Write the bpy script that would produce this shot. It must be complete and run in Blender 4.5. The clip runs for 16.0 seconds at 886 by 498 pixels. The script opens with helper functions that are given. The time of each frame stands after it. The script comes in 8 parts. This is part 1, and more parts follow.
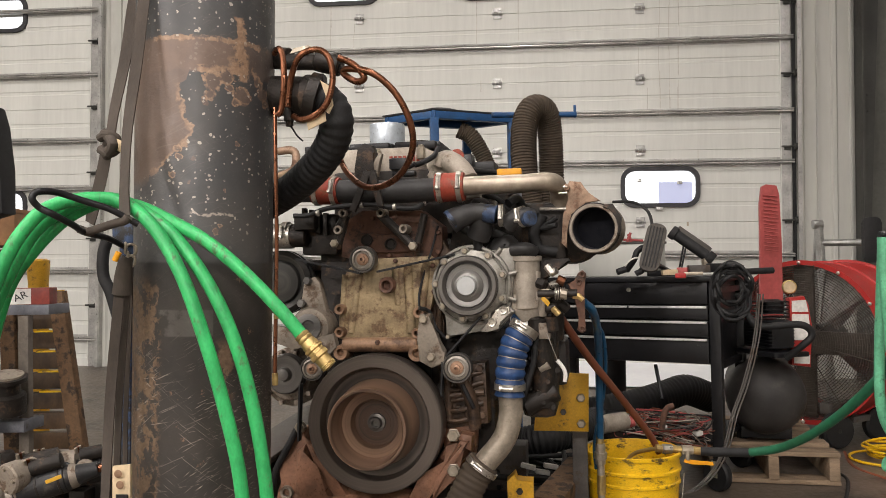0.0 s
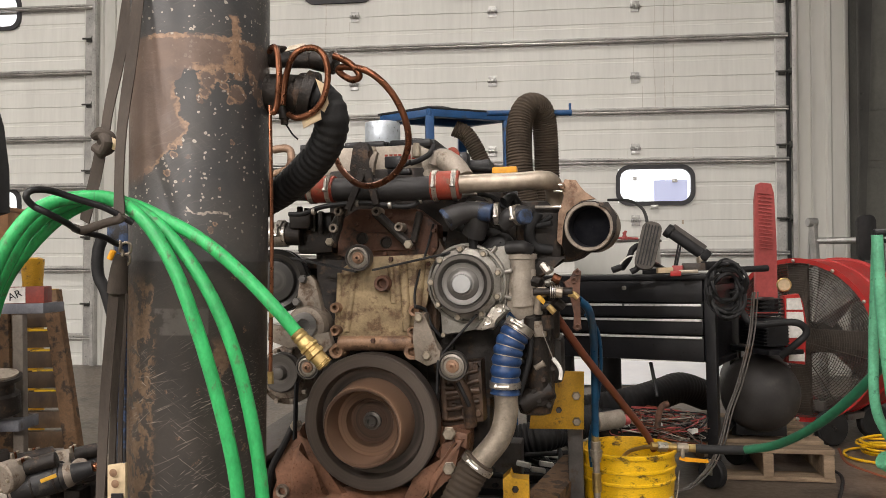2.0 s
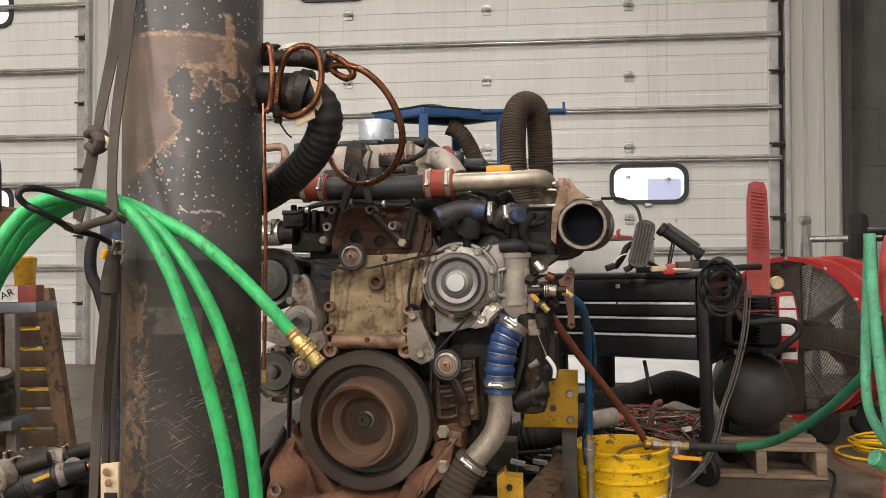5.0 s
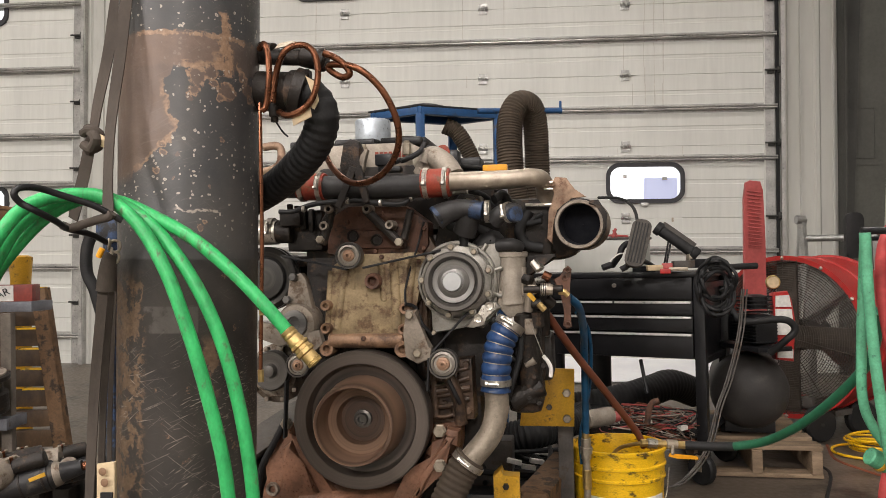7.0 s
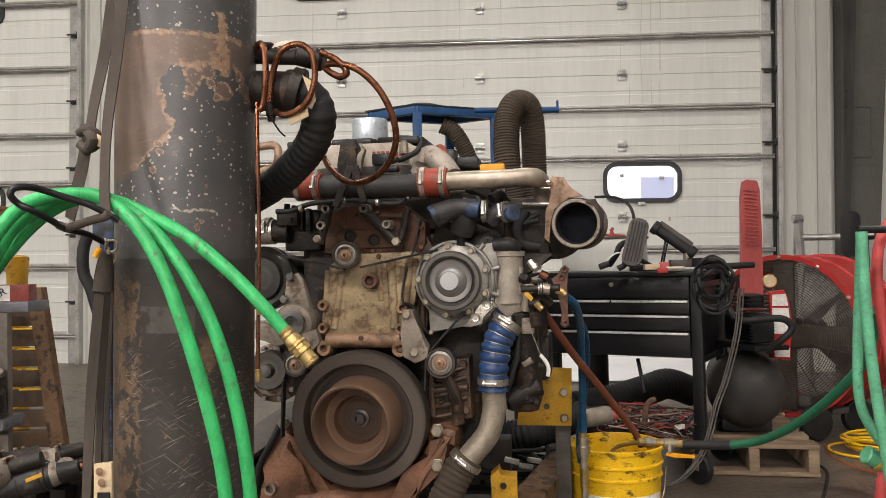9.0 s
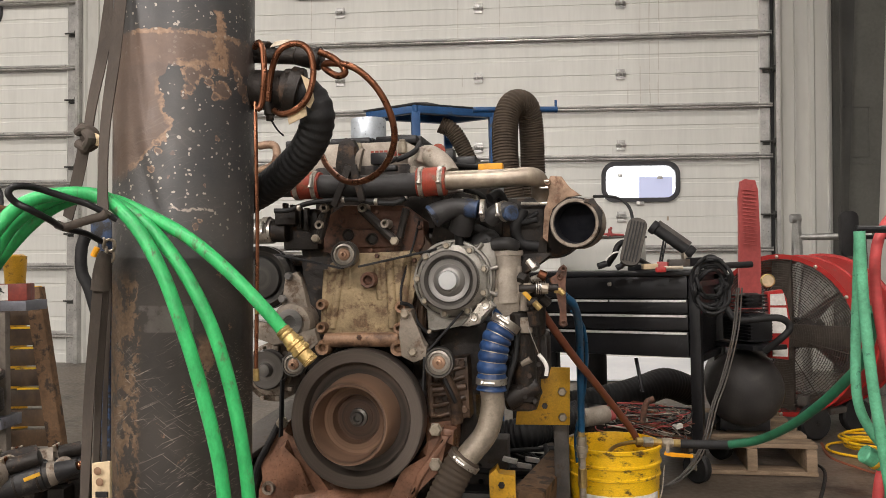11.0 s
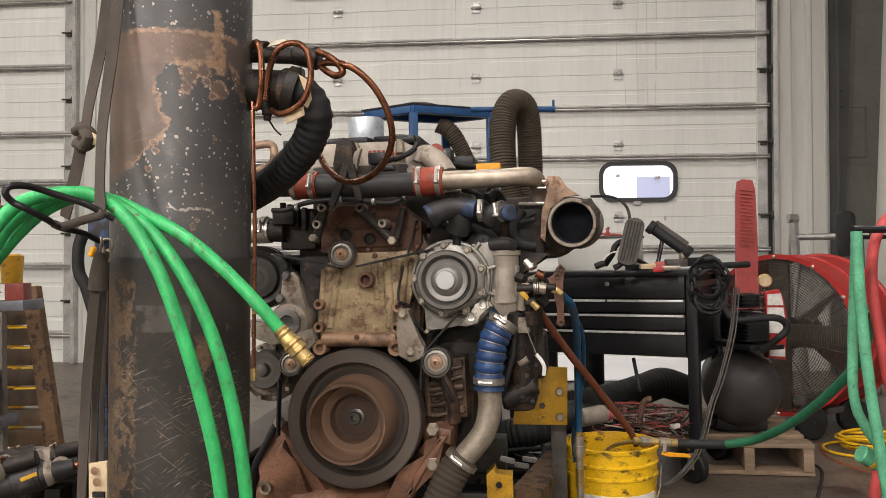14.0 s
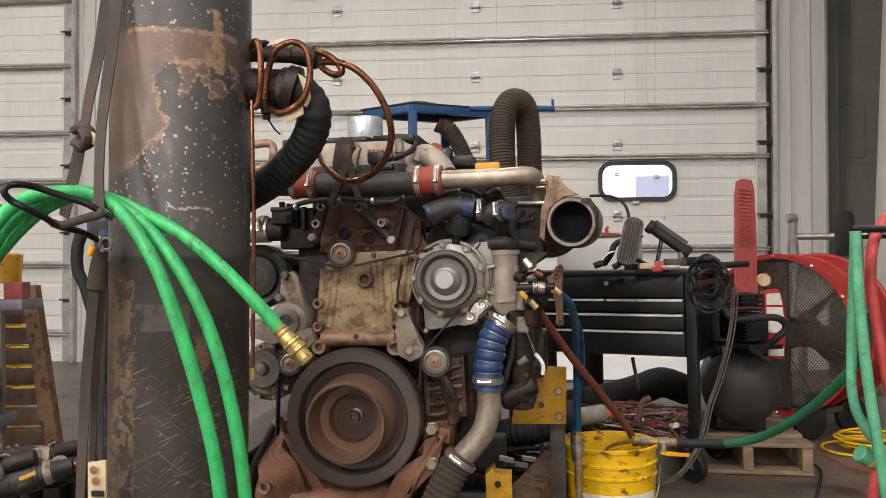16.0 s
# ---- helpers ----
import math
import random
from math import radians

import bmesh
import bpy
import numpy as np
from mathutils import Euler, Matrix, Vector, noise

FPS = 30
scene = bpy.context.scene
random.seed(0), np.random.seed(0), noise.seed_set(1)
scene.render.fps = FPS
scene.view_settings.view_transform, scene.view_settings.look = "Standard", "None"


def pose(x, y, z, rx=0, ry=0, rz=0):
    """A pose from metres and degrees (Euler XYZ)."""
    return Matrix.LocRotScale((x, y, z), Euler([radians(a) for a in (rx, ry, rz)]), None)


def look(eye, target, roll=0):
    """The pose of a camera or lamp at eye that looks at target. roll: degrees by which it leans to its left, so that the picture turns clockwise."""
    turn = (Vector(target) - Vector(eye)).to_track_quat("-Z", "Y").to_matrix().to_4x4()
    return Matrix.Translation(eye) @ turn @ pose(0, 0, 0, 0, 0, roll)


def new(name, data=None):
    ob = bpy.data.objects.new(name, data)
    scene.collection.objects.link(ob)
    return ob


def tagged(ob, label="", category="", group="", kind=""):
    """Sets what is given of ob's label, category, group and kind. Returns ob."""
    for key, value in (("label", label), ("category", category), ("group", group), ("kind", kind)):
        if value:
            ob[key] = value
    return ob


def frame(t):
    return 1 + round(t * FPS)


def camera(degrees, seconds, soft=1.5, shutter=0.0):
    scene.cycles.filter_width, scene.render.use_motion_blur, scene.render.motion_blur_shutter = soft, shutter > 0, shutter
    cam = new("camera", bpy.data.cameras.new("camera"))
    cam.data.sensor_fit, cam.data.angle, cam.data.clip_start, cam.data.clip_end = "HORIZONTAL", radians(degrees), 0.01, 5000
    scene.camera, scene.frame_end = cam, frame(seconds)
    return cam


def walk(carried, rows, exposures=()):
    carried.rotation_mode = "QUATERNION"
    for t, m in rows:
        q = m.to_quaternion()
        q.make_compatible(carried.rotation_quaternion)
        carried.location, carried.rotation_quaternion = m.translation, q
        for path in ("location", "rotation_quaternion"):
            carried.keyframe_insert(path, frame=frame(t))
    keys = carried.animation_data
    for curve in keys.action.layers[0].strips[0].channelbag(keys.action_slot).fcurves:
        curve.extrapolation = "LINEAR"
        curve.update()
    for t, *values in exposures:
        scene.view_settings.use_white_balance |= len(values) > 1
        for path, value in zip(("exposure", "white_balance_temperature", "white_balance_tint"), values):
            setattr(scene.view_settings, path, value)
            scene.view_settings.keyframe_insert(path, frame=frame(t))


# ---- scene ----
cam = camera(57.82, 16.0, soft=0.85)
# seconds, turn to the left, tilt up, lean of the hand-held camera (degrees)
TURNS = [
    (0, 7.098, 1.401, 0.058),
    (0.5, 7.030, 1.354, 0.048),
    (1, 6.938, 1.330, 0.023),
    (1.5, 6.842, 1.295, 0.038),
    (2, 6.775, 1.277, -0.003),
    (2.5, 6.702, 1.242, -0.021),
    (3, 6.642, 1.225, -0.012),
    (3.5, 6.568, 1.202, -0.022),
    (4, 6.483, 1.188, -0.027),
    (6.5, 6.166, 1.135, -0.046),
    (7, 6.100, 1.111, -0.045),
    (7.5, 6.054, 1.088, -0.068),
    (8, 5.997, 1.088, -0.070),
    (8.5, 5.940, 1.088, -0.072),
    (9, 5.901, 1.069, -0.118),
    (11.5, 5.744, 1.025, -0.084),
    (12, 5.700, 1.022, -0.091),
    (12.5, 5.676, 1.016, -0.067),
    (13, 5.637, 1.013, -0.059),
    (13.5, 5.634, 1.007, -0.066),
    (14, 5.615, 1.012, -0.055),
    (14.5, 5.596, 1.009, -0.058),
    (15, 5.563, 1.005, -0.058),
    (15.5, 5.554, 0.986, -0.030),
    (16, 5.556, 0.964, -0.012),
]


def view(left, up, lean):
    a, b = radians(left), radians(up)
    eye = Vector((0, 0, 0.885))
    return look(eye, eye + Vector((-math.sin(a) * math.cos(b), math.cos(a) * math.cos(b), math.sin(b))), lean)


walk(cam, [(t, view(*turn)) for t, *turn in TURNS], [(0, 0.1), (16, 0.1)])

# ---- light: overcast day outside, unseen area lamps under the roof ----
world = bpy.data.worlds.new("world")
scene.world = world
world.use_nodes = True
wn = world.node_tree
sky = wn.nodes.new("ShaderNodeTexSky")
sky.sky_type = "NISHITA"
sky.sun_disc = False
sky.sun_elevation, sky.sun_rotation = radians(35), radians(160)
wn.links.new(sky.outputs[0], wn.nodes["Background"].inputs[0])
wn.nodes["Background"].inputs[1].default_value = 0.12
LAMP_POWER = 64


def roof_lamp(x, y, z, power):
    lamp = bpy.data.lights.new("unseen_roof_light", "AREA")
    lamp.shape, lamp.size, lamp.size_y, lamp.energy, lamp.color = "RECTANGLE", 1.2, 0.5, power, (1.0, 0.925, 0.885)
    ob = new("unseen_roof_light", lamp)
    ob.location = (x, y, z)
    return ob


for lx in (-4.5, -0.3, 3.6):
    # the strong low row behind the camera is added fill for the front faces
    for ly, lz, k in ((-5.4, 4.2, 6.2), (-1.0, 5.3, 2.3), (4.1, 5.3, 0.84)):
        roof_lamp(lx, ly, lz, LAMP_POWER * k * (1.5 if lx < -2 else 0.5 if lx > 2 else 1.08))


# ---- materials ----
def material(name, colour, rough=0.5, metal=0.0, dark=None, light=None, scale=8.0, grain=60.0, bump=0.15,
             worn=None, worn_amount=0.42, worn_scale=5.0, worn_rough=None, coat=0.0, stretch=(1, 1, 1), spread=0.25, soft_edge=0.05, speckle=0.8):
    m = bpy.data.materials.new(name)
    m.use_nodes = True
    t = m.node_tree
    b = t.nodes["Principled BSDF"]
    co = t.nodes.new("ShaderNodeTexCoord")
    mp = t.nodes.new("ShaderNodeMapping")
    mp.inputs["Scale"].default_value = stretch
    t.links.new(co.outputs["Object"], mp.inputs[0])

    def noisy(s, detail=6.0, r=0.6):
        n = t.nodes.new("ShaderNodeTexNoise")
        n.inputs["Scale"].default_value, n.inputs["Detail"].default_value, n.inputs["Roughness"].default_value = s, detail, r
        t.links.new(mp.outputs[0], n.inputs["Vector"])
        return n.outputs["Fac"]

    def ramp(fac, a, b_, ca, cb):
        r = t.nodes.new("ShaderNodeValToRGB")
        r.color_ramp.elements[0].position, r.color_ramp.elements[1].position = a, b_
        r.color_ramp.elements[0].color, r.color_ramp.elements[1].color = (*ca, 1), (*cb, 1)
        t.links.new(fac, r.inputs[0])
        return r.outputs[0]

    def mix(fac, a, b_):
        x = t.nodes.new("ShaderNodeMix")
        x.data_type = "RGBA"
        t.links.new(fac, x.inputs[0])
        t.links.new(a, x.inputs[6])
        t.links.new(b_, x.inputs[7])
        return x.outputs[2]

    lo = dark or tuple(c * (1 - spread) for c in colour)
    hi = light or tuple(min(1.0, c * (1 + spread)) for c in colour)
    big, fine = noisy(scale), noisy(grain, 4.0)
    base = ramp(big, 0.32, 0.68, lo, hi)
    speck = ramp(fine, 0.3, 0.75, (0.75, 0.75, 0.75), (1.12, 1.12, 1.12))
    mul = t.nodes.new("ShaderNodeMix")
    mul.data_type, mul.blend_type = "RGBA", "MULTIPLY"
    mul.inputs[0].default_value = speckle
    t.links.new(base, mul.inputs[6])
    t.links.new(speck, mul.inputs[7])
    out = mul.outputs[2]
    rr = ramp(fine, 0.3, 0.7, (max(0.03, rough - 0.1),) * 3, (min(1.0, rough + 0.12),) * 3)
    if worn:
        patch = noisy(worn_scale, 9.0, 0.68)
        mask = ramp(patch, 1 - worn_amount, 1 - worn_amount + soft_edge, (0, 0, 0), (1, 1, 1))
        rust = ramp(fine, 0.3, 0.7, tuple(c * 0.65 for c in worn), tuple(min(1, c * 1.25) for c in worn))
        out = mix(mask, out, rust)
    t.links.new(out, b.inputs["Base Color"])
    t.links.new(rr, b.inputs["Roughness"])
    b.inputs["Metallic"].default_value = metal
    b.inputs["Specular IOR Level"].default_value = 0.38
    b.inputs["Coat Weight"].default_value = coat
    if bump:
        bn = t.nodes.new("ShaderNodeBump")
        bn.inputs["Strength"].default_value, bn.inputs["Distance"].default_value = bump, 0.004
        add = t.nodes.new("ShaderNodeMath")
        t.links.new(fine, add.inputs[0])
        t.links.new(big, add.inputs[1])
        t.links.new(add.outputs[0], bn.inputs["Height"])
        t.links.new(bn.outputs[0], b.inputs["Normal"])
    return m


def glow(name, colour, power):
    m = bpy.data.materials.new(name)
    m.use_nodes = True
    b = m.node_tree.nodes["Principled BSDF"]
    b.inputs["Base Color"].default_value = (*colour, 1)
    b.inputs["Emission Color"].default_value = (*colour, 1)
    b.inputs["Emission Strength"].default_value = power
    return m


CONCRETE = material("oily_concrete", (0.125, 0.1, 0.078), 0.38, scale=0.9, grain=40, bump=0.12, worn=(0.04, 0.033, 0.027), worn_amount=0.5, worn_scale=2.2, soft_edge=0.12)
DOOR_WHITE = material("white_steel_door", (0.7, 0.705, 0.665), 0.42, scale=0.8, grain=9, bump=0.0, spread=0.06, worn=(0.57, 0.54, 0.46), worn_amount=0.33, worn_scale=1.4, stretch=(3.5, 3.5, 0.3), soft_edge=0.2, speckle=0.25)
WALL_WHITE = material("white_steel_siding", (0.54, 0.54, 0.5), 0.5, scale=1.2, grain=9, bump=0.0, spread=0.08, worn=(0.44, 0.44, 0.39), worn_amount=0.38, worn_scale=2.5, stretch=(2, 2, 0.4), speckle=0.2, soft_edge=0.2)
GALV = material("galvanised_steel", (0.5, 0.5, 0.49), 0.38, 0.85, scale=14, grain=90, bump=0.05, spread=0.2)
DARK_STEEL = material("dark_painted_column", (0.055, 0.055, 0.05), 0.6, scale=2, grain=40, bump=0.08, spread=0.3)
# the corner wall's shade is put into this dark grey-green
SHADE_WALL = material("shaded_wall_green_grey", (0.1, 0.1, 0.088), 0.6, scale=1.5, grain=40, spread=0.15)
ROOF = material("pale_roof_liner", (0.5, 0.49, 0.46), 0.7, scale=1, grain=20)
RUBBER = material("black_rubber", (0.014, 0.014, 0.0145), 0.62, scale=22, grain=200, bump=0.15, spread=0.35)
DUSTY_RUBBER = material("dusty_rubber_hose", (0.06, 0.044, 0.03), 0.8, scale=9, grain=80, bump=0.25, spread=0.35)
BLACK_PAINT = material("black_paint", (0.011, 0.011, 0.0125), 0.36, scale=14, grain=160, bump=0.05, spread=0.3)
DAYLIGHT = glow("daylight_behind_pane", (0.93, 0.96, 1.0), 2.2)
KHAKI = material("dirty_khaki_casting", (0.31, 0.235, 0.135), 0.52, 0.1, scale=16, grain=170, bump=0.3, spread=0.35, worn=(0.15, 0.095, 0.055), worn_amount=0.5, worn_scale=20, soft_edge=0.09)
RUST_IRON = material("rusty_cast_iron", (0.135, 0.068, 0.045), 0.6, 0.15, scale=22, grain=170, bump=0.4, spread=0.4, worn=(0.05, 0.035, 0.028), worn_amount=0.48, worn_scale=24, soft_edge=0.09)
RED_RUST = material("red_oxide_bracket", (0.215, 0.108, 0.066), 0.34, 0.1, scale=12, grain=170, bump=0.25, spread=0.5, worn=(0.085, 0.05, 0.035), worn_amount=0.38, worn_scale=16, soft_edge=0.16)
GREASE = material("greasy_black_iron", (0.021, 0.017, 0.014), 0.48, 0.2, scale=20, grain=170, bump=0.4, spread=0.5, worn=(0.075, 0.045, 0.028), worn_amount=0.45, worn_scale=24, soft_edge=0.09)
ALU = material("cast_aluminium", (0.29, 0.275, 0.245), 0.42, 0.65, scale=26, grain=170, bump=0.25, spread=0.25, worn=(0.11, 0.085, 0.062), worn_amount=0.38, worn_scale=30, soft_edge=0.09)
DULL_ALU = material("dusty_cast_aluminium", (0.28, 0.24, 0.195), 0.6, 0.4, scale=24, grain=170, bump=0.3, spread=0.25, worn=(0.14, 0.1, 0.07), worn_amount=0.48, worn_scale=26, soft_edge=0.09)
STEEL = material("bare_steel", (0.52, 0.49, 0.44), 0.34, 0.9, scale=30, grain=200, bump=0.04, spread=0.25)
BOLT = material("dull_bolt_steel", (0.38, 0.33, 0.26), 0.42, 0.7, scale=30, grain=150, bump=0.1, spread=0.3)
STAINLESS = material("heat_stained_stainless", (0.42, 0.36, 0.29), 0.45, 0.75, scale=14, grain=60, bump=0.02, spread=0.3, worn=(0.26, 0.18, 0.12), worn_amount=0.44, worn_scale=18, soft_edge=0.2)
CUFF = material("worn_blue_cuff", (0.035, 0.06, 0.12), 0.45, scale=30, grain=170, bump=0.15, spread=0.5, worn=(0.02, 0.02, 0.02), worn_amount=0.55, worn_scale=40, soft_edge=0.1)
STAIN = material("rusty_drip_stain", (0.5, 0.43, 0.34), 0.6, scale=30, grain=90, bump=0.0, spread=0.2)
PIPE_GREY = material("stained_grey_pipe", (0.31, 0.265, 0.21), 0.5, 0.5, scale=26, grain=170, bump=0.2, spread=0.3, worn=(0.21, 0.17, 0.13), worn_amount=0.43, worn_scale=34, soft_edge=0.09)
BLUE_SILICONE = material("blue_silicone", (0.018, 0.05, 0.14), 0.36, scale=24, grain=170, bump=0.06, spread=0.45, worn=(0.07, 0.1, 0.15), worn_amount=0.34, worn_scale=40, soft_edge=0.09)
RED_SILICONE = material("red_silicone", (0.31, 0.05, 0.028), 0.5, scale=24, grain=170, bump=0.08, spread=0.3, worn=(0.22, 0.09, 0.05), worn_amount=0.47, worn_scale=34, soft_edge=0.09)
COPPER = material("tarnished_copper", (0.175, 0.07, 0.036), 0.3, 0.85, scale=12, grain=40, bump=0.0, spread=0.18)
BRASS = material("brass", (0.5, 0.36, 0.15), 0.42, 0.85, scale=25, grain=110, bump=0.06, spread=0.25)
GREEN_HOSE = material("bright_green_hose", (0.04, 0.42, 0.125), 0.38, scale=30, grain=190, bump=0.16, spread=0.3, worn=(0.075, 0.15, 0.065), worn_amount=0.45, worn_scale=48, stretch=(1, 1, 0.5), soft_edge=0.1)
PALE_GREEN_HOSE = material("faded_green_hose", (0.11, 0.38, 0.22), 0.45, scale=20, grain=160, bump=0.1, spread=0.2, worn=(0.05, 0.17, 0.11), worn_amount=0.4, worn_scale=55)
DARK_GREEN_HOSE = material("dark_green_hose", (0.02, 0.13, 0.065), 0.4, scale=14, grain=60, bump=0.1, spread=0.2)
RED_HOSE = material("faded_red_hose", (0.5, 0.07, 0.07), 0.45, scale=14, grain=60, bump=0.1, spread=0.2)
BROWN_HOSE = material("brown_rubber_hose", (0.19, 0.06, 0.03), 0.5, scale=14, grain=60, bump=0.1, spread=0.2)
BLUE_HOSE = material("blue_air_hose", (0.012, 0.075, 0.16), 0.35, scale=14, grain=60, bump=0.08, spread=0.3)
YELLOW_PAINT = material("dirty_yellow_paint", (0.6, 0.33, 0.025), 0.42, scale=14, grain=170, bump=0.1, spread=0.15, worn=(0.14, 0.085, 0.03), worn_amount=0.43, worn_scale=22, soft_edge=0.09)
BUCKET_YELLOW = material("oil_smeared_yellow_plastic", (0.8, 0.48, 0.012), 0.36, scale=12, grain=170, bump=0.06, spread=0.1, worn=(0.12, 0.075, 0.02), worn_amount=0.46, worn_scale=20, stretch=(1, 1, 1.8), soft_edge=0.09)
RED_PAINT = material("worn_red_paint", (0.4, 0.025, 0.022), 0.42, scale=9, grain=170, bump=0.06, spread=0.15, worn=(0.3, 0.06, 0.05), worn_amount=0.42, worn_scale=18, soft_edge=0.09)
RED_PLASTIC = material("faded_red_plastic", (0.42, 0.085, 0.08), 0.5, scale=6, grain=60, bump=0.06, spread=0.15)
BLUE_PAINT = material("blue_paint", (0.015, 0.07, 0.19), 0.42, scale=12, grain=170, bump=0.08, spread=0.2, worn=(0.04, 0.05, 0.07), worn_amount=0.42, worn_scale=20, soft_edge=0.09)
OLD_WOOD = material("oil_soaked_timber", (0.17, 0.098, 0.05), 0.7, scale=14, grain=170, bump=0.4, spread=0.45, stretch=(1, 1, 1), worn=(0.045, 0.03, 0.02), worn_amount=0.5, worn_scale=14, soft_edge=0.09)
PALE_WOOD = material("pallet_timber", (0.25, 0.18, 0.118), 0.75, scale=12, grain=170, bump=0.35, spread=0.3, stretch=(0.5, 3, 3), worn=(0.2, 0.14, 0.09), worn_amount=0.45, worn_scale=14, soft_edge=0.09)
TAN_BOX = material("tan_plastic_crate", (0.33, 0.17, 0.08), 0.55, scale=5, grain=50, bump=0.1)
GREY_STEEL = material("grey_painted_steel", (0.095, 0.086, 0.078), 0.5, 0.2, scale=12, grain=170, bump=0.12, spread=0.3, worn=(0.08, 0.06, 0.045), worn_amount=0.45, worn_scale=18, soft_edge=0.09)
WHITE_PAINT = material("off_white_label", (0.72, 0.7, 0.66), 0.5, scale=8, grain=60, bump=0.03, spread=0.08)
ORANGE = material("orange_plastic", (0.8, 0.36, 0.015), 0.45, scale=8, grain=60, bump=0.03, spread=0.1)
STRAP = material("grey_webbing", (0.07, 0.057, 0.047), 0.85, scale=8, grain=160, bump=0.4, spread=0.3, stretch=(1, 1, 0.6))
# near-black that carries the shade inside the open bore
BLACK_HOLE = material("bore_shade_black", (0.003, 0.0035, 0.007), 0.9, scale=8, grain=60, bump=0.05)
SILVER_CAN = material("silver_can", (0.5, 0.55, 0.6), 0.35, 0.5, scale=8, grain=80, bump=0.03, spread=0.12)
VALVE_GREY = material("light_grey_casting", (0.37, 0.325, 0.27), 0.5, 0.3, scale=20, grain=170, bump=0.2, spread=0.2, worn=(0.17, 0.125, 0.085), worn_amount=0.4, worn_scale=24, soft_edge=0.09)
CREAM = material("cream_tape", (0.6, 0.47, 0.3), 0.7, scale=10, grain=60, bump=0.2, spread=0.2)
TABLE_GREY = material("blue_grey_table_steel", (0.15, 0.155, 0.175), 0.45, 0.3, scale=9, grain=140, bump=0.12, spread=0.3, worn=(0.08, 0.06, 0.045), worn_amount=0.4, worn_scale=12, soft_edge=0.1)
PAPER = glow("backlit_paper", (0.5, 0.54, 0.75), 0.42)
TAN_RUST = material("tan_rusty_sheet", (0.3, 0.2, 0.135), 0.5, 0.35, scale=20, grain=170, bump=0.2, spread=0.35, worn=(0.14, 0.075, 0.045), worn_amount=0.47, worn_scale=24, soft_edge=0.09)
BROWN_EDGE = material("brown_greasy_edge", (0.25, 0.15, 0.09), 0.45, 0.15, scale=18, grain=170, bump=0.2, spread=0.3, worn=(0.12, 0.07, 0.045), worn_amount=0.47, worn_scale=22, soft_edge=0.09)
PULL_ALU = material("brushed_aluminium_pull", (0.72, 0.71, 0.69), 0.35, 0.35, scale=20, grain=90, bump=0.0, spread=0.1)
STRUT = material("dull_galvanised_strut", (0.46, 0.455, 0.44), 0.36, 0.55, scale=6, grain=60, bump=0.02, spread=0.25)
TANK_GREY = material("dusty_black_air_tank", (0.04, 0.037, 0.035), 0.55, scale=7, grain=120, bump=0.12, spread=0.35, worn=(0.075, 0.068, 0.06), worn_amount=0.42, worn_scale=9, soft_edge=0.2)
FRAME_GREY = material("greyed_rubber_frame", (0.045, 0.045, 0.05), 0.5, scale=9, grain=120, bump=0.05, spread=0.25)
FAINT_STAIN = material("faint_door_stain", (0.62, 0.605, 0.555), 0.5, scale=12, grain=60, bump=0.0, spread=0.16)
PEDAL_DUST = material("dusty_pedal_rubber", (0.09, 0.081, 0.07), 0.8, scale=30, grain=160, bump=0.2, spread=0.35)
MESH_BRONZE = material("dusty_mesh_wire", (0.075, 0.062, 0.05), 0.55, 0.3, scale=12, grain=120, bump=0.1, spread=0.3)
HOSE_DUST = material("dusty_black_hose", (0.034, 0.033, 0.033), 0.5, scale=18, grain=150, bump=0.15, spread=0.4, worn=(0.085, 0.075, 0.065), worn_amount=0.4, worn_scale=22, soft_edge=0.16)
BOX_RED = material("dark_red_carton", (0.2, 0.035, 0.025), 0.5, scale=14, grain=90, bump=0.05, spread=0.35, worn=(0.07, 0.03, 0.02), worn_amount=0.4, worn_scale=12, soft_edge=0.15)
STARTER_BLACK = material("scuffed_black_starter", (0.018, 0.018, 0.019), 0.42, 0.1, scale=16, grain=150, bump=0.2, spread=0.5, worn=(0.075, 0.065, 0.055), worn_amount=0.43, worn_scale=14, soft_edge=0.12)
CASTING_BROWN = material("greasy_brown_casting", (0.1, 0.062, 0.04), 0.42, 0.15, scale=20, grain=170, bump=0.4, spread=0.5, worn=(0.025, 0.018, 0.014), worn_amount=0.5, worn_scale=18, soft_edge=0.12)
BROWN_GREY = material("weathered_grey_leg", (0.17, 0.145, 0.12), 0.6, scale=12, grain=140, bump=0.2, spread=0.3, worn=(0.08, 0.06, 0.045), worn_amount=0.42, worn_scale=14, soft_edge=0.12)
DARK_WOOD = material("oil_black_slat", (0.07, 0.042, 0.022), 0.5, scale=9, grain=150, bump=0.3, spread=0.6, stretch=(1, 1, 0.5), worn=(0.2, 0.11, 0.04), worn_amount=0.38, worn_scale=9, soft_edge=0.2)
# near-white that imitates daylight glare on the floor
FLOOR_GLARE = material("floor_glare_white", (0.93, 0.94, 0.98), 0.6, scale=4, grain=30, bump=0.0, spread=0.05, speckle=0.1)


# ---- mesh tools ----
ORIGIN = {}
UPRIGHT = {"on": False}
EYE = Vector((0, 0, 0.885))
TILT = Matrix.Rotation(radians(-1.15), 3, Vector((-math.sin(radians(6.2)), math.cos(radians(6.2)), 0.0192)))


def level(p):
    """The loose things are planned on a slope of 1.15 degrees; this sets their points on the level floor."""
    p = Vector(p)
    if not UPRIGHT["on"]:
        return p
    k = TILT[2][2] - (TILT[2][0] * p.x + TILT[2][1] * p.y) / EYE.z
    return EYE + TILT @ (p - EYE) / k


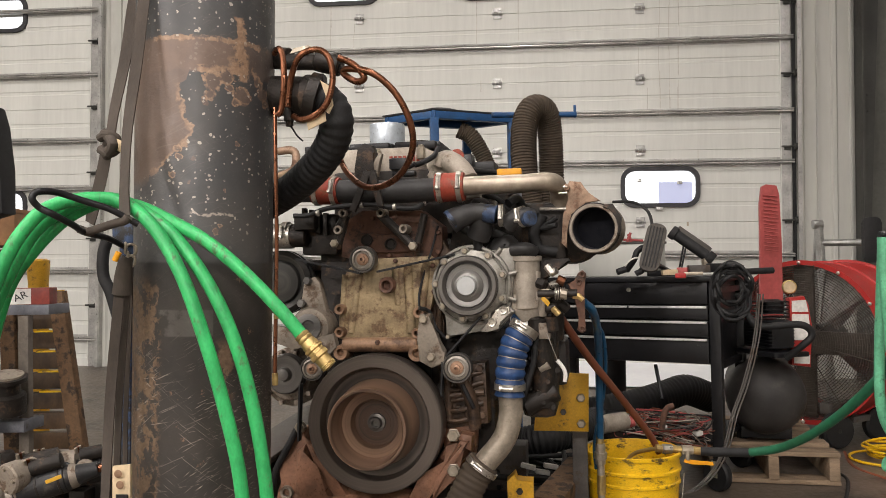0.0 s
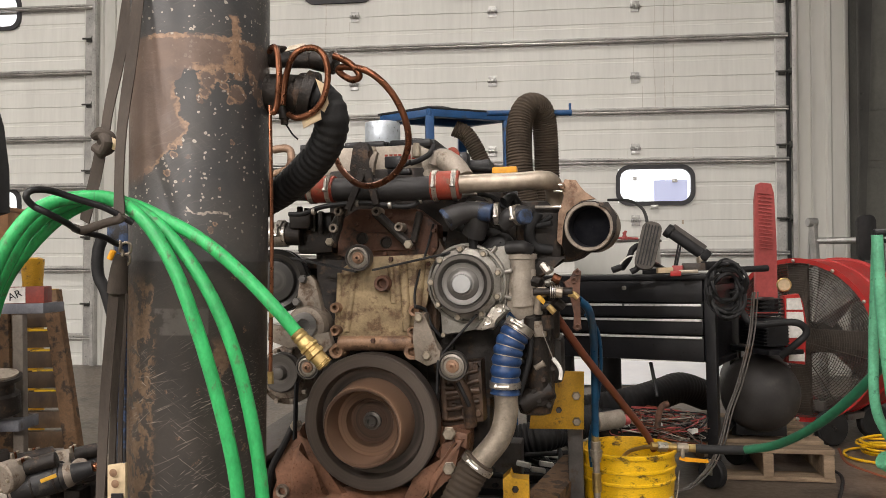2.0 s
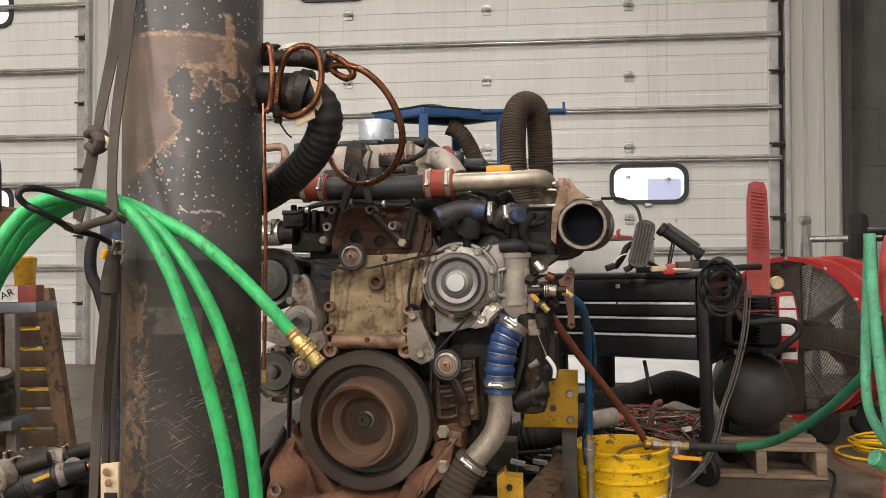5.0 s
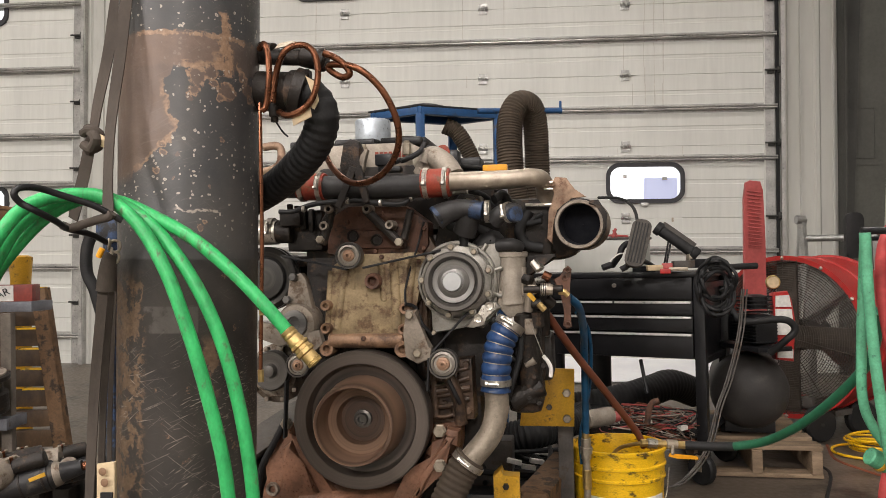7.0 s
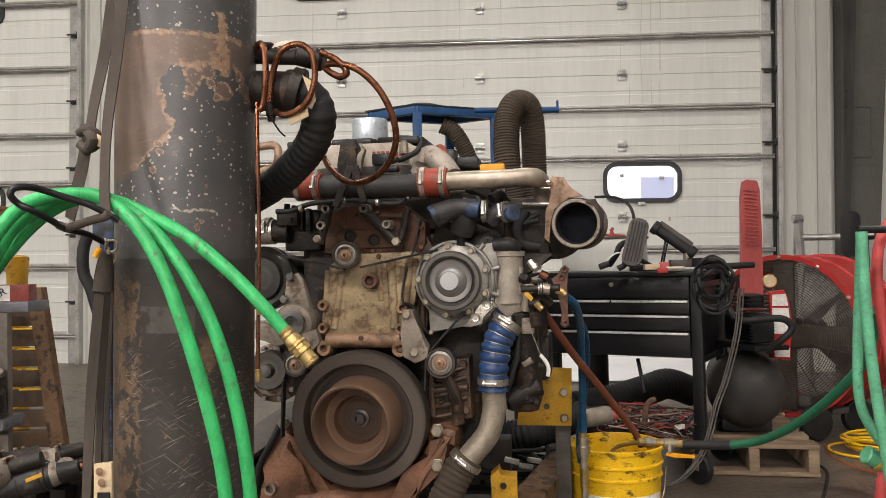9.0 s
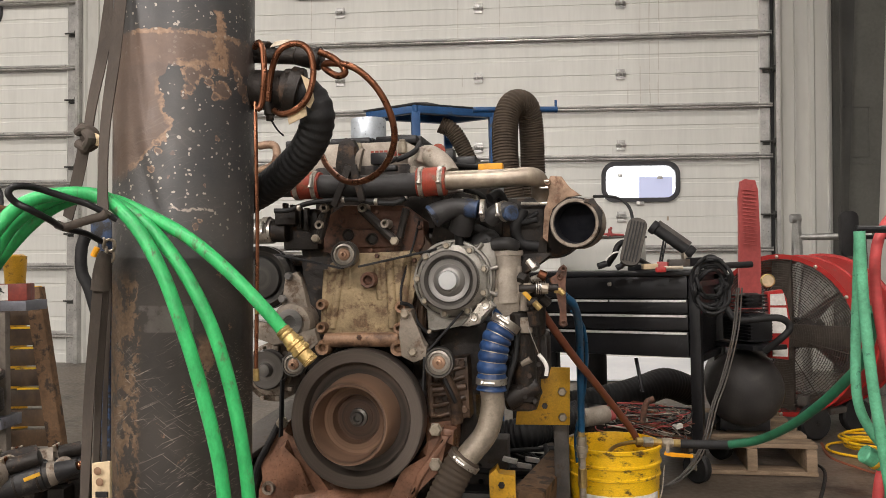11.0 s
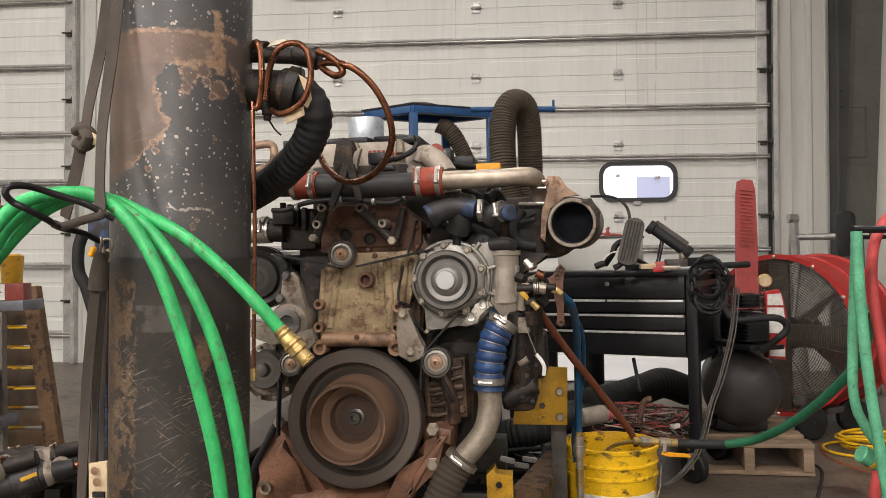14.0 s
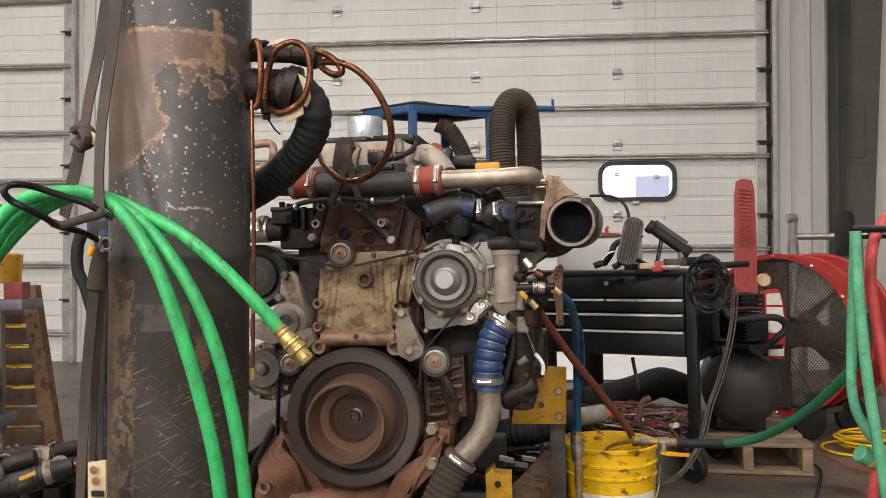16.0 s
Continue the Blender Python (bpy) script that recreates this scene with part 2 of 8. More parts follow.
def thing(name, base, label, category, group="", kind=""):
    ob = new(name)
    ob.location = level(base)
    ob.empty_display_size = 0.1
    ORIGIN[ob] = level(base)
    return tagged(ob, label, category, group, kind)


SINGLE = {"cover_bolt", "cover_boss", "brace", "brace_boss", "brace_bolt", "line_clip", "wiring_loom", "sensor", "pump_bolt", "bracket_bolt", "plate_bolt",
          "mount_bolt", "drive_belt", "oil_line", "steel_line", "cable_end", "brass_fitting", "wire_ring", "cover_rib", "hose_cuff", "pan_support", "foot",
          "pliers", "chain", "coil", "front_mount", "side_casting", "base_frame", "upper_hose", "fitting", "lettering", "bypass_hose", "tape", "motor_mount", "oil_cooler", "rocker_cover_cap", "tensioner_cap", "pump_head", "rust_streak", "edge_bolt", "core_plug", "tube_union", "turn"}


def islands(bm):
    """The separate pieces of a bmesh, each as a bmesh of its own."""
    left, out = set(bm.verts), []
    while left:
        stack, seen = [left.pop()], []
        while stack:
            v = stack.pop()
            seen.append(v)
            for e in v.link_edges:
                w = e.other_vert(v)
                if w in left:
                    left.discard(w)
                    stack.append(w)
        piece = bmesh.new()
        twin = {v: piece.verts.new(v.co) for v in seen}
        for f_ in {f_ for v in seen for f_ in v.link_faces}:
            piece.faces.new([twin[v] for v in f_.verts])
        out.append(piece)
    return out


def part(name, bm, mat, parent=None, label="", smooth=True, origin=None):
    """Links a bmesh as one mesh object, or each loose piece of it as one, where the kind of part is countable."""
    if name in SINGLE and parent:
        pieces = islands(bm)
        bm.free()
        return [single(name, piece, mat, parent, label, smooth, origin) for piece in pieces][0]
    return single(name, bm, mat, parent, label, smooth, origin)


def single(name, bm, mat, parent=None, label="", smooth=True, origin=None):
    """One mesh object; the bmesh is in world metres, and is moved to its parent's space or to its origin."""
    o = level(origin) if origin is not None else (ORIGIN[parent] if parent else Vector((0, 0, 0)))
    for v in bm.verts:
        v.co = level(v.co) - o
    bmesh.ops.recalc_face_normals(bm, faces=bm.faces)
    if smooth:
        for fc in bm.faces:
            fc.smooth = True
        for e in bm.edges:
            if len(e.link_faces) == 2 and e.calc_face_angle(0) > 0.6:
                e.smooth = False
    me = bpy.data.meshes.new(name)
    bm.to_mesh(me)
    bm.free()
    me.materials.append(mat)
    ob = new(name, me)
    ORIGIN[ob] = o
    if parent:
        ob.parent = parent
        ob.location = o - ORIGIN[parent]
    else:
        ob.location = o
    if label:
        ob["label"] = label
    return ob


def basis(axis, up=(0, 0, 1)):
    w = Vector(axis).normalized()
    u = Vector(up).cross(w)
    if u.length < 1e-4:
        u = Vector((1, 0, 0)).cross(w)
        if u.length < 1e-4:
            u = Vector((0, 1, 0)).cross(w)
    u.normalize()
    return u, w.cross(u), w


def lathe(bm, prof, o, axis, n=28, ring=False):
    """Turned body: prof is (radius, distance along the axis) from o; open ends are capped, a ring is closed on itself."""
    u, v, w = basis(axis)
    o = Vector(o)
    rings = []
    for r, d in prof:
        rings.append([bm.verts.new(o + w * d + (u * math.cos(k * math.tau / n) + v * math.sin(k * math.tau / n)) * max(r, 1e-4)) for k in range(n)])
    for a, b in zip(rings, rings[1:] + rings[:1] if ring else rings[1:]):
        for k in range(n):
            bm.faces.new((a[k], a[(k + 1) % n], b[(k + 1) % n], b[k]))
    if not ring:
        bm.faces.new(rings[0])
        bm.faces.new(rings[-1])
    return bm


def rod(bm, p, q, r, n=12, r2=None):
    p, q = Vector(p), Vector(q)
    d = (q - p).length
    r2 = r if r2 is None else r2
    e = min(r, r2, d * 0.4) * 0.15
    return lathe(bm, [(r - e, 0), (r, e), (r2, d - e), (r2 - e, d)], p, q - p, n)


def spline(pts, steps=6):
    pts = [Vector(p) for p in pts]
    if len(pts) < 3:
        return [pts[0].lerp(pts[1], k / steps) for k in range(steps + 1)]
    out = []
    ext = [pts[0] * 2 - pts[1]] + pts + [pts[-1] * 2 - pts[-2]]
    for i in range(1, len(ext) - 2):
        a, b, c, d = ext[i - 1:i + 3]
        for k in range(steps):
            t = k / steps
            out.append(0.5 * (2 * b + (c - a) * t + (2 * a - 5 * b + 4 * c - d) * t * t + (3 * b - a - 3 * c + d) * t ** 3))
    out.append(pts[-1])
    return out


def sweep(bm, line, radii, n=12, loop=False):
    """A round section carried along a line of points."""
    rings = []
    side = None
    for i, p in enumerate(line):
        w = (line[min(i + 1, len(line) - 1)] - line[max(i - 1, 0)]).normalized()
        if side is None:
            side = basis(w)[0]
        side = (side - w * side.dot(w))
        side = side.normalized() if side.length > 1e-5 else basis(w)[0]
        v = w.cross(side)
        r = radii[i]
        rings.append([bm.verts.new(p + (side * math.cos(k * math.tau / n) + v * math.sin(k * math.tau / n)) * r) for k in range(n)])
    for a, b in zip(rings, rings[1:]):
        for k in range(n):
            bm.faces.new((a[k], a[(k + 1) % n], b[(k + 1) % n], b[k]))
    bm.faces.new(rings[0])
    bm.faces.new(rings[-1])
    return bm


def tube(bm, pts, r, n=12, steps=6, r2=None):
    line = spline(pts, steps)
    r2 = r if r2 is None else r2
    return sweep(bm, line, [r + (r2 - r) * i / max(1, len(line) - 1) for i in range(len(line))], n)


def ribbed(bm, pts, r, pitch, depth, n=20):
    """Corrugated hose: the radius swells and shrinks along the line."""
    line = spline(pts, 40)
    s, walked = [0.0], 0.0
    for a, b in zip(line, line[1:]):
        walked += (b - a).length
        s.append(walked)
    count = int(walked / pitch) * 4
    res, radii, j = [], [], 0
    for i in range(count + 1):
        want = walked * i / count
        while j < len(s) - 2 and s[j + 1] < want:
            j += 1
        k = (want - s[j]) / max(1e-9, s[j + 1] - s[j])
        res.append(line[j].lerp(line[j + 1], k))
        radii.append(r + depth * (0.5 if i % 4 == 1 else (0.5 if i % 4 == 2 else -0.5)))
    return sweep(bm, res, radii, n)


def box(bm, c, s, rot=None, bev=0.004):
    m = Matrix.Translation(c) @ (rot.to_4x4() if rot is not None else Matrix.Identity(4)) @ Matrix.Diagonal((*s, 1))
    made = bmesh.ops.create_cube(bm, size=1.0, matrix=m)
    if bev:
        es = list({e for v in made["verts"] for e in v.link_edges})
        bmesh.ops.bevel(bm, geom=es, offset=min(bev, min(s) * 0.3), segments=2, profile=0.6, affect="EDGES")
    return bm


def prism(bm, pts, axis, depth, bev=0.003):
    """A plate with the outline pts (world points in one plane), grown by depth along the axis."""
    w = Vector(axis).normalized() * depth
    a = [bm.verts.new(Vector(p)) for p in pts]
    b = [bm.verts.new(Vector(p) + w) for p in pts]
    n = len(a)
    fs = [bm.faces.new(a), bm.faces.new(list(reversed(b)))]
    for k in range(n):
        fs.append(bm.faces.new((a[k], b[k], b[(k + 1) % n], a[(k + 1) % n])))
    if bev:
        es = list({e for f_ in fs[:2] for e in f_.edges})
        bmesh.ops.bevel(bm, geom=es, offset=bev, segments=2, profile=0.6, affect="EDGES")
    return bm


def rounded(w, h, r, n=6):
    """Outline of a rounded rectangle, as (x, y) pairs."""
    out = []
    for cx, cy, a0 in ((w / 2 - r, h / 2 - r, 0), (-w / 2 + r, h / 2 - r, 90), (-w / 2 + r, -h / 2 + r, 180), (w / 2 - r, -h / 2 + r, 270)):
        for k in range(n + 1):
            a = radians(a0 + 90 * k / n)
            out.append((cx + r * math.cos(a), cy + r * math.sin(a)))
    return out


def rect_ring(bm, outer, inner, place, depth):
    """A frame between two outlines of equal length; place(x, y, d) puts a point in the world."""
    loops = [[bm.verts.new(place(x, y, d)) for x, y in o] for o, d in ((outer, 0), (outer, depth), (inner, depth), (inner, 0))]
    n = len(outer)
    for i in range(4):
        a, b = loops[i], loops[(i + 1) % 4]
        for k in range(n):
            bm.faces.new((a[k], a[(k + 1) % n], b[(k + 1) % n], b[k]))
    return bm


def B():
    return bmesh.new()


def turned(yaw, pitch=0, roll=0):
    return Euler((radians(pitch), radians(roll), radians(yaw))).to_matrix()


# ---- structure ----
WALL_Y = 6.85
bm = B()
box(bm, (0, 0, -0.1), (16, 18, 0.2), bev=0)
floor = tagged(part("floor", bm, CONCRETE, smooth=False), "dark oil-stained concrete workshop floor", "floor", kind="structure")
bm = B()
box(bm, (0, 0, 5.6), (16, 18, 0.12), bev=0)
tagged(part("ceiling", bm, ROOF, smooth=False), "pale lined workshop roof", "ceiling", kind="structure")


def siding(name, x0, x1, z0, z1, y, mat, label):
    """Ribbed steel sheet wall, facing the room."""
    bm = B()
    box(bm, ((x0 + x1) / 2, y + 0.06, (z0 + z1) / 2), (x1 - x0, 0.1, z1 - z0), bev=0)
    x = x0 + 0.06
    while x < x1 - 0.05:
        for dx, w in ((0.0, 0.03), (0.13, 0.012)):
            if x + dx + w < x1:
                prism(bm, [(x + dx - w, y + 0.011, z0), (x + dx - w * 0.45, y - 0.008, z0), (x + dx + w * 0.45, y - 0.008, z0), (x + dx + w, y + 0.011, z0)], (0, 0, 1), z1 - z0, 0)
        x += 0.26
    return tagged(part(name, bm, mat, smooth=False), label, "wall", kind="structure")


DOOR_L, DOOR_R, DOOR_TOP = (-8.0, -4.0), (-2.76, 2.03), 4.27
siding("wall_north_pier", DOOR_L[1] + 0.003, DOOR_R[0] - 0.003, 0, DOOR_TOP, WALL_Y - 0.02, WALL_WHITE, "white ribbed steel siding between the doors")
siding("wall_north_side", DOOR_R[1] + 0.003, 2.51, 0, DOOR_TOP, WALL_Y - 0.02, WALL_WHITE, "white ribbed steel siding beside the door")
siding("wall_north_lintel", -8, 3.4, DOOR_TOP, 5.6, WALL_Y - 0.02, WALL_WHITE, "white ribbed steel siding over the doors")
bm = B()
box(bm, (3.15, WALL_Y + 0.05, 2.8), (1.3, 0.1, 5.6), bev=0)
tagged(part("wall_north_corner", bm, WALL_WHITE, smooth=False), "pale wall in the corner", "wall", kind="structure")
bm = B()
prism(bm, [(2.50, WALL_Y - 0.1, 0), (2.56, WALL_Y - 0.1, 0), (2.60, WALL_Y - 0.1, 1.28), (2.665, WALL_Y - 0.1, 3.04), (2.75, WALL_Y - 0.1, 5.5), (2.53, WALL_Y - 0.1, 5.5)], (0, 1, 0), 0.07, 0)
box(bm, (2.51, WALL_Y - 0.12, 2.8), (0.016, 0.16, 5.58), bev=0)
for zc in (0.6, 2.15, 2.28, 4.0):
    for xc in (2.54, 2.58):
        rod(bm, (xc, WALL_Y - 0.101, zc), (xc, WALL_Y - 0.112, zc), 0.012, 8)
tagged(part("wall_column", bm, DARK_STEEL, smooth=False), "dark tapered steel building column by the wall", "column", kind="structure")
# corner wall panel, coloured dark for the shade it stands in
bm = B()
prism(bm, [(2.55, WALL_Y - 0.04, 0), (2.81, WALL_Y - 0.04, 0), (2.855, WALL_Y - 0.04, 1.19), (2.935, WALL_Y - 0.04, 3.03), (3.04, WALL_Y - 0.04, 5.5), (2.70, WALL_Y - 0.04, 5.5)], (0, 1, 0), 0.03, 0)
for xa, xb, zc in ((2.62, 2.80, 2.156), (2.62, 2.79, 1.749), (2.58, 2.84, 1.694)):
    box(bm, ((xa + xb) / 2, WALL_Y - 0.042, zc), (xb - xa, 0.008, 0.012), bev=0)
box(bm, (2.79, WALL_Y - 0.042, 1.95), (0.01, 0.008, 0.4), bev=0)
tagged(part("wall_panel", bm, SHADE_WALL, smooth=False), "corner wall panel with its shade in the grey-green colour", "panel", kind="structure")
for nm, c, s in (("wall_east", (7.9, 0, 2.8), (0.2, 18, 5.6)), ("wall_west", (-7.95, 0, 2.8), (0.2, 18, 5.6)), ("wall_south", (0, -8.9, 2.8), (16, 0.2, 5.6)), ("wall_north_far", (5.85, WALL_Y + 0.1, 2.8), (4.1, 0.2, 5.6))):
    bm = B()
    box(bm, c, s, bev=0)
    tagged(part(nm, bm, WALL_WHITE, smooth=False), "plain pale workshop wall", "wall", kind="structure")
bm = B()
box(bm, (0, WALL_Y + 3.0, 2.5), (24, 0.1, 9), bev=0)
tagged(part("backdrop", bm, DAYLIGHT, smooth=False), "bright overcast daylight outside", "backdrop", kind="structure")

PANEL = 0.6
PANE = glow("frosted_pane_in_daylight", (0.95, 0.97, 1.0), 1.25)


def door_section(parent, x0, x1, row, holes, lift):
    """One section of the sectional door, with shallow ribs; window openings go through it."""
    z0, z1 = lift + row * PANEL + 0.0005, lift + (row + 1) * PANEL - 0.0005
    holes = sorted(holes)
    y = WALL_Y
    bm = B()
    cuts = [x0]
    for hx in holes:
        cuts += [hx - 0.30, hx + 0.30]
    cuts.append(x1)
    for a, b in zip(cuts[0::2], cuts[1::2]):
        prof = [(z0, -0.002), (z0 + 0.0015, -0.004), (z0 + 0.004, -0.006)]
        for k in range(1, 4):
            zc = z0 + (z1 - z0) * k / 4
            prof += [(zc - 0.02, -0.006), (zc - 0.012, -0.0015), (zc + 0.012, -0.0015), (zc + 0.02, -0.006)]
        prof += [(z1 - 0.004, -0.006), (z1 - 0.0015, -0.004), (z1, -0.002)]
        pts = [(a, y + d, z) for z, d in prof] + [(a, y + 0.045, z1), (a, y + 0.045, z0)]
        prism(bm, pts, (1, 0, 0), b - a, 0)
    for hx in holes:
        zc = (z0 + z1) / 2 - 0.006
        for za, zb in ((z0, zc - 0.138), (zc + 0.138, z1)):
            box(bm, (hx, y + 0.0195, (za + zb) / 2), (0.60, 0.051, zb - za), bev=0)
    sec = part("section", bm, DOOR_WHITE, parent, smooth=False)
    for hx in holes:
        zc = (z0 + z1) / 2 - 0.006
        place = lambda px, pz, d: (hx + px, y - 0.03 + d, zc + pz)
        bm = B()
        rect_ring(bm, rounded(0.645, 0.34, 0.11), rounded(0.575, 0.27, 0.085), place, 0.05)
        win = part("window_frame", bm, FRAME_GREY, sec, "black rounded rubber window frame")
        bm = B()
        prism(bm, [(hx + px, y + 0.004, zc + pz) for px, pz in rounded(0.6, 0.275, 0.08)], (0, 1, 0), 0.006, 0)
        part("pane", bm, PANE, sec, "bright frosted pane in daylight", smooth=False)
    return sec


def overhead_door(name, x0, x1, columns, windows, lift, struts, label):
    door = thing(name, ((x0 + x1) / 2, WALL_Y, 0), label, "overhead door", kind="structure")
    for row in range(7):
        door_section(door, x0, x1, row, [hx for hx, r in windows if r == row], lift)
    for z in struts:
        bm = B()
        y = WALL_Y - 0.006
        prism(bm, [(x0, y, z - 0.036), (x0, y - 0.003, z - 0.036), (x0, y - 0.003, z - 0.018), (x0, y - 0.045, z - 0.018), (x0, y - 0.052, z - 0.012), (x0, y - 0.05, z - 0.004), (x0, y - 0.04, z), (x0, y - 0.05, z + 0.004), (x0, y - 0.052, z + 0.012), (x0, y - 0.045, z + 0.018), (x0, y - 0.003, z + 0.018), (x0, y - 0.003, z + 0.036), (x0, y, z + 0.036)], (1, 0, 0), x1 - x0, 0)
        part("strut", bm, STRUT, door, "galvanised horizontal stiffening strut", smooth=False)
    for row in range(1, 7):
        for hx in columns:
            bm = B()
            y = WALL_Y - 0.012
            for dz in (-0.03, 0.03):
                box(bm, (hx, y, lift + row * PANEL + dz), (0.07, 0.01, 0.03), bev=0.002)
            for dx in (-0.03, 0.0, 0.03):
                rod(bm, (hx + dx - 0.012, y - 0.014, lift + row * PANEL), (hx + dx + 0.012, y - 0.014, lift + row * PANEL), 0.014, 10)
            part("hinge", bm, GALV, door)
    return door


door_right = overhead_door("door_1", DOOR_R[0], DOOR_R[1], (-2.7, -1.59, -0.385, 0.81), ((0.97, 2), (-1.74, 5), (-0.4, 5)), 0.072, (0.36, 1.0, 1.764, 2.184, 2.784, 3.38, 3.98), "white sectional overhead door with galvanised struts and oval windows")
door_left = overhead_door("door_2", DOOR_L[0], DOOR_L[1], (-7.6, -6.4, -5.2), ((-5.03, 2), (-5.05, 5), (-6.4, 5)), -0.056, (0.25, 0.86, 1.61, 2.046, 2.652, 3.25, 3.85), "white sectional overhead door beside the pier")


def door_edge(door, x, side, lift):
    """Galvanised end stile, roller brackets and the vertical track at a door's edge."""
    bm = B()
    box(bm, (x - side * 0.052, WALL_Y - 0.012, DOOR_TOP / 2), (0.078, 0.012, DOOR_TOP), bev=0.001)
    part("end_stile", bm, STRUT, door, smooth=False)
    bm = B()
    box(bm, (x - side * 0.094, WALL_Y - 0.014, DOOR_TOP / 2), (0.008, 0.018, DOOR_TOP), bev=0.001)
    part("edge_trim", bm, DOOR_WHITE, door, "bright white edge trim", smooth=False)
    bm = B()
    box(bm, (x + side * 0.045, WALL_Y - 0.05, DOOR_TOP / 2), (0.012, 0.07, DOOR_TOP), bev=0)
    box(bm, (x + side * 0.03, WALL_Y - 0.088, DOOR_TOP / 2), (0.026, 0.008, DOOR_TOP), bev=0)
    part("track", bm, STRUT, door, "galvanised steel roller track", smooth=False)
    # a black strip drawn in place of the shadow line beside the track
    bm = B()
    box(bm, (x + side * 0.003, WALL_Y - 0.034, DOOR_TOP / 2), (0.026, 0.02, DOOR_TOP), bev=0.002)
    part("shadow_strip", bm, RUBBER, door, "black strip for the shadow between door and track", smooth=False)
    for row in range(1, 7):
        bm = B()
        z = lift + row * PANEL
        box(bm, (x - side * 0.045, WALL_Y - 0.03, z), (0.05, 0.03, 0.03), bev=0.003)
        rod(bm, (x - side * 0.1, WALL_Y - 0.055, z + 0.01), (x + side * 0.03, WALL_Y - 0.055, z + 0.01), 0.008, 10)
        rod(bm, (x + side * 0.0, WALL_Y - 0.055, z + 0.01), (x + side * 0.03, WALL_Y - 0.055, z + 0.01), 0.028, 12)
        part("roller_bracket", bm, DARK_STEEL, door)


door_edge(door_right, DOOR_R[1], 1, 0.072)
door_edge(door_right, DOOR_R[0], -1, 0.072)
door_edge(door_left, DOOR_L[1], 1, -0.056)
bm = B()
box(bm, ((DOOR_R[0] + DOOR_R[1]) / 2, WALL_Y + 0.02, 0.036), (DOOR_R[1] - DOOR_R[0] - 0.01, 0.04, 0.07), bev=0.01)
part("bottom_seal", bm, RUBBER, door_right, "black rubber bottom seal")

bm = B()
for sx, za, zb, w in ((1.19, 1.0, 1.2, 0.008), (1.193, 1.24, 1.275, 0.016)):
    box(bm, (sx, WALL_Y - 0.0065, (za + zb) / 2), (w, 0.0016, zb - za), None, 0)
part("rust_streak", bm, STAIN, door_right, "thin rusty drip stain", smooth=False)
# faint drip stains between the struts
drips = random.Random(17)
bm = B()
for sx, za, zb in ((0.97, 2.2, 3.35), (1.05, 2.22, 3.3), (1.13, 2.5, 3.3), (1.12, 2.2, 2.46), (0.87, 2.21, 2.4), (0.8, 2.5, 2.76), (-0.56, 2.82, 3.2), (-0.2, 2.83, 3.3), (-1.85, 2.8, 3.25), (-1.64, 2.82, 3.03), (-0.52, 2.4, 2.5), (0.74, 1.8, 1.86), (1.28, 1.8, 1.87)):
    z_ = za
    while z_ < zb:
        top = min(zb, z_ + drips.uniform(0.08, 0.3))
        w = drips.uniform(0.003, 0.01)
        box(bm, (sx + drips.uniform(-0.006, 0.006), WALL_Y - 0.0065, (z_ + top) / 2), (w, 0.0014, top - z_), None, 0)
        z_ = top
part("drip_stain", bm, FAINT_STAIN, door_right, "faint grey drip stains", smooth=False)


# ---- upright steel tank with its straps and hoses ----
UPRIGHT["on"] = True


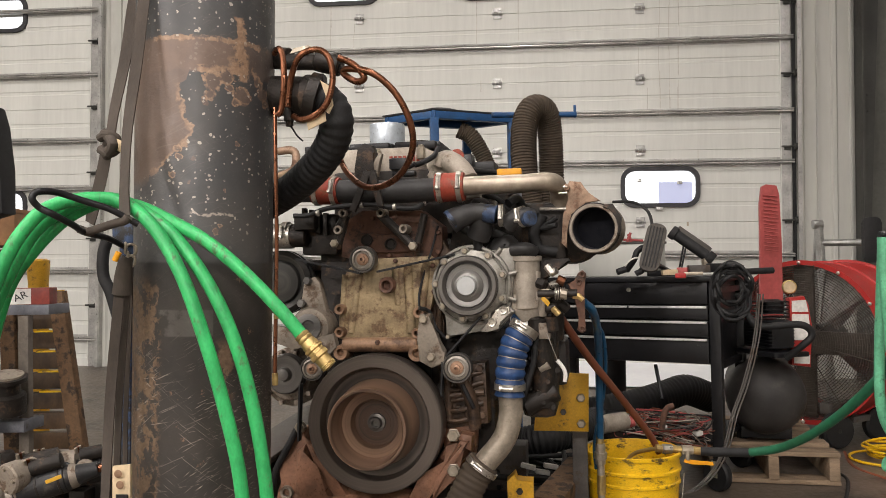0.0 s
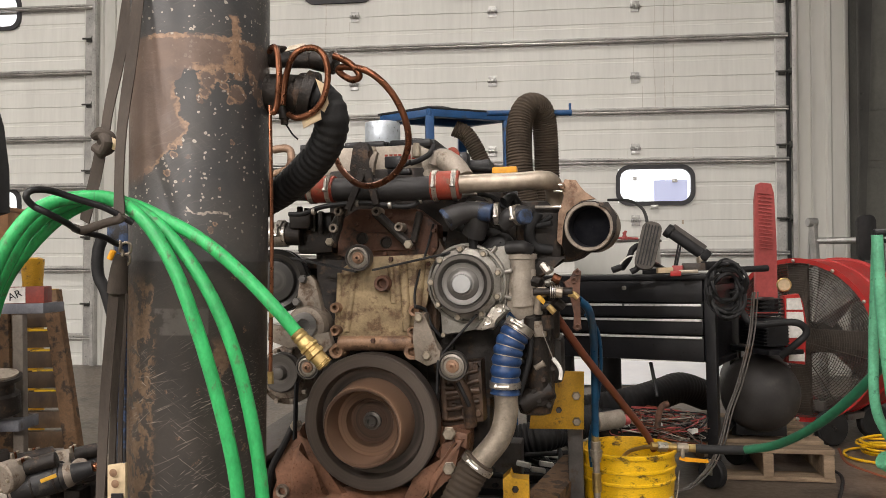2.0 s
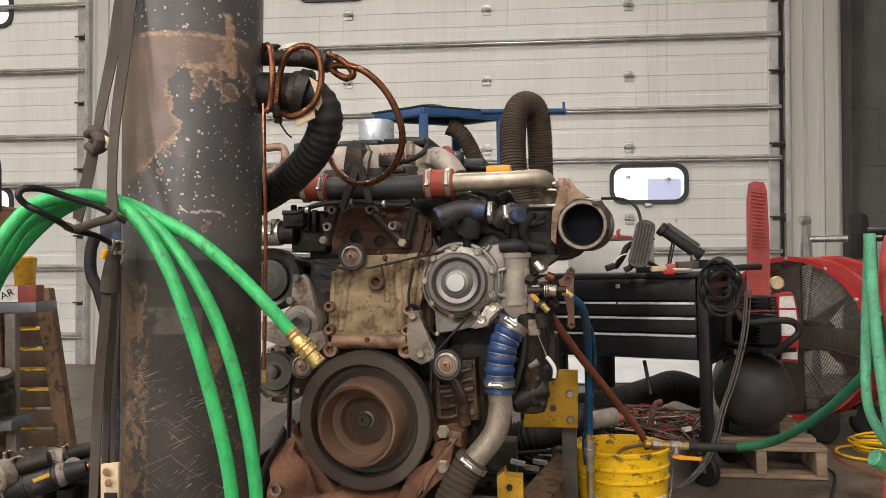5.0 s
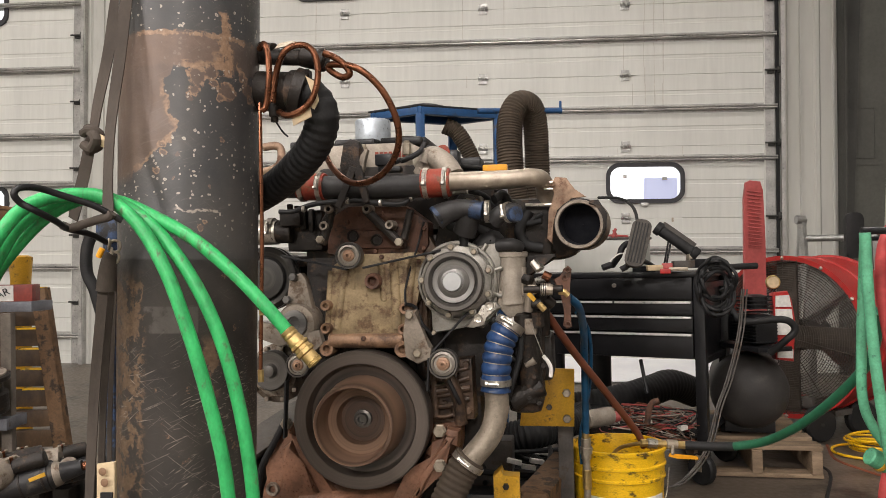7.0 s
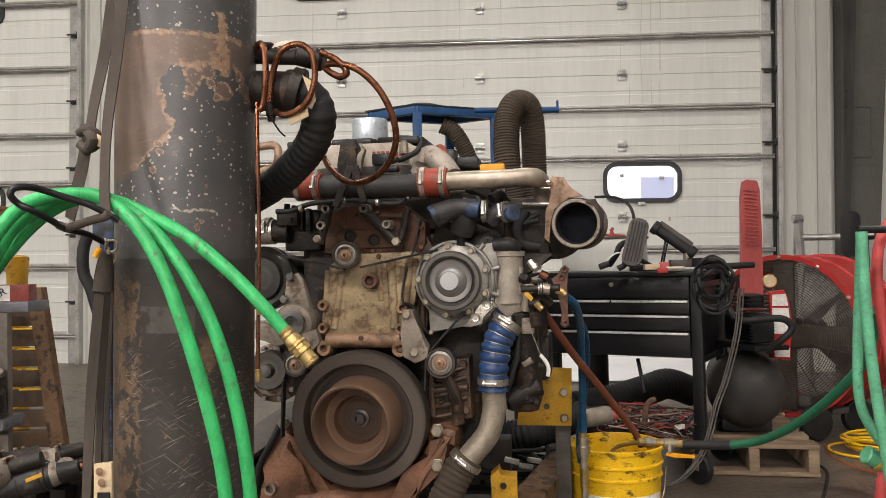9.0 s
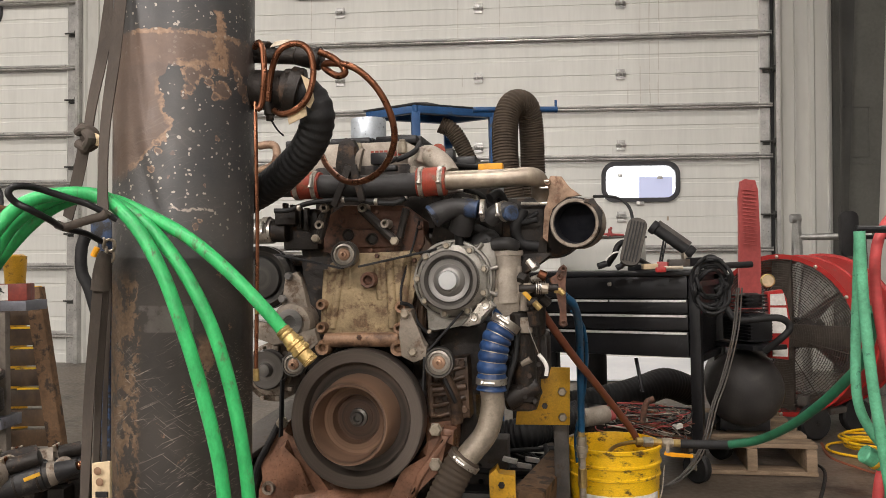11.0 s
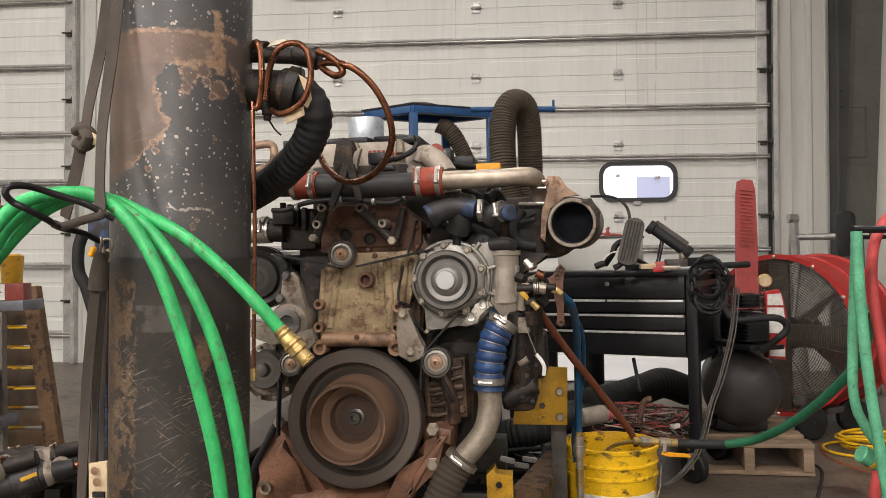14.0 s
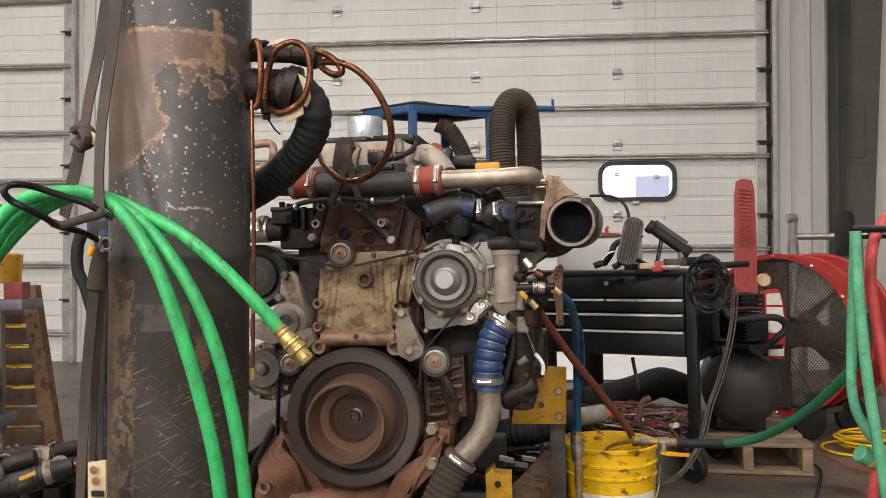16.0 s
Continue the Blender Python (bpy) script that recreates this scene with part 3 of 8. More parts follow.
def tank_skin(lean):
    """Dark mill scale with rust fields, flaked pale specks and long scratches."""
    m = bpy.data.materials.new("scaled_rusty_steel")
    m.use_nodes = True
    t = m.node_tree
    bs = t.nodes["Principled BSDF"]
    co = t.nodes.new("ShaderNodeTexCoord")

    def mapped(scale, turn=(0, 0, 0)):
        mp = t.nodes.new("ShaderNodeMapping")
        mp.vector_type = "TEXTURE"
        scale = [1 / s for s in scale]
        mp.inputs["Scale"].default_value, mp.inputs["Rotation"].default_value = scale, [radians(a) for a in turn]
        t.links.new(co.outputs["Object"], mp.inputs[0])
        return mp.outputs[0]

    def noisy(vec, s, d=8.0, r=0.62):
        n = t.nodes.new("ShaderNodeTexNoise")
        n.inputs["Scale"].default_value, n.inputs["Detail"].default_value, n.inputs["Roughness"].default_value = s, d, r
        t.links.new(vec, n.inputs["Vector"])
        return n.outputs["Fac"]

    def ramp(fac, *stops):
        r = t.nodes.new("ShaderNodeValToRGB")
        els = r.color_ramp.elements
        while len(els) < len(stops):
            els.new(0.5)
        for el, (p, c) in zip(els, stops):
            el.position, el.color = p, (*(c if isinstance(c, tuple) else (c, c, c)), 1)
        t.links.new(fac, r.inputs[0])
        return r.outputs[0]

    def math_(op, a, b):
        n = t.nodes.new("ShaderNodeMath")
        n.operation = op
        for k, v in enumerate((a, b)):
            if isinstance(v, float):
                n.inputs[k].default_value = v
            else:
                t.links.new(v, n.inputs[k])
        return n.outputs[0]

    def over(under, colour, mask):
        x = t.nodes.new("ShaderNodeMix")
        x.data_type = "RGBA"
        t.links.new(mask, x.inputs[0])
        t.links.new(under, x.inputs[6])
        t.links.new(colour, x.inputs[7])
        return x.outputs[2]

    def step(v, lo, hi):
        """0 below lo, 1 above hi."""
        n = t.nodes.new("ShaderNodeMapRange")
        n.interpolation_type = "SMOOTHSTEP"
        n.inputs["From Min"].default_value, n.inputs["From Max"].default_value = lo, hi
        t.links.new(v, n.inputs["Value"])
        return n.outputs["Result"]

    def times(*ms):
        out = ms[0]
        for m_ in ms[1:]:
            out = math_("MULTIPLY", out, m_)
        return out

    def inverse(m_):
        return math_("SUBTRACT", 1.0, m_)

    plain = mapped((1, 1, 1))
    fine = noisy(plain, 110, 5)
    mid = noisy(plain, 26, 8, 0.66)
    broad = noisy(plain, 6, 6)
    xyz = t.nodes.new("ShaderNodeSeparateXYZ")
    t.links.new(co.outputs["Object"], xyz.inputs[0])
    Z = xyz.outputs["Z"]
    X = math_("SUBTRACT", math_("ADD", math_("MULTIPLY", xyz.outputs["X"], 0.917), math_("MULTIPLY", xyz.outputs["Y"], 0.399)), math_("MULTIPLY", Z, lean))
    jig = math_("MULTIPLY", math_("SUBTRACT", mid, 0.5), 0.075)
    Zw, Xw = math_("ADD", Z, math_("MULTIPLY", jig, 0.35)), math_("ADD", X, jig)
    # blue-black mill scale above, plain dull black below
    c = ramp(broad, (0.35, (0.04, 0.041, 0.043)), (0.65, (0.068, 0.064, 0.06)))
    lower = inverse(step(Zw, 0.86, 0.9))
    c = over(c, ramp(broad, (0.35, (0.036, 0.034, 0.032)), (0.65, (0.062, 0.055, 0.049))), lower)
    brown = ramp(mid, (0.3, (0.10, 0.068, 0.052)), (0.7, (0.15, 0.102, 0.076)))
    tan = ramp(fine, (0.3, (0.17, 0.1, 0.062)), (0.7, (0.34, 0.225, 0.145)))
    # heat-browned ring and the brown field that runs down from it
    ring = times(step(Zw, 1.247, 1.255), inverse(step(Zw, 1.308, 1.316)))
    c = over(c, brown, times(ring, inverse(times(step(X, 0.03, 0.1), 0.55))))
    edge = ramp(math_("DIVIDE", math_("SUBTRACT", Z, 1.0), 0.3), (0.0, 0.02), (0.16, 0.2), (0.28, 0.3), (0.38, 0.41), (0.45, 0.46), (0.55, 0.42), (0.75, 0.39), (0.84, 0.44))
    past = math_("SUBTRACT", Xw, math_("SUBTRACT", math_("MULTIPLY", edge, 0.3), 0.16))
    field = times(inverse(step(past, -0.001, 0.002)), inverse(step(Z, 1.25, 1.262)), step(Zw, 1.03, 1.06))
    c = over(c, brown, times(field, 0.85))
    rim = times(step(past, -0.010, -0.002), inverse(step(past, 0.0, 0.003)), step(Zw, 1.05, 1.08), inverse(step(Z, 1.235, 1.25)), step(broad, 0.42, 0.56))
    c = over(c, tan, times(rim, 0.8))
    # tan drip down the ring, and its two edges
    drip = inverse(step(math_("ABSOLUTE", math_("SUBTRACT", Xw, 0.062), 0.0), 0.007, 0.011))
    c = over(c, tan, times(drip, step(Zw, 1.235, 1.24), inverse(step(Zw, 1.358, 1.362)), step(mid, 0.36, 0.42)))
    for z_, x0, x1, w in ((1.312, -0.1, 0.12, 0.0035), (1.256, -0.02, 0.1, 0.005), (1.268, 0.04, 0.09, 0.012)):
        line = inverse(step(math_("ABSOLUTE", math_("SUBTRACT", math_("ADD", Zw, math_("MULTIPLY", math_("SUBTRACT", fine, 0.5), 0.01)), z_), 0.0), w, w * 1.6))
        c = over(c, tan, times(line, step(Xw, x0, x0 + 0.01), inverse(step(Xw, x1 - 0.01, x1)), step(mid, 0.42, 0.5), 0.85))
    # blistered tan spots with paler rims
    for bx, bz, br in ((0.012, 1.232, 0.017), (0.007, 1.208, 0.011), (0.043, 1.222, 0.008), (0.066, 1.212, 0.016), (0.055, 1.196, 0.008), (-0.005, 1.196, 0.006), (0.105, 1.224, 0.013), (0.112, 1.204, 0.008), (0.035, 1.243, 0.014), (0.095, 1.245, 0.01), (-0.048, 1.104, 0.007), (-0.045, 1.089, 0.006), (-0.026, 1.092, 0.005), (-0.055, 1.055, 0.006), (-0.03, 1.046, 0.004), (0.02, 0.953, 0.006), (0.03, 0.962, 0.004), (0.06, 1.116, 0.004), (0.036, 1.03, 0.003)):
        dx, dz = math_("SUBTRACT", math_("ADD", X, math_("MULTIPLY", jig, 0.55)), bx), math_("SUBTRACT", math_("SUBTRACT", Z, math_("MULTIPLY", jig, 0.55)), bz)
        dd = math_("SQRT", math_("ADD", math_("MULTIPLY", dx, dx), math_("MULTIPLY", dz, dz)), 0.0)
        c = over(c, brown, times(inverse(step(dd, br * 0.9, br)), 0.7))
        c = over(c, tan, times(step(dd, br * 0.55, br * 0.8), inverse(step(dd, br, br * 1.12)), step(fine, 0.4, 0.52), step(mid, 0.4, 0.5), 0.85))
    # pale flakes, thick at the top and thinning downward
    v = t.nodes.new("ShaderNodeTexVoronoi")
    v.inputs["Scale"].default_value, v.inputs["Randomness"].default_value = 125, 1.0
    wob = t.nodes.new("ShaderNodeVectorMath")
    wob.operation = "ADD"
    nz = t.nodes.new("ShaderNodeTexNoise")
    nz.inputs["Scale"].default_value = 90
    sc = t.nodes.new("ShaderNodeVectorMath")
    sc.operation = "SCALE"
    sc.inputs["Scale"].default_value = 0.009
    t.links.new(plain, nz.inputs["Vector"])
    t.links.new(nz.outputs["Color"], sc.inputs[0])
    t.links.new(plain, wob.inputs[0])
    t.links.new(sc.outputs[0], wob.inputs[1])
    t.links.new(wob.outputs[0], v.inputs["Vector"])
    cell = t.nodes.new("ShaderNodeSeparateColor")
    t.links.new(v.outputs["Color"], cell.inputs[0])
    size = math_("MULTIPLY", math_("MULTIPLY", cell.outputs[1], cell.outputs[1]), 0.42)
    spot = math_("LESS_THAN", v.outputs["Distance"], size)
    pick = step(math_("ADD", cell.outputs[0], math_("MULTIPLY", broad, 0.6)), 0.6, 0.64)
    open_steel = times(inverse(field), inverse(times(ring, 0.85)), step(Z, 0.9, 1.0))
    pale = ramp(v.outputs["Distance"], (0.04, (0.2, 0.17, 0.14)), (0.2, (0.4, 0.36, 0.3)))
    c = over(c, pale, times(spot, pick, open_steel, 0.85))
    weld = times(inverse(step(math_("ABSOLUTE", math_("SUBTRACT", Zw, 0.985), 0.0), 0.0015, 0.003)), step(X, -0.03, -0.02), inverse(step(X, 0.05, 0.06)), step(fine, 0.42, 0.5))
    c = over(c, ramp(fine, (0.3, (0.2, 0.17, 0.14)), (0.7, (0.36, 0.32, 0.27))), weld)
    # lower half: rust worn through on one flank, a bare square, scattered scabs
    flank = times(inverse(step(math_("ADD", X, math_("MULTIPLY", jig, 1.5)), -0.082, -0.074)), inverse(step(Zw, 0.84, 0.88)), step(mid, 0.45, 0.50))
    c = over(c, ramp(fine, (0.3, (0.11, 0.072, 0.045)), (0.7, (0.225, 0.155, 0.1))), times(flank, 0.9))
    square = times(step(Xw, -0.075, -0.065), inverse(step(X, 0.016, 0.018)), step(Z, 0.757, 0.761), inverse(step(Z, 0.806, 0.81)), step(mid, 0.34, 0.44))
    c = over(c, ramp(mid, (0.3, (0.085, 0.08, 0.072)), (0.7, (0.135, 0.125, 0.112))), times(square, 0.85))
    scab = times(lower, step(noisy(plain, 17, 9, 0.7), 0.62, 0.64), step(X, -0.09, -0.05))
    c = over(c, tan, times(scab, 0.8))
    redder = times(lower, inverse(step(math_("ABSOLUTE", math_("SUBTRACT", Xw, 0.045), 0.0), 0.008, 0.018)), inverse(step(Z, 0.73, 0.76)), step(Z, 0.62, 0.67), step(mid, 0.46, 0.52))
    c = over(c, tan, times(redder, 0.7))
    # long thin scratches, most of them low down
    scratch = None
    for turn, s in (((0, 58, 0), (420, 60, 2.4)), ((8, -50, 15), (460, 60, 3)), ((0, 66, 0), (380, 60, 2.2)), ((0, 80, 0), (430, 60, 2.2)), ((5, 50, 0), (500, 60, 4))):
        k = step(noisy(mapped(s, turn), 1.0, 2, 0.5), 0.66, 0.70)
        scratch = k if scratch is None else math_("MAXIMUM", scratch, k)
    low = math_("ADD", times(inverse(step(Z, 0.66, 0.78)), 0.9), 0.1)
    c = over(c, ramp(fine, (0.3, (0.22, 0.19, 0.16)), (0.7, (0.42, 0.37, 0.31))), times(scratch, low, step(noisy(plain, 9, 4), 0.4, 0.6)))
    t.links.new(c, bs.inputs["Base Color"])
    t.links.new(ramp(mid, (0.3, 0.3), (0.7, 0.55)), bs.inputs["Roughness"])
    bs.inputs["Metallic"].default_value = 0.2
    bp = t.nodes.new("ShaderNodeBump")
    bp.inputs["Strength"].default_value, bp.inputs["Distance"].default_value = 0.3, 0.002
    t.links.new(math_("ADD", fine, mid), bp.inputs["Height"])
    t.links.new(bp.outputs[0], bs.inputs["Normal"])
    return m


t_low, t_top = Vector((-0.708, 1.574, 0.109)), Vector((-0.665, 1.546, 1.454))
t_low = t_low + (t_top - t_low).normalized() * ((0 - t_low.z) / (t_top - t_low).normalized().z)
lean_ = level(t_top) - level(t_low)
TANK = tank_skin((lean_.x * 0.917 + lean_.y * 0.399) / lean_.z)
tank = thing("tank", t_low, "tall rusty black steel pipe tank standing upright", "tank")
bm = B()
tl = (t_top - t_low).length
lathe(bm, [(0.135, 0.0), (0.1355, 0.02), (0.1355, tl * 0.62), (0.1368, tl * 0.623), (0.1368, tl * 0.627), (0.1355, tl * 0.63), (0.1355, tl - 0.012), (0.132, tl - 0.002), (0.12, tl)], t_low, t_top - t_low, 72)
part("shell", bm, TANK, tank)
t_ax_ = (t_top - t_low).normalized()


def at_tank(z_):
    return t_low + t_ax_ * z_


# nozzles on the tank
bm = B()
rod(bm, (-0.596, 1.588, 1.323), (-0.395, 1.553, 1.299), 0.016, 16)
rod(bm, (-0.539, 1.585, 1.326), (-0.503, 1.570, 1.318), 0.022, 16)
rod(bm, (-0.443, 1.557, 1.308), (-0.391, 1.554, 1.292), 0.021, 12)
rod(bm, (-0.399, 1.552, 1.317), (-0.391, 1.554, 1.279), 0.010, 8)
part("upper_nozzle", bm, GREASE, tank, "small black pipe nozzle")
bm = B()
rod(bm, (-0.597, 1.590, 1.253), (-0.446, 1.549, 1.232), 0.040, 28)
rod(bm, (-0.461, 1.552, 1.234), (-0.441, 1.549, 1.232), 0.044, 28)
part("large_nozzle", bm, GREASE, tank, "large black pipe nozzle")
bm = B()
rod(bm, (-0.496, 1.543, 1.213), (-0.496, 1.544, 1.185), 0.011, 12)
rod(bm, (-0.496, 1.544, 1.188), (-0.496, 1.544, 1.175), 0.008, 8)
part("drain_cock", bm, GREASE, tank)
bm = B()
tube(bm, [(-0.494, 1.544, 1.177), (-0.481, 1.546, 1.156), (-0.470, 1.548, 1.145)], 0.002, 6)
part("drain_wire", bm, BLACK_PAINT, tank)
bm = B()
prism(bm, [(-0.493, 1.541, 1.320), (-0.484, 1.542, 1.331), (-0.456, 1.545, 1.336), (-0.444, 1.547, 1.331), (-0.447, 1.546, 1.323), (-0.453, 1.546, 1.329), (-0.480, 1.542, 1.323)], (0, 1, 0), 0.004, 0)
part("lever_handle", bm, BOLT, tank, "flat lever handle of the valve")

duct = thing("ribbed_hose", (-0.439, 1.593, 1.093), "black ribbed rubber hose from the tank to the engine", "hose")
bm = B()
ribbed(bm, [(-0.444, 1.549, 1.232), (-0.417, 1.553, 1.220), (-0.402, 1.555, 1.183), (-0.423, 1.584, 1.139), (-0.473, 1.629, 1.098), (-0.549, 1.691, 1.059), (-0.672, 1.778, 1.018)], 0.034, 0.016, 0.0018, 24)
part("ribbed_body", bm, RUBBER, duct)
bm = B()
lathe(bm, [(0.046, -0.012), (0.048, -0.011), (0.048, 0.011), (0.046, 0.012)], (-0.446, 1.549, 1.232), Vector((-0.408, 1.554, 1.220)) - Vector((-0.446, 1.549, 1.232)), 28)
rod(bm, (-0.456, 1.522, 1.263), (-0.425, 1.525, 1.264), 0.006, 10)
rod(bm, (-0.427, 1.525, 1.264), (-0.419, 1.526, 1.264), 0.009, 8)
part("hose_clamp", bm, GREASE, duct, "steel worm-drive hose clamp")
bm = B()
prism(bm, [(-0.420, 1.499, 1.254), (-0.401, 1.502, 1.242), (-0.395, 1.503, 1.205), (-0.404, 1.503, 1.188), (-0.413, 1.501, 1.195), (-0.408, 1.501, 1.223)], (0, 1, 0), 0.004, 0.001)
prism(bm, [(-0.449, 1.499, 1.180), (-0.412, 1.504, 1.193), (-0.410, 1.504, 1.175), (-0.445, 1.500, 1.158)], (0, 1, 0), 0.004, 0.001)
part("tape", bm, CREAM, duct, "torn cream masking tape")

coil = thing("copper_tube", (-0.385, 1.507, 1.190), "coiled bare copper tube looping from the tank", "pipe")
bm = B()
tube(bm, [(-0.505, 1.492, 1.187), (-0.496, 1.493, 1.198), (-0.488, 1.488, 1.245), (-0.490, 1.491, 1.296), (-0.500, 1.500, 1.319), (-0.516, 1.518, 1.315)], 0.006, 10)
tube(bm, [(-0.490, 1.514, 1.207), (-0.482, 1.513, 1.262), (-0.458, 1.495, 1.301), (-0.424, 1.494, 1.312), (-0.400, 1.493, 1.295), (-0.393, 1.494, 1.253), (-0.404, 1.494, 1.210), (-0.427, 1.497, 1.187), (-0.456, 1.498, 1.178), (-0.478, 1.516, 1.189)], 0.0062, 10)
tube(bm, [(-0.387, 1.514, 1.300), (-0.361, 1.518, 1.288), (-0.342, 1.520, 1.270), (-0.338, 1.521, 1.257), (-0.356, 1.529, 1.255), (-0.382, 1.536, 1.274), (-0.368, 1.527, 1.280), (-0.318, 1.513, 1.265), (-0.276, 1.520, 1.226), (-0.251, 1.534, 1.173), (-0.250, 1.556, 1.124), (-0.278, 1.594, 1.082), (-0.323, 1.629, 1.060), (-0.372, 1.663, 1.063), (-0.419, 1.707, 1.098), (-0.452, 1.752, 1.148), (-0.469, 1.779, 1.174)], 0.0068, 12, 8)
part("coil", bm, COPPER, coil)
bm = B()
tube(bm, [(-0.514, 1.511, 1.207), (-0.512, 1.504, 1.084), (-0.513, 1.507, 0.953), (-0.518, 1.510, 0.799), (-0.523, 1.513, 0.667)], 0.0038, 8)
part("capillary", bm, COPPER, coil, "thin straight copper capillary")
bm = B()
rod(bm, (-0.522, 1.512, 0.689), (-0.522, 1.513, 0.665), 0.006, 8)
rod(bm, (-0.517, 1.510, 0.812), (-0.517, 1.510, 0.794), 0.0055, 8)
part("tube_union", bm, BRASS, coil)


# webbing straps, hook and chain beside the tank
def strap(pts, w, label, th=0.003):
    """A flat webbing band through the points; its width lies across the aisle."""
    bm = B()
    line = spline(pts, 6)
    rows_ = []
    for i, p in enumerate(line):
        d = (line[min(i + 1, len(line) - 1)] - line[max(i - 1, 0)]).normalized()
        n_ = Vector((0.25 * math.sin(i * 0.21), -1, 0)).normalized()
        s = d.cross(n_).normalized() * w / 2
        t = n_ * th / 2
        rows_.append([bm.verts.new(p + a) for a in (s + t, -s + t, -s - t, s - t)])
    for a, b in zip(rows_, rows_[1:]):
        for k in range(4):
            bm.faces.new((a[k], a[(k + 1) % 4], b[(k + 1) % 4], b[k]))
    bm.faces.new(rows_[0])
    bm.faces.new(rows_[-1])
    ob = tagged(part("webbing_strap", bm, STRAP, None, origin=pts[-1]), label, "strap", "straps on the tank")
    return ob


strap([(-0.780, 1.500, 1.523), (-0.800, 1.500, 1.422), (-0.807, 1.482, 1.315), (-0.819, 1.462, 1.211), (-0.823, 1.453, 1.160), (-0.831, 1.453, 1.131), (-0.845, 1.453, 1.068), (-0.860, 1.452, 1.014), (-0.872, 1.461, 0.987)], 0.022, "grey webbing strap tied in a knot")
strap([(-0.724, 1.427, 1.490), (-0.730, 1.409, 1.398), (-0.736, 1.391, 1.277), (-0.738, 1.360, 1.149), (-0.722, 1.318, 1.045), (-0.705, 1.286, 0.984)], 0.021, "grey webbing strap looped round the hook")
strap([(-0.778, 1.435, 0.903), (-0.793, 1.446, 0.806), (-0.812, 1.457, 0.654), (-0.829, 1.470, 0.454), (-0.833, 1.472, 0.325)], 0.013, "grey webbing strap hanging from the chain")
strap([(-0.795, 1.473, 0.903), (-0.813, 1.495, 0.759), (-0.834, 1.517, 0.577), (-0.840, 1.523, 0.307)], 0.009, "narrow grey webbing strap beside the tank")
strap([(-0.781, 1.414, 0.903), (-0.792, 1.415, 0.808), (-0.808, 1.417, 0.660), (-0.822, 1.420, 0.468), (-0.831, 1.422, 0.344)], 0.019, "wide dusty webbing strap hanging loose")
knot = thing("strap_knot", (-0.823, 1.444, 1.136), "thick knot in the grey webbing strap", "knot")
bm = B()
tube(bm, [(-0.838, 1.442, 1.149), (-0.817, 1.429, 1.153), (-0.802, 1.436, 1.145), (-0.808, 1.446, 1.127), (-0.818, 1.435, 1.117), (-0.836, 1.437, 1.127)], 0.009, 10)
tube(bm, [(-0.829, 1.442, 1.158), (-0.801, 1.421, 1.132), (-0.828, 1.444, 1.114)], 0.01, 10)
part("turn", bm, STRAP, knot)
bm = B()
tube(bm, [(-0.800, 1.431, 1.139), (-0.789, 1.428, 1.132), (-0.794, 1.433, 1.122)], 0.006, 8)
part("frayed_end", bm, CREAM, knot, "frayed pale end")

bunch = thing("strap_bunch", (-0.775, 1.418, 0.88), "gathered top of the hanging webbing straps", "strap")
bm = B()
tube(bm, [(-0.769, 1.412, 0.918), (-0.774, 1.412, 0.905), (-0.780, 1.416, 0.88), (-0.784, 1.42, 0.85)], 0.011, 14, 6, r2=0.019)
part("gathered_webbing", bm, STRAP, bunch)
hook = thing("hose_hook", (-0.770, 1.363, 0.984), "bent black steel rod hook carrying hoses", "hook")
bm = B()
tube(bm, [(-0.688, 1.300, 0.971), (-0.710, 1.285, 0.987), (-0.728, 1.272, 0.998), (-0.755, 1.250, 1.009), (-0.780, 1.225, 1.020), (-0.788, 1.200, 1.022), (-0.799, 1.185, 1.019), (-0.802, 1.180, 1.008), (-0.796, 1.190, 0.995), (-0.779, 1.200, 0.984), (-0.770, 1.240, 0.969), (-0.786, 1.300, 0.960), (-0.779, 1.360, 0.952), (-0.776, 1.410, 0.939)], 0.0056, 14, 8)
part("bent_rod", bm, BLACK_PAINT, hook)
bm = B()
tube(bm, [(-0.697, 1.285, 0.984), (-0.705, 1.286, 0.977), (-0.723, 1.290, 0.974), (-0.757, 1.295, 0.966), (-0.781, 1.300, 0.961), (-0.797, 1.302, 0.966)], 0.0075, 12, 6)
part("wrapped_webbing", bm, STRAP, hook, "grey webbing wound round the rod")
bm = B()
for k, (a, b) in enumerate((((-0.774, 1.414, 0.945), (-0.775, 1.415, 0.926)), ((-0.764, 1.416, 0.943), (-0.764, 1.416, 0.921)), ((-0.770, 1.415, 0.928), (-0.771, 1.415, 0.909)), ((-0.765, 1.416, 0.921), (-0.768, 1.416, 0.900)))):
    a, b = Vector(a), Vector(b)
    s = Vector((0.007 if k % 2 else 0.004, 0.004 if k % 2 else -0.007, 0))
    tube(bm, [a, a + s + (b - a) * 0.2, b + s - (b - a) * 0.2, b, b - s - (b - a) * 0.2, a - s + (b - a) * 0.2, a], 0.0026, 8)
part("chain", bm, BOLT, hook, "short steel chain links")


def hose(name, pts, r, mat, label, group="", n=14):
    bm = B()
    tube(bm, pts, r, n, 8)
    return tagged(part(name, bm, mat, None, origin=pts[-1]), label, "hose", group)


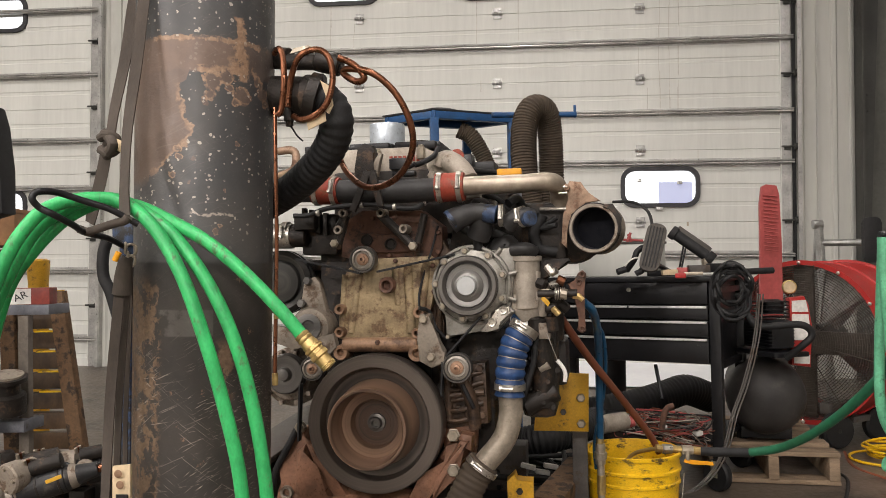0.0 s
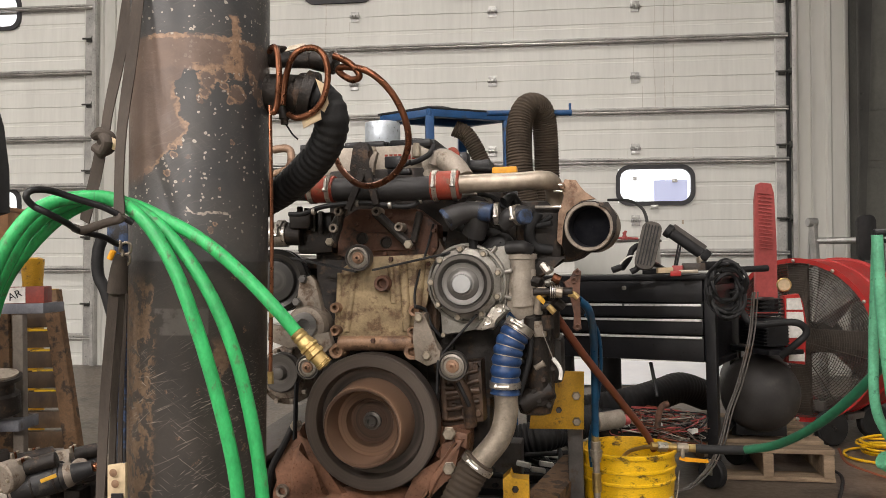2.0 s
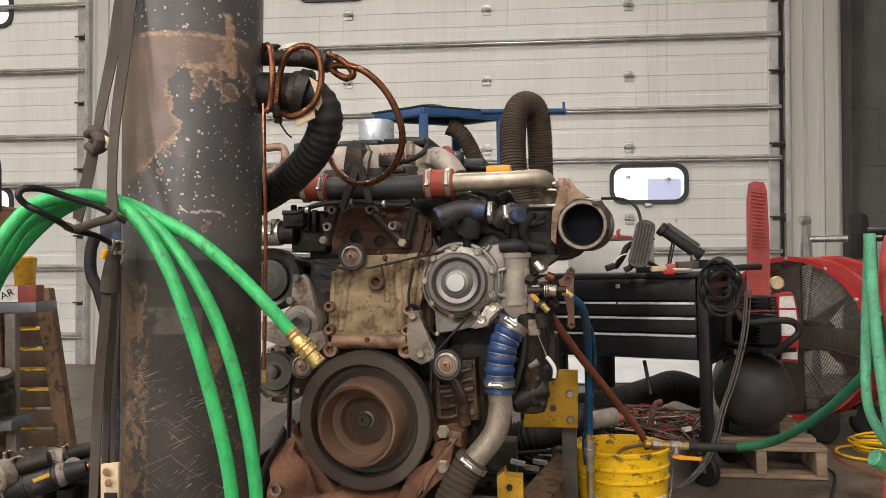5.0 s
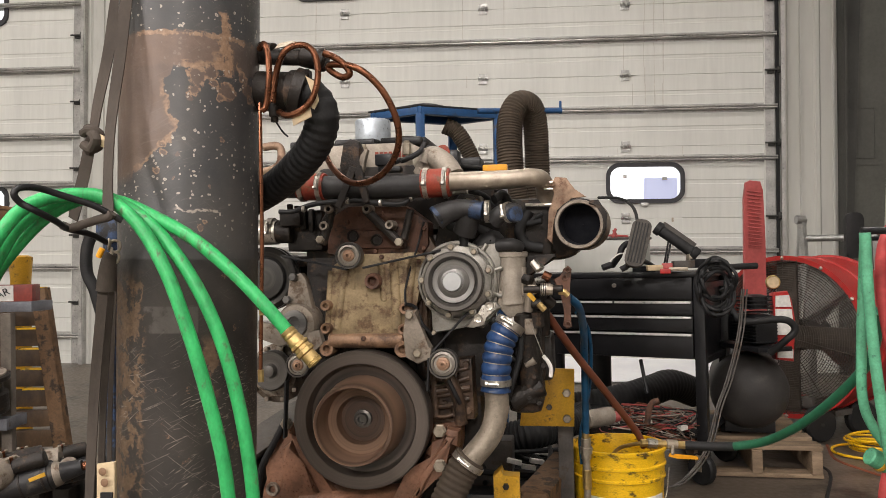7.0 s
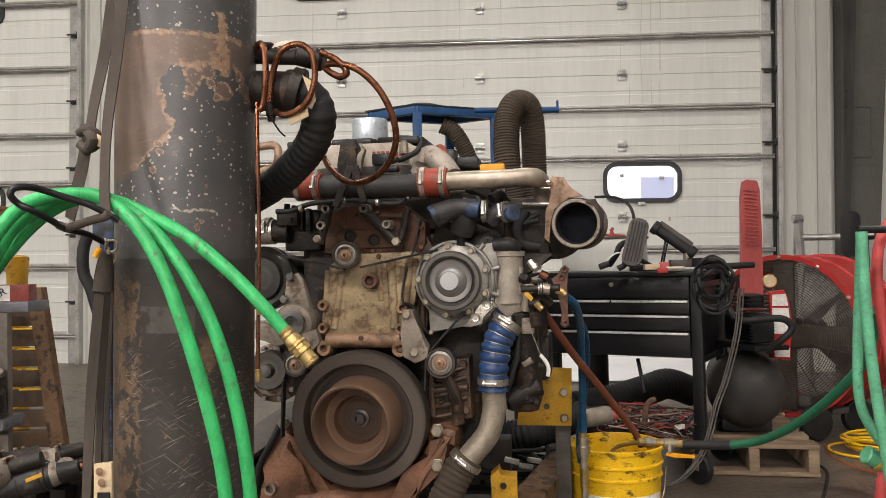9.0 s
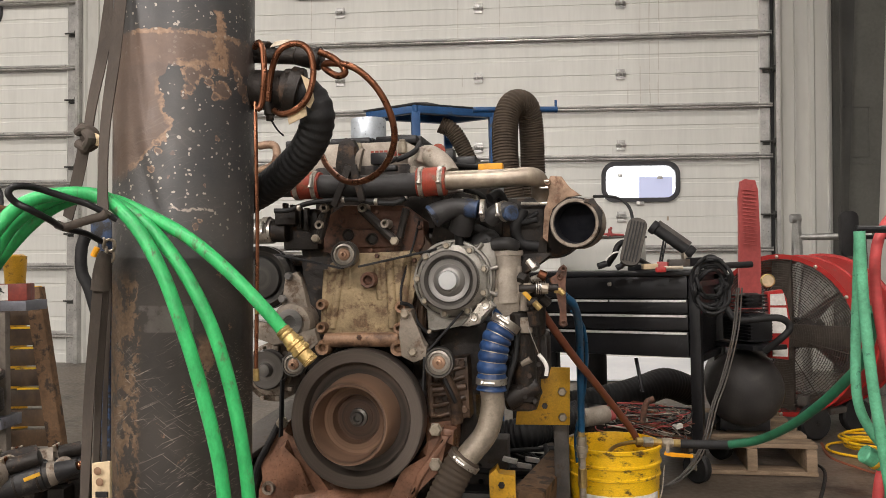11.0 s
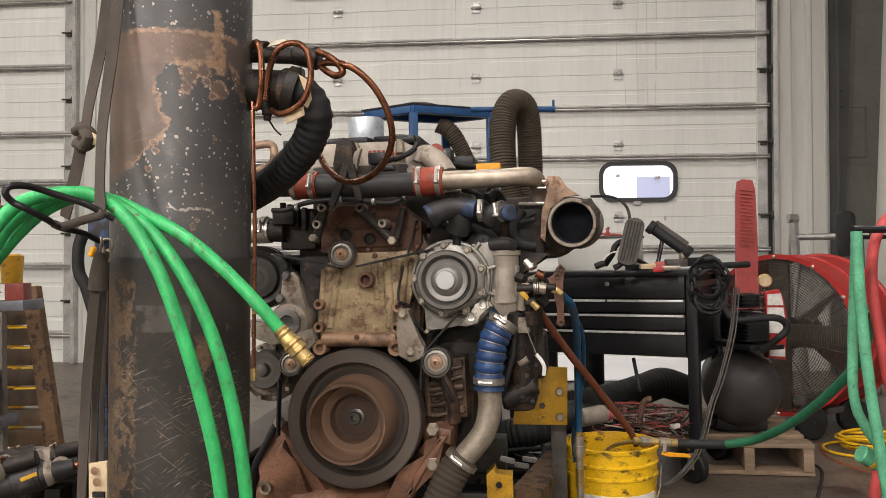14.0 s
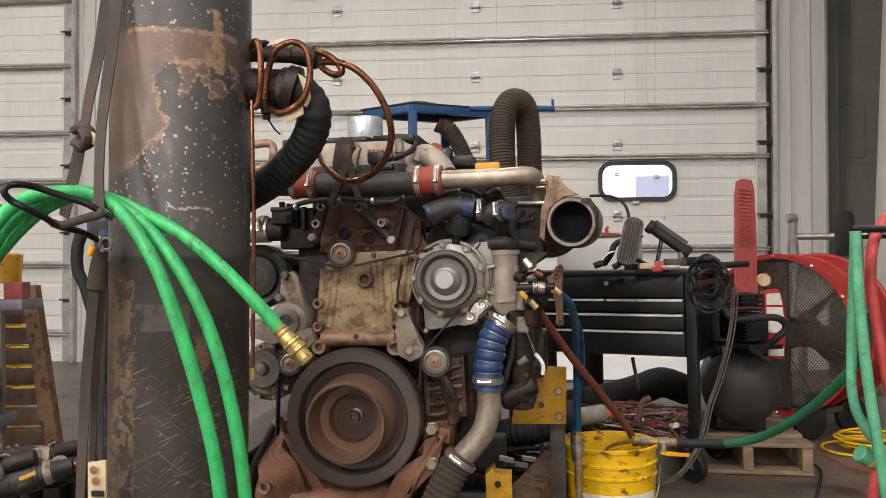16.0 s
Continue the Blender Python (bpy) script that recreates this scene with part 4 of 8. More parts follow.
hose("green_hose", [(-0.946, 1.216, 0.748), (-0.915, 1.218, 0.821), (-0.882, 1.220, 0.904), (-0.855, 1.232, 0.960), (-0.825, 1.255, 1.000), (-0.780, 1.291, 1.017), (-0.728, 1.317, 1.012), (-0.665, 1.306, 0.968), (-0.612, 1.295, 0.890), (-0.574, 1.292, 0.794), (-0.542, 1.298, 0.679), (-0.515, 1.305, 0.546), (-0.507, 1.320, 0.390)], 0.0118, GREEN_HOSE, "bright green rubber hose draped over the hook", "green hoses over the hook")
hose("green_hose", [(-0.966, 1.255, 0.705), (-0.930, 1.257, 0.819), (-0.895, 1.259, 0.895), (-0.862, 1.272, 0.960), (-0.825, 1.296, 0.999), (-0.777, 1.321, 1.020), (-0.723, 1.338, 1.010), (-0.646, 1.329, 0.959), (-0.579, 1.319, 0.879), (-0.530, 1.317, 0.782), (-0.499, 1.324, 0.666), (-0.479, 1.330, 0.530), (-0.476, 1.344, 0.382)], 0.0118, GREEN_HOSE, "bright green rubber hose draped over the hook", "green hoses over the hook")
hose("green_hose", [(-1.005, 1.292, 0.660), (-0.963, 1.294, 0.758), (-0.927, 1.296, 0.866), (-0.879, 1.301, 0.934), (-0.827, 1.316, 0.988), (-0.778, 1.341, 1.015), (-0.719, 1.349, 1.008), (-0.655, 1.348, 0.980), (-0.578, 1.338, 0.938), (-0.507, 1.338, 0.878), (-0.447, 1.337, 0.816), (-0.413, 1.342, 0.774)], 0.0118, GREEN_HOSE, "bright green rubber hose with a brass end", "green hoses over the hook")
coupler = thing("hose_coupler", (-0.394, 1.340, 0.750), "ribbed brass coupler on the green hose end", "coupler")
ca, cb = Vector((-0.416, 1.340, 0.778)), Vector((-0.369, 1.341, 0.725))
cd = (cb - ca).normalized()
L_ = (cb - ca).length
bm = B()
lathe(bm, [(0.011, 0), (0.0135, 0.002), (0.0135, 0.006), (0.0125, 0.008), (0.0138, 0.010), (0.0138, 0.014), (0.0128, 0.016), (0.0138, 0.018), (0.0138, 0.022), (0.015, 0.024), (0.015, 0.03)], ca, cd, 24)
part("ferrule", bm, BRASS, coupler)
bm = B()
lathe(bm, [(0.0165, 0.03), (0.018, 0.031), (0.018, 0.036), (0.0155, 0.038), (0.0155, 0.043), (0.0175, 0.045), (0.0175, 0.052), (0.014, 0.054)], ca, cd, 8)
part("nut", bm, BRASS, coupler)
bm = B()
lathe(bm, [(0.0135, 0.05), (0.0135, L_ - 0.003)] + [(0.0135 + 0.001 * (k % 2), L_ - 0.003 + 0.0015 * k) for k in range(6)] + [(0.009, L_ + 0.006), (0.008, L_)], ca, cd, 20)
part("thread", bm, BRASS, coupler)


# ---- the diesel engine ----
EYAW = 4.0
EA = Vector((math.sin(radians(EYAW)), math.cos(radians(EYAW)), 0))    # along the crank, from the front to the rear
ER = Vector((EA.y, -EA.x, 0))
EZ = Vector((0, 0, 1))
EROT = turned(-EYAW)


def e_off(p, r=0.0, u=0.0, a=0.0):
    return Vector(p) + ER * r + EZ * u + EA * a


def hexbolt(bm, o, r, axis=None, h=None):
    """Hex head on a washer; axis points out of the part."""
    ax = Vector(axis) if axis is not None else -EA
    h = h or r * 0.9
    lathe(bm, [(r * 1.12, -0.002), (r * 1.12, 0.002), (r, 0.003), (r, h * 0.85), (r * 0.85, h)], o, ax, 6)


def boss(bm, o, r, depth, hole=0.5):
    """Round boss with a drilled hole, facing the front."""
    lathe(bm, [(r * hole * 0.9, depth * 0.3), (r * hole, -0.004), (r * 0.9, -0.005), (r, 0.0), (r * 1.05, depth)], o, EA, 18)


engine = thing("diesel_engine", (-0.499, 2.479, -0.294), "dirty six-cylinder diesel engine running on a stand", "engine")

# block, head and pan
bm = B()
b0 = Vector((-0.415, 2.132, 0.638))
box(bm, e_off(b0, 0.0, 0.02, 0.5), (0.40, 0.98, 0.62), EROT, 0.02)
box(bm, e_off(b0, 0.0, -0.36, 0.5), (0.30, 0.96, 0.2), EROT, 0.03)
for k in range(6):
    box(bm, e_off(b0, 0.21, 0.1, 0.1 + 0.155 * k), (0.03, 0.1, 0.3), EROT, 0.012)
part("engine_block", bm, GREASE, engine, "greasy dark cast-iron block")
bm = B()
box(bm, e_off((-0.392, 2.130, 1.087), 0.0, -0.02, 0.48), (0.36, 0.94, 0.18), EROT, 0.015)
part("cylinder_head", bm, GREASE, engine)
bm = B()
vc = Vector((-0.453, 2.135, 1.189))
prism(bm, [e_off(vc, r, u, 0.02) for r, u in ((-0.2, -0.045), (-0.19, 0.0), (-0.15, 0.03), (0.13, 0.03), (0.2, 0.0), (0.21, -0.045))], EA, 0.92, 0.006)
part("valve_cover", bm, VALVE_GREY, engine, "light grey valve cover with worn red letters")
bm = B()
for k in range(3):
    box(bm, e_off(vc, -0.15 + 0.13 * k, 0.036, 0.1), (0.115, 0.14, 0.022), EROT, 0.006)
for k in range(9):
    box(bm, e_off(vc, -0.2 + 0.045 * k, 0.04, 0.16), (0.03, 0.2, 0.018), EROT, 0.006)
box(bm, e_off(vc, -0.02, 0.04, 0.55), (0.3, 0.6, 0.04), EROT, 0.012)
part("rocker_cover_cap", bm, BLACK_PAINT, engine, "black plastic rocker cover cap")
bm = B()
for k in range(7):
    c = e_off((-0.381, 2.135, 1.185), -0.022 + 0.0125 * k)
    box(bm, c, (0.009, 0.004, 0.016), EROT, 0.001)
part("lettering", bm, RED_SILICONE, engine, "worn red lettering")
bm = B()
for px in ((-0.436, 2.113, 1.204), (-0.316, 2.105, 1.208), (-0.314, 2.165, 1.216)):
    hexbolt(bm, px, 0.009, EZ)
    rod(bm, e_off(px, 0, -0.03), px, 0.012, 10)
part("cover_bolt", bm, BOLT, engine)

# upper front plate (rusty) and front cover (khaki)
bm = B()
prism(bm, [(-0.531, 2.080, 0.921), (-0.527, 2.080, 1.011), (-0.473, 2.076, 1.044), (-0.313, 2.065, 1.039), (-0.258, 2.061, 0.996), (-0.257, 2.061, 0.938), (-0.278, 2.062, 0.906), (-0.445, 2.074, 0.903)], EA, 0.08, 0.008)
prism(bm, [(-0.501, 2.068, 0.931), (-0.481, 2.066, 0.984), (-0.320, 2.055, 0.971), (-0.315, 2.055, 0.930)], EA, 0.03, 0.006)
part("upper_front_plate", bm, RUST_IRON, engine, "rust-brown upper front plate")
bm = B()
prism(bm, [(-0.524, 2.049, 0.687), (-0.533, 2.050, 0.744), (-0.528, 2.050, 0.825), (-0.512, 2.048, 0.887), (-0.469, 2.045, 0.915), (-0.378, 2.039, 0.916), (-0.288, 2.033, 0.920), (-0.262, 2.031, 0.899), (-0.267, 2.031, 0.822), (-0.303, 2.034, 0.770), (-0.319, 2.035, 0.687)], EA, 0.1, 0.012)
part("front_cover", bm, KHAKI, engine, "dirty khaki cast front cover")
bm = B()
for p, q, r in (((-0.470, 2.052, 0.898), (-0.501, 2.054, 0.721), 0.012), ((-0.379, 2.045, 0.896), (-0.372, 2.045, 0.794), 0.011), ((-0.346, 2.043, 0.898), (-0.338, 2.042, 0.721), 0.014), ((-0.452, 2.050, 0.897), (-0.453, 2.050, 0.824), 0.008), ((-0.295, 2.039, 0.906), (-0.310, 2.040, 0.786), 0.013), ((-0.514, 2.055, 0.875), (-0.526, 2.055, 0.707), 0.01)):
    rod(bm, p, q, r, 12)
part("cover_rib", bm, KHAKI, engine)
bm = B()
rod(bm, (-0.516, 2.029, 0.694), (-0.319, 2.015, 0.694), 0.019, 20)
part("cover_foot", bm, BROWN_EDGE, engine, "reddish rolled lower edge of the cover")
bm = B()
for p, r in (((-0.521, 2.019, 0.675), 0.02), ((-0.526, 2.029, 0.726), 0.014), ((-0.525, 2.029, 0.785), 0.014), ((-0.321, 2.000, 0.674), 0.022), ((-0.321, 2.010, 0.723), 0.014), ((-0.315, 2.010, 0.776), 0.015)):
    boss(bm, p, r, 0.05, 0.5)
part("cover_boss", bm, BROWN_EDGE, engine)
bm = B()
boss(bm, (-0.398, 2.015, 0.846), 0.021, 0.05, 0.6)
part("pipe_stub", bm, RUST_IRON, engine)
bm = B()
box(bm, (-0.344, 2.033, 0.752), (0.018, 0.004, 0.012), EROT, 0.001)
part("casting_mark", bm, KHAKI, engine)

# bracket bars and bosses of the upper front
bm = B()
for p, q, w in (((-0.416, 2.032, 1.031), (-0.325, 2.025, 0.941), 0.012), ((-0.507, 2.038, 1.031), (-0.533, 2.040, 0.943), 0.012), ((-0.297, 2.023, 1.027), (-0.316, 2.025, 0.950), 0.010), ((-0.529, 2.040, 0.996), (-0.463, 2.035, 1.103), 0.010)):
    rod(bm, p, q, w, 10)
part("brace", bm, GREASE, engine)
bm = B()
for p in ((-0.511, 2.023, 1.034), (-0.410, 2.016, 1.031), (-0.525, 2.024, 0.991), (-0.351, 2.012, 0.989)):
    boss(bm, p, 0.012, 0.04, 0.5)
part("brace_boss", bm, DULL_ALU, engine)
bm = B()
for p, r in (((-0.536, 2.030, 0.956), 0.0105), ((-0.327, 2.010, 0.944), 0.011), ((-0.308, 2.009, 1.067), 0.009)):
    hexbolt(bm, p, r)
part("brace_bolt", bm, BOLT, engine)

# lifting eye
bm = B()
prism(bm, [(-0.469, 2.005, 1.068), (-0.476, 2.006, 1.144), (-0.466, 2.005, 1.199), (-0.448, 2.004, 1.211), (-0.427, 2.002, 1.205), (-0.419, 2.002, 1.185), (-0.428, 2.002, 1.142), (-0.409, 2.001, 1.066)], EA, 0.035, 0.006)
for p, q in (((-0.433, 1.972, 1.135), (-0.473, 1.965, 1.034)), ((-0.424, 1.972, 1.135), (-0.400, 1.965, 1.044))):
    d = Vector(q) - Vector(p)
    w = d.cross(EA).normalized() * 0.010
    prism(bm, [Vector(p) - w, Vector(p) + w, Vector(q) + w * 0.8, Vector(q) - w * 0.8], EA, 0.014, 0.002)
part("lifting_eye", bm, GREASE, engine, "dark steel lifting bracket")
bm = B()
prism(bm, [(-0.431, 2.008, 1.128), (-0.426, 2.007, 1.164), (-0.411, 2.021, 1.187), (-0.405, 2.021, 1.184), (-0.411, 2.006, 1.156), (-0.415, 2.007, 1.125)], EA, 0.02, 0.003)
hexbolt(bm, (-0.423, 2.002, 1.129), 0.010)
part("lifting_eye_tab", bm, DULL_ALU, engine)

# cross pipe with red couplings and clamps
bm = B()
tube(bm, [(-0.724, 2.043, 1.100), (-0.582, 2.028, 1.094), (-0.399, 2.010, 1.084), (-0.236, 1.989, 1.085)], 0.030, 20)
part("cross_pipe", bm, HOSE_DUST, engine, "dark coolant cross pipe")


def coupling(p, q, r, mat, lab):
    bm = B()
    d = (Vector(q) - Vector(p))
    L = d.length
    lathe(bm, [(r, 0), (r + 0.002, L * 0.08), (r + 0.001, L * 0.5), (r + 0.002, L * 0.92), (r, L)], p, d, 24)
    c = part("coupling", bm, mat, engine, lab)
    for k in (0.16, 0.84):
        band(Vector(p).lerp(Vector(q), k), d, r + 0.003, c)
    return c


def band(o, axis, r, parent, w=0.012, mat=None):
    """Worm-drive clamp: a thin band and a screw housing."""
    bm = B()
    ax = Vector(axis).normalized()
    lathe(bm, [(r, -w / 2), (r + 0.0015, -w / 2), (r + 0.0015, w / 2), (r, w / 2)], o, ax, 28)
    u, v, w_ = basis(ax)
    for s in (-1,):
        side = (-EA + EZ * 0.25)
        side = (side - ax * side.dot(ax)).normalized()
        t_ = ax.cross(side)
        c = Vector(o) + side * (r + 0.006)
        rod(bm, c - t_ * 0.014, c + t_ * 0.014, 0.005, 8)
        rod(bm, c + t_ * 0.014, c + t_ * 0.02, 0.007, 6)
    return part("hose_clamp", bm, mat or STEEL, parent, "steel worm-drive hose clamp")


coupling((-0.588, 2.029, 1.094), (-0.517, 2.021, 1.091), 0.034, RED_SILICONE, "faded red silicone coupling")
coupling((-0.262, 1.991, 1.089), (-0.190, 1.986, 1.089), 0.035, RED_SILICONE, "red silicone coupling")
bm = B()
tube(bm, [(-0.199, 1.986, 1.090), (-0.137, 1.992, 1.092), (-0.053, 1.996, 1.093), (0.010, 2.002, 1.096), (0.036, 2.030, 1.092), (0.045, 2.070, 1.068), (0.044, 2.090, 1.019)], 0.0235, 20)
part("stainless_pipe", bm, STAINLESS, engine, "heat-stained stainless pipe")
bm = B()
tube(bm, [(-0.276, 2.082, 1.143), (-0.243, 2.060, 1.164), (-0.209, 2.037, 1.141), (-0.184, 2.015, 1.104)], 0.028, 16, r2=0.03)
prism(bm, [(-0.293, 2.053, 1.126), (-0.281, 2.052, 1.160), (-0.242, 2.050, 1.178), (-0.228, 2.049, 1.141), (-0.243, 2.050, 1.115)], EA, 0.05, 0.006)
rod(bm, (-0.264, 2.046, 1.147), (-0.251, 2.045, 1.182), 0.013, 12)
hexbolt(bm, (-0.279, 2.047, 1.126), 0.011)
part("thermostat_housing", bm, VALVE_GREY, engine, "pale cast thermostat housing")
bm = B()
tube(bm, [(-0.640, 2.017, 1.030), (-0.601, 2.015, 1.030), (-0.552, 2.001, 1.044), (-0.499, 1.997, 1.050), (-0.425, 1.992, 1.051), (-0.366, 1.988, 1.041), (-0.315, 1.985, 1.039), (-0.289, 2.003, 1.058)], 0.0065, 10)
part("coolant_line", bm, RUBBER, engine, "thin black coolant line")
bm = B()
for p in ((-0.570, 2.000, 1.034), (-0.367, 1.980, 1.043), (-0.292, 1.998, 1.054), (-0.453, 1.988, 1.051)):
    lathe(bm, [(0.008, -0.004), (0.0085, -0.002), (0.0085, 0.003), (0.008, 0.004)], p, ER, 14)
part("line_clip", bm, STEEL, engine)

# top wiring, sensors, intake
bm = B()
tube(bm, [(-0.319, 2.025, 1.152), (-0.293, 2.013, 1.159), (-0.272, 2.032, 1.175), (-0.263, 2.061, 1.199)], 0.007, 10)
tube(bm, [(-0.260, 2.081, 1.193), (-0.231, 2.089, 1.181), (-0.194, 2.156, 1.155), (-0.131, 2.252, 1.154), (-0.077, 2.299, 1.156)], 0.007, 10)
tube(bm, [(-0.373, 2.039, 1.159), (-0.342, 2.027, 1.148), (-0.318, 2.015, 1.154)], 0.006, 10)
tube(bm, [(-0.148, 2.033, 1.071), (-0.113, 2.051, 1.061), (-0.078, 2.048, 1.031), (-0.014, 2.044, 0.986), (0.035, 2.020, 0.989)], 0.007, 10)
tube(bm, [(-0.028, 2.065, 1.027), (-0.003, 2.043, 0.989), (0.036, 2.030, 1.008)], 0.006, 10)
part("wiring_loom", bm, RUBBER, engine, "black corrugated wiring loom")
bm = B()
box(bm, (-0.363, 2.028, 1.156), (0.045, 0.03, 0.03), EROT, 0.005)
box(bm, (-0.350, 2.037, 1.132), (0.06, 0.03, 0.014), EROT, 0.004)
box(bm, (-0.223, 2.309, 1.188), (0.06, 0.06, 0.05), EROT, 0.005)
box(bm, (-0.182, 2.406, 1.182), (0.1, 0.1, 0.035), EROT, 0.005)
box(bm, (-0.105, 2.351, 1.098), (0.08, 0.2, 0.09), EROT, 0.008)
part("sensor", bm, BLACK_PAINT, engine)
bm = B()
lathe(bm, [(0.055, 0), (0.0565, 0.004), (0.0565, 0.078), (0.054, 0.082)], (-0.488, 2.528, 1.269), EZ, 32)
part("oil_filler_can", bm, SILVER_CAN, engine, "silver can standing on the cover")
bm = B()
lathe(bm, [(0.006, 0), (0.008, 0.006), (0.02, 0.012), (0.02, 0.02)], (-0.233, 2.259, 1.202), -EA, 16)
part("red_cap", bm, RED_SILICONE, engine, "small red cap")
bm = B()
box(bm, (-0.084, 2.149, 1.134), (0.066, 0.03, 0.03), EROT, 0.004)
part("orange_tag", bm, ORANGE, engine, "orange plastic tag")

# water pump with its pulley on the right of the front cover
bm = B()
wp = Vector((-0.182, 1.995, 0.843))
lathe(bm, [(0.088, 0.06), (0.088, 0.0), (0.08, -0.006), (0.06, -0.008)], wp, EA, 40)
for k in range(9):
    a = k * math.tau / 9 + 0.3
    c = e_off(wp, 0.086 * math.cos(a), 0.086 * math.sin(a), -0.004)
    rod(bm, c, c + EA * 0.05, 0.012, 12)
prism(bm, [(-0.247, 2.020, 0.707), (-0.251, 2.020, 0.793), (-0.160, 2.014, 0.764), (-0.088, 2.009, 0.792), (-0.072, 2.008, 0.775), (-0.095, 2.009, 0.752), (-0.118, 2.011, 0.724), (-0.160, 2.014, 0.733)], EA, 0.05, 0.006)
prism(bm, [(-0.201, 2.027, 0.921), (-0.078, 2.018, 0.938), (-0.069, 2.017, 0.890), (-0.082, 2.018, 0.784), (-0.146, 2.023, 0.763), (-0.232, 2.029, 0.821)], EA, 0.05, 0.008)
lathe(bm, [(0.1, 0.05), (0.102, 0.03), (0.1, 0.016), (0.094, 0.014), (0.092, 0.02), (0.06, 0.02)], wp, EA, 40)
for a in (-20, 15, 50, 80):
    rod(bm, e_off(wp, 0.09 * math.cos(radians(a)), 0.09 * math.sin(radians(a)), 0.022), e_off(wp, 0.118 * math.cos(radians(a)), 0.118 * math.sin(radians(a)), 0.026), 0.006, 8)
part("water_pump_body", bm, ALU, engine, "cast aluminium water pump body")
bm = B()
for k in range(9):
    a = k * math.tau / 9 + 0.3
    hexbolt(bm, e_off(wp, 0.086 * math.cos(a), 0.086 * math.sin(a), -0.006), 0.007)
hexbolt(bm, (-0.101, 2.000, 0.777), 0.009)
hexbolt(bm, (-0.242, 2.009, 0.714), 0.006)
part("pump_bolt", bm, BOLT, engine)
bm = B()
prism(bm, [(-0.163, 1.989, 0.729), (-0.129, 1.982, 0.757), (-0.120, 1.981, 0.782), (-0.087, 1.979, 0.790), (-0.083, 1.978, 0.771), (-0.110, 1.980, 0.754), (-0.110, 1.980, 0.735), (-0.142, 1.987, 0.726)], EA, 0.02, 0.003)
boss(bm, (-0.099, 1.974, 0.781), 0.011, 0.02, 0.6)
boss(bm, (-0.128, 1.976, 0.751), 0.011, 0.02, 0.6)
part("machined_bracket", bm, STEEL, engine, "bright machined bracket")
bm = B()
tube(bm, [(-0.044, 2.046, 0.782), (-0.046, 2.046, 0.818), (-0.045, 2.046, 0.861), (-0.044, 2.046, 0.904)], 0.036, 20)
lathe(bm, [(0.03, -0.002), (0.041, 0.0), (0.041, 0.012), (0.03, 0.014)], (-0.044, 2.046, 0.901), EZ, 20)
prism(bm, [(-0.084, 2.019, 0.780), (-0.077, 2.018, 0.819), (-0.018, 2.014, 0.804), (-0.013, 2.034, 0.761), (-0.054, 2.026, 0.745)], EA, 0.06, 0.008)
rod(bm, (-0.019, 2.034, 0.875), (-0.021, 2.034, 0.789), 0.012, 12)
part("pump_outlet", bm, VALVE_GREY, engine, "pale cast pump outlet housing")
bm = B()
tube(bm, [(-0.131, 2.052, 0.913), (-0.094, 2.049, 0.945), (-0.080, 2.048, 0.919)], 0.028, 14)
tube(bm, [(-0.078, 2.018, 0.930), (-0.043, 2.006, 0.932), (-0.022, 2.024, 0.923)], 0.016, 14)
part("bypass_hose", bm, HOSE_DUST, engine)

# black and blue hoses over the pump
bm = B()
tube(bm, [(-0.225, 1.978, 1.002), (-0.201, 1.977, 1.013), (-0.166, 1.984, 1.022), (-0.132, 1.982, 1.020)], 0.031, 18, r2=0.022)
tube(bm, [(-0.153, 1.993, 1.030), (-0.151, 2.003, 0.991), (-0.161, 2.014, 0.963)], 0.03, 14)
part("upper_hose", bm, HOSE_DUST, engine, "black rubber coolant hose")
bm = B()
lathe(bm, [(0.02, -0.001), (0.0235, 0.0), (0.0235, 0.03), (0.021, 0.032)], (-0.140, 1.977, 1.021), Vector((-0.096, 1.969, 1.012)) - Vector((-0.140, 1.977, 1.021)), 18)
lathe(bm, [(0.015, -0.001), (0.0285, 0.0), (0.0285, 0.008), (0.028, 0.01)], (-0.226, 1.973, 1.002), Vector((-0.201, 1.977, 1.016)) - Vector((-0.226, 1.973, 0.997)), 18)
part("hose_cuff", bm, CUFF, engine, "worn blue hose cuff")
bm = B()
tube(bm, [(-0.085, 1.978, 0.990), (-0.065, 1.967, 1.006), (-0.040, 1.965, 1.011), (-0.024, 1.974, 1.008)], 0.023, 18, r2=0.02)
part("elbow_hose", bm, HOSE_DUST, engine)
bm = B()
lathe(bm, [(0.012, 0.0), (0.019, 0.002), (0.019, 0.018), (0.012, 0.02)], (-0.037, 1.950, 1.001), Vector((0.6, -1, 0.1)), 14)
part("blue_plug", bm, CUFF, engine)
band((-0.099, 1.974, 1.013), ER, 0.026, engine)
band((-0.046, 1.966, 1.009), Vector((0.8, -0.5, 0.2)), 0.0245, engine)
# added filler block, so the gaps between the parts look dark
bm = B()
prism(bm, [(-0.078, 2.068, 1.028), (-0.067, 2.067, 1.079), (-0.084, 2.069, 1.094), (-0.173, 2.075, 1.076), (-0.234, 2.079, 0.996), (-0.250, 2.080, 0.923), (-0.080, 2.068, 0.934), (0.070, 2.078, 0.909), (0.076, 2.077, 1.046)], EA, 0.3, 0.02)
part("dark_gap_fill", bm, GREASE, engine, "dark block added behind the gaps on the exhaust side")

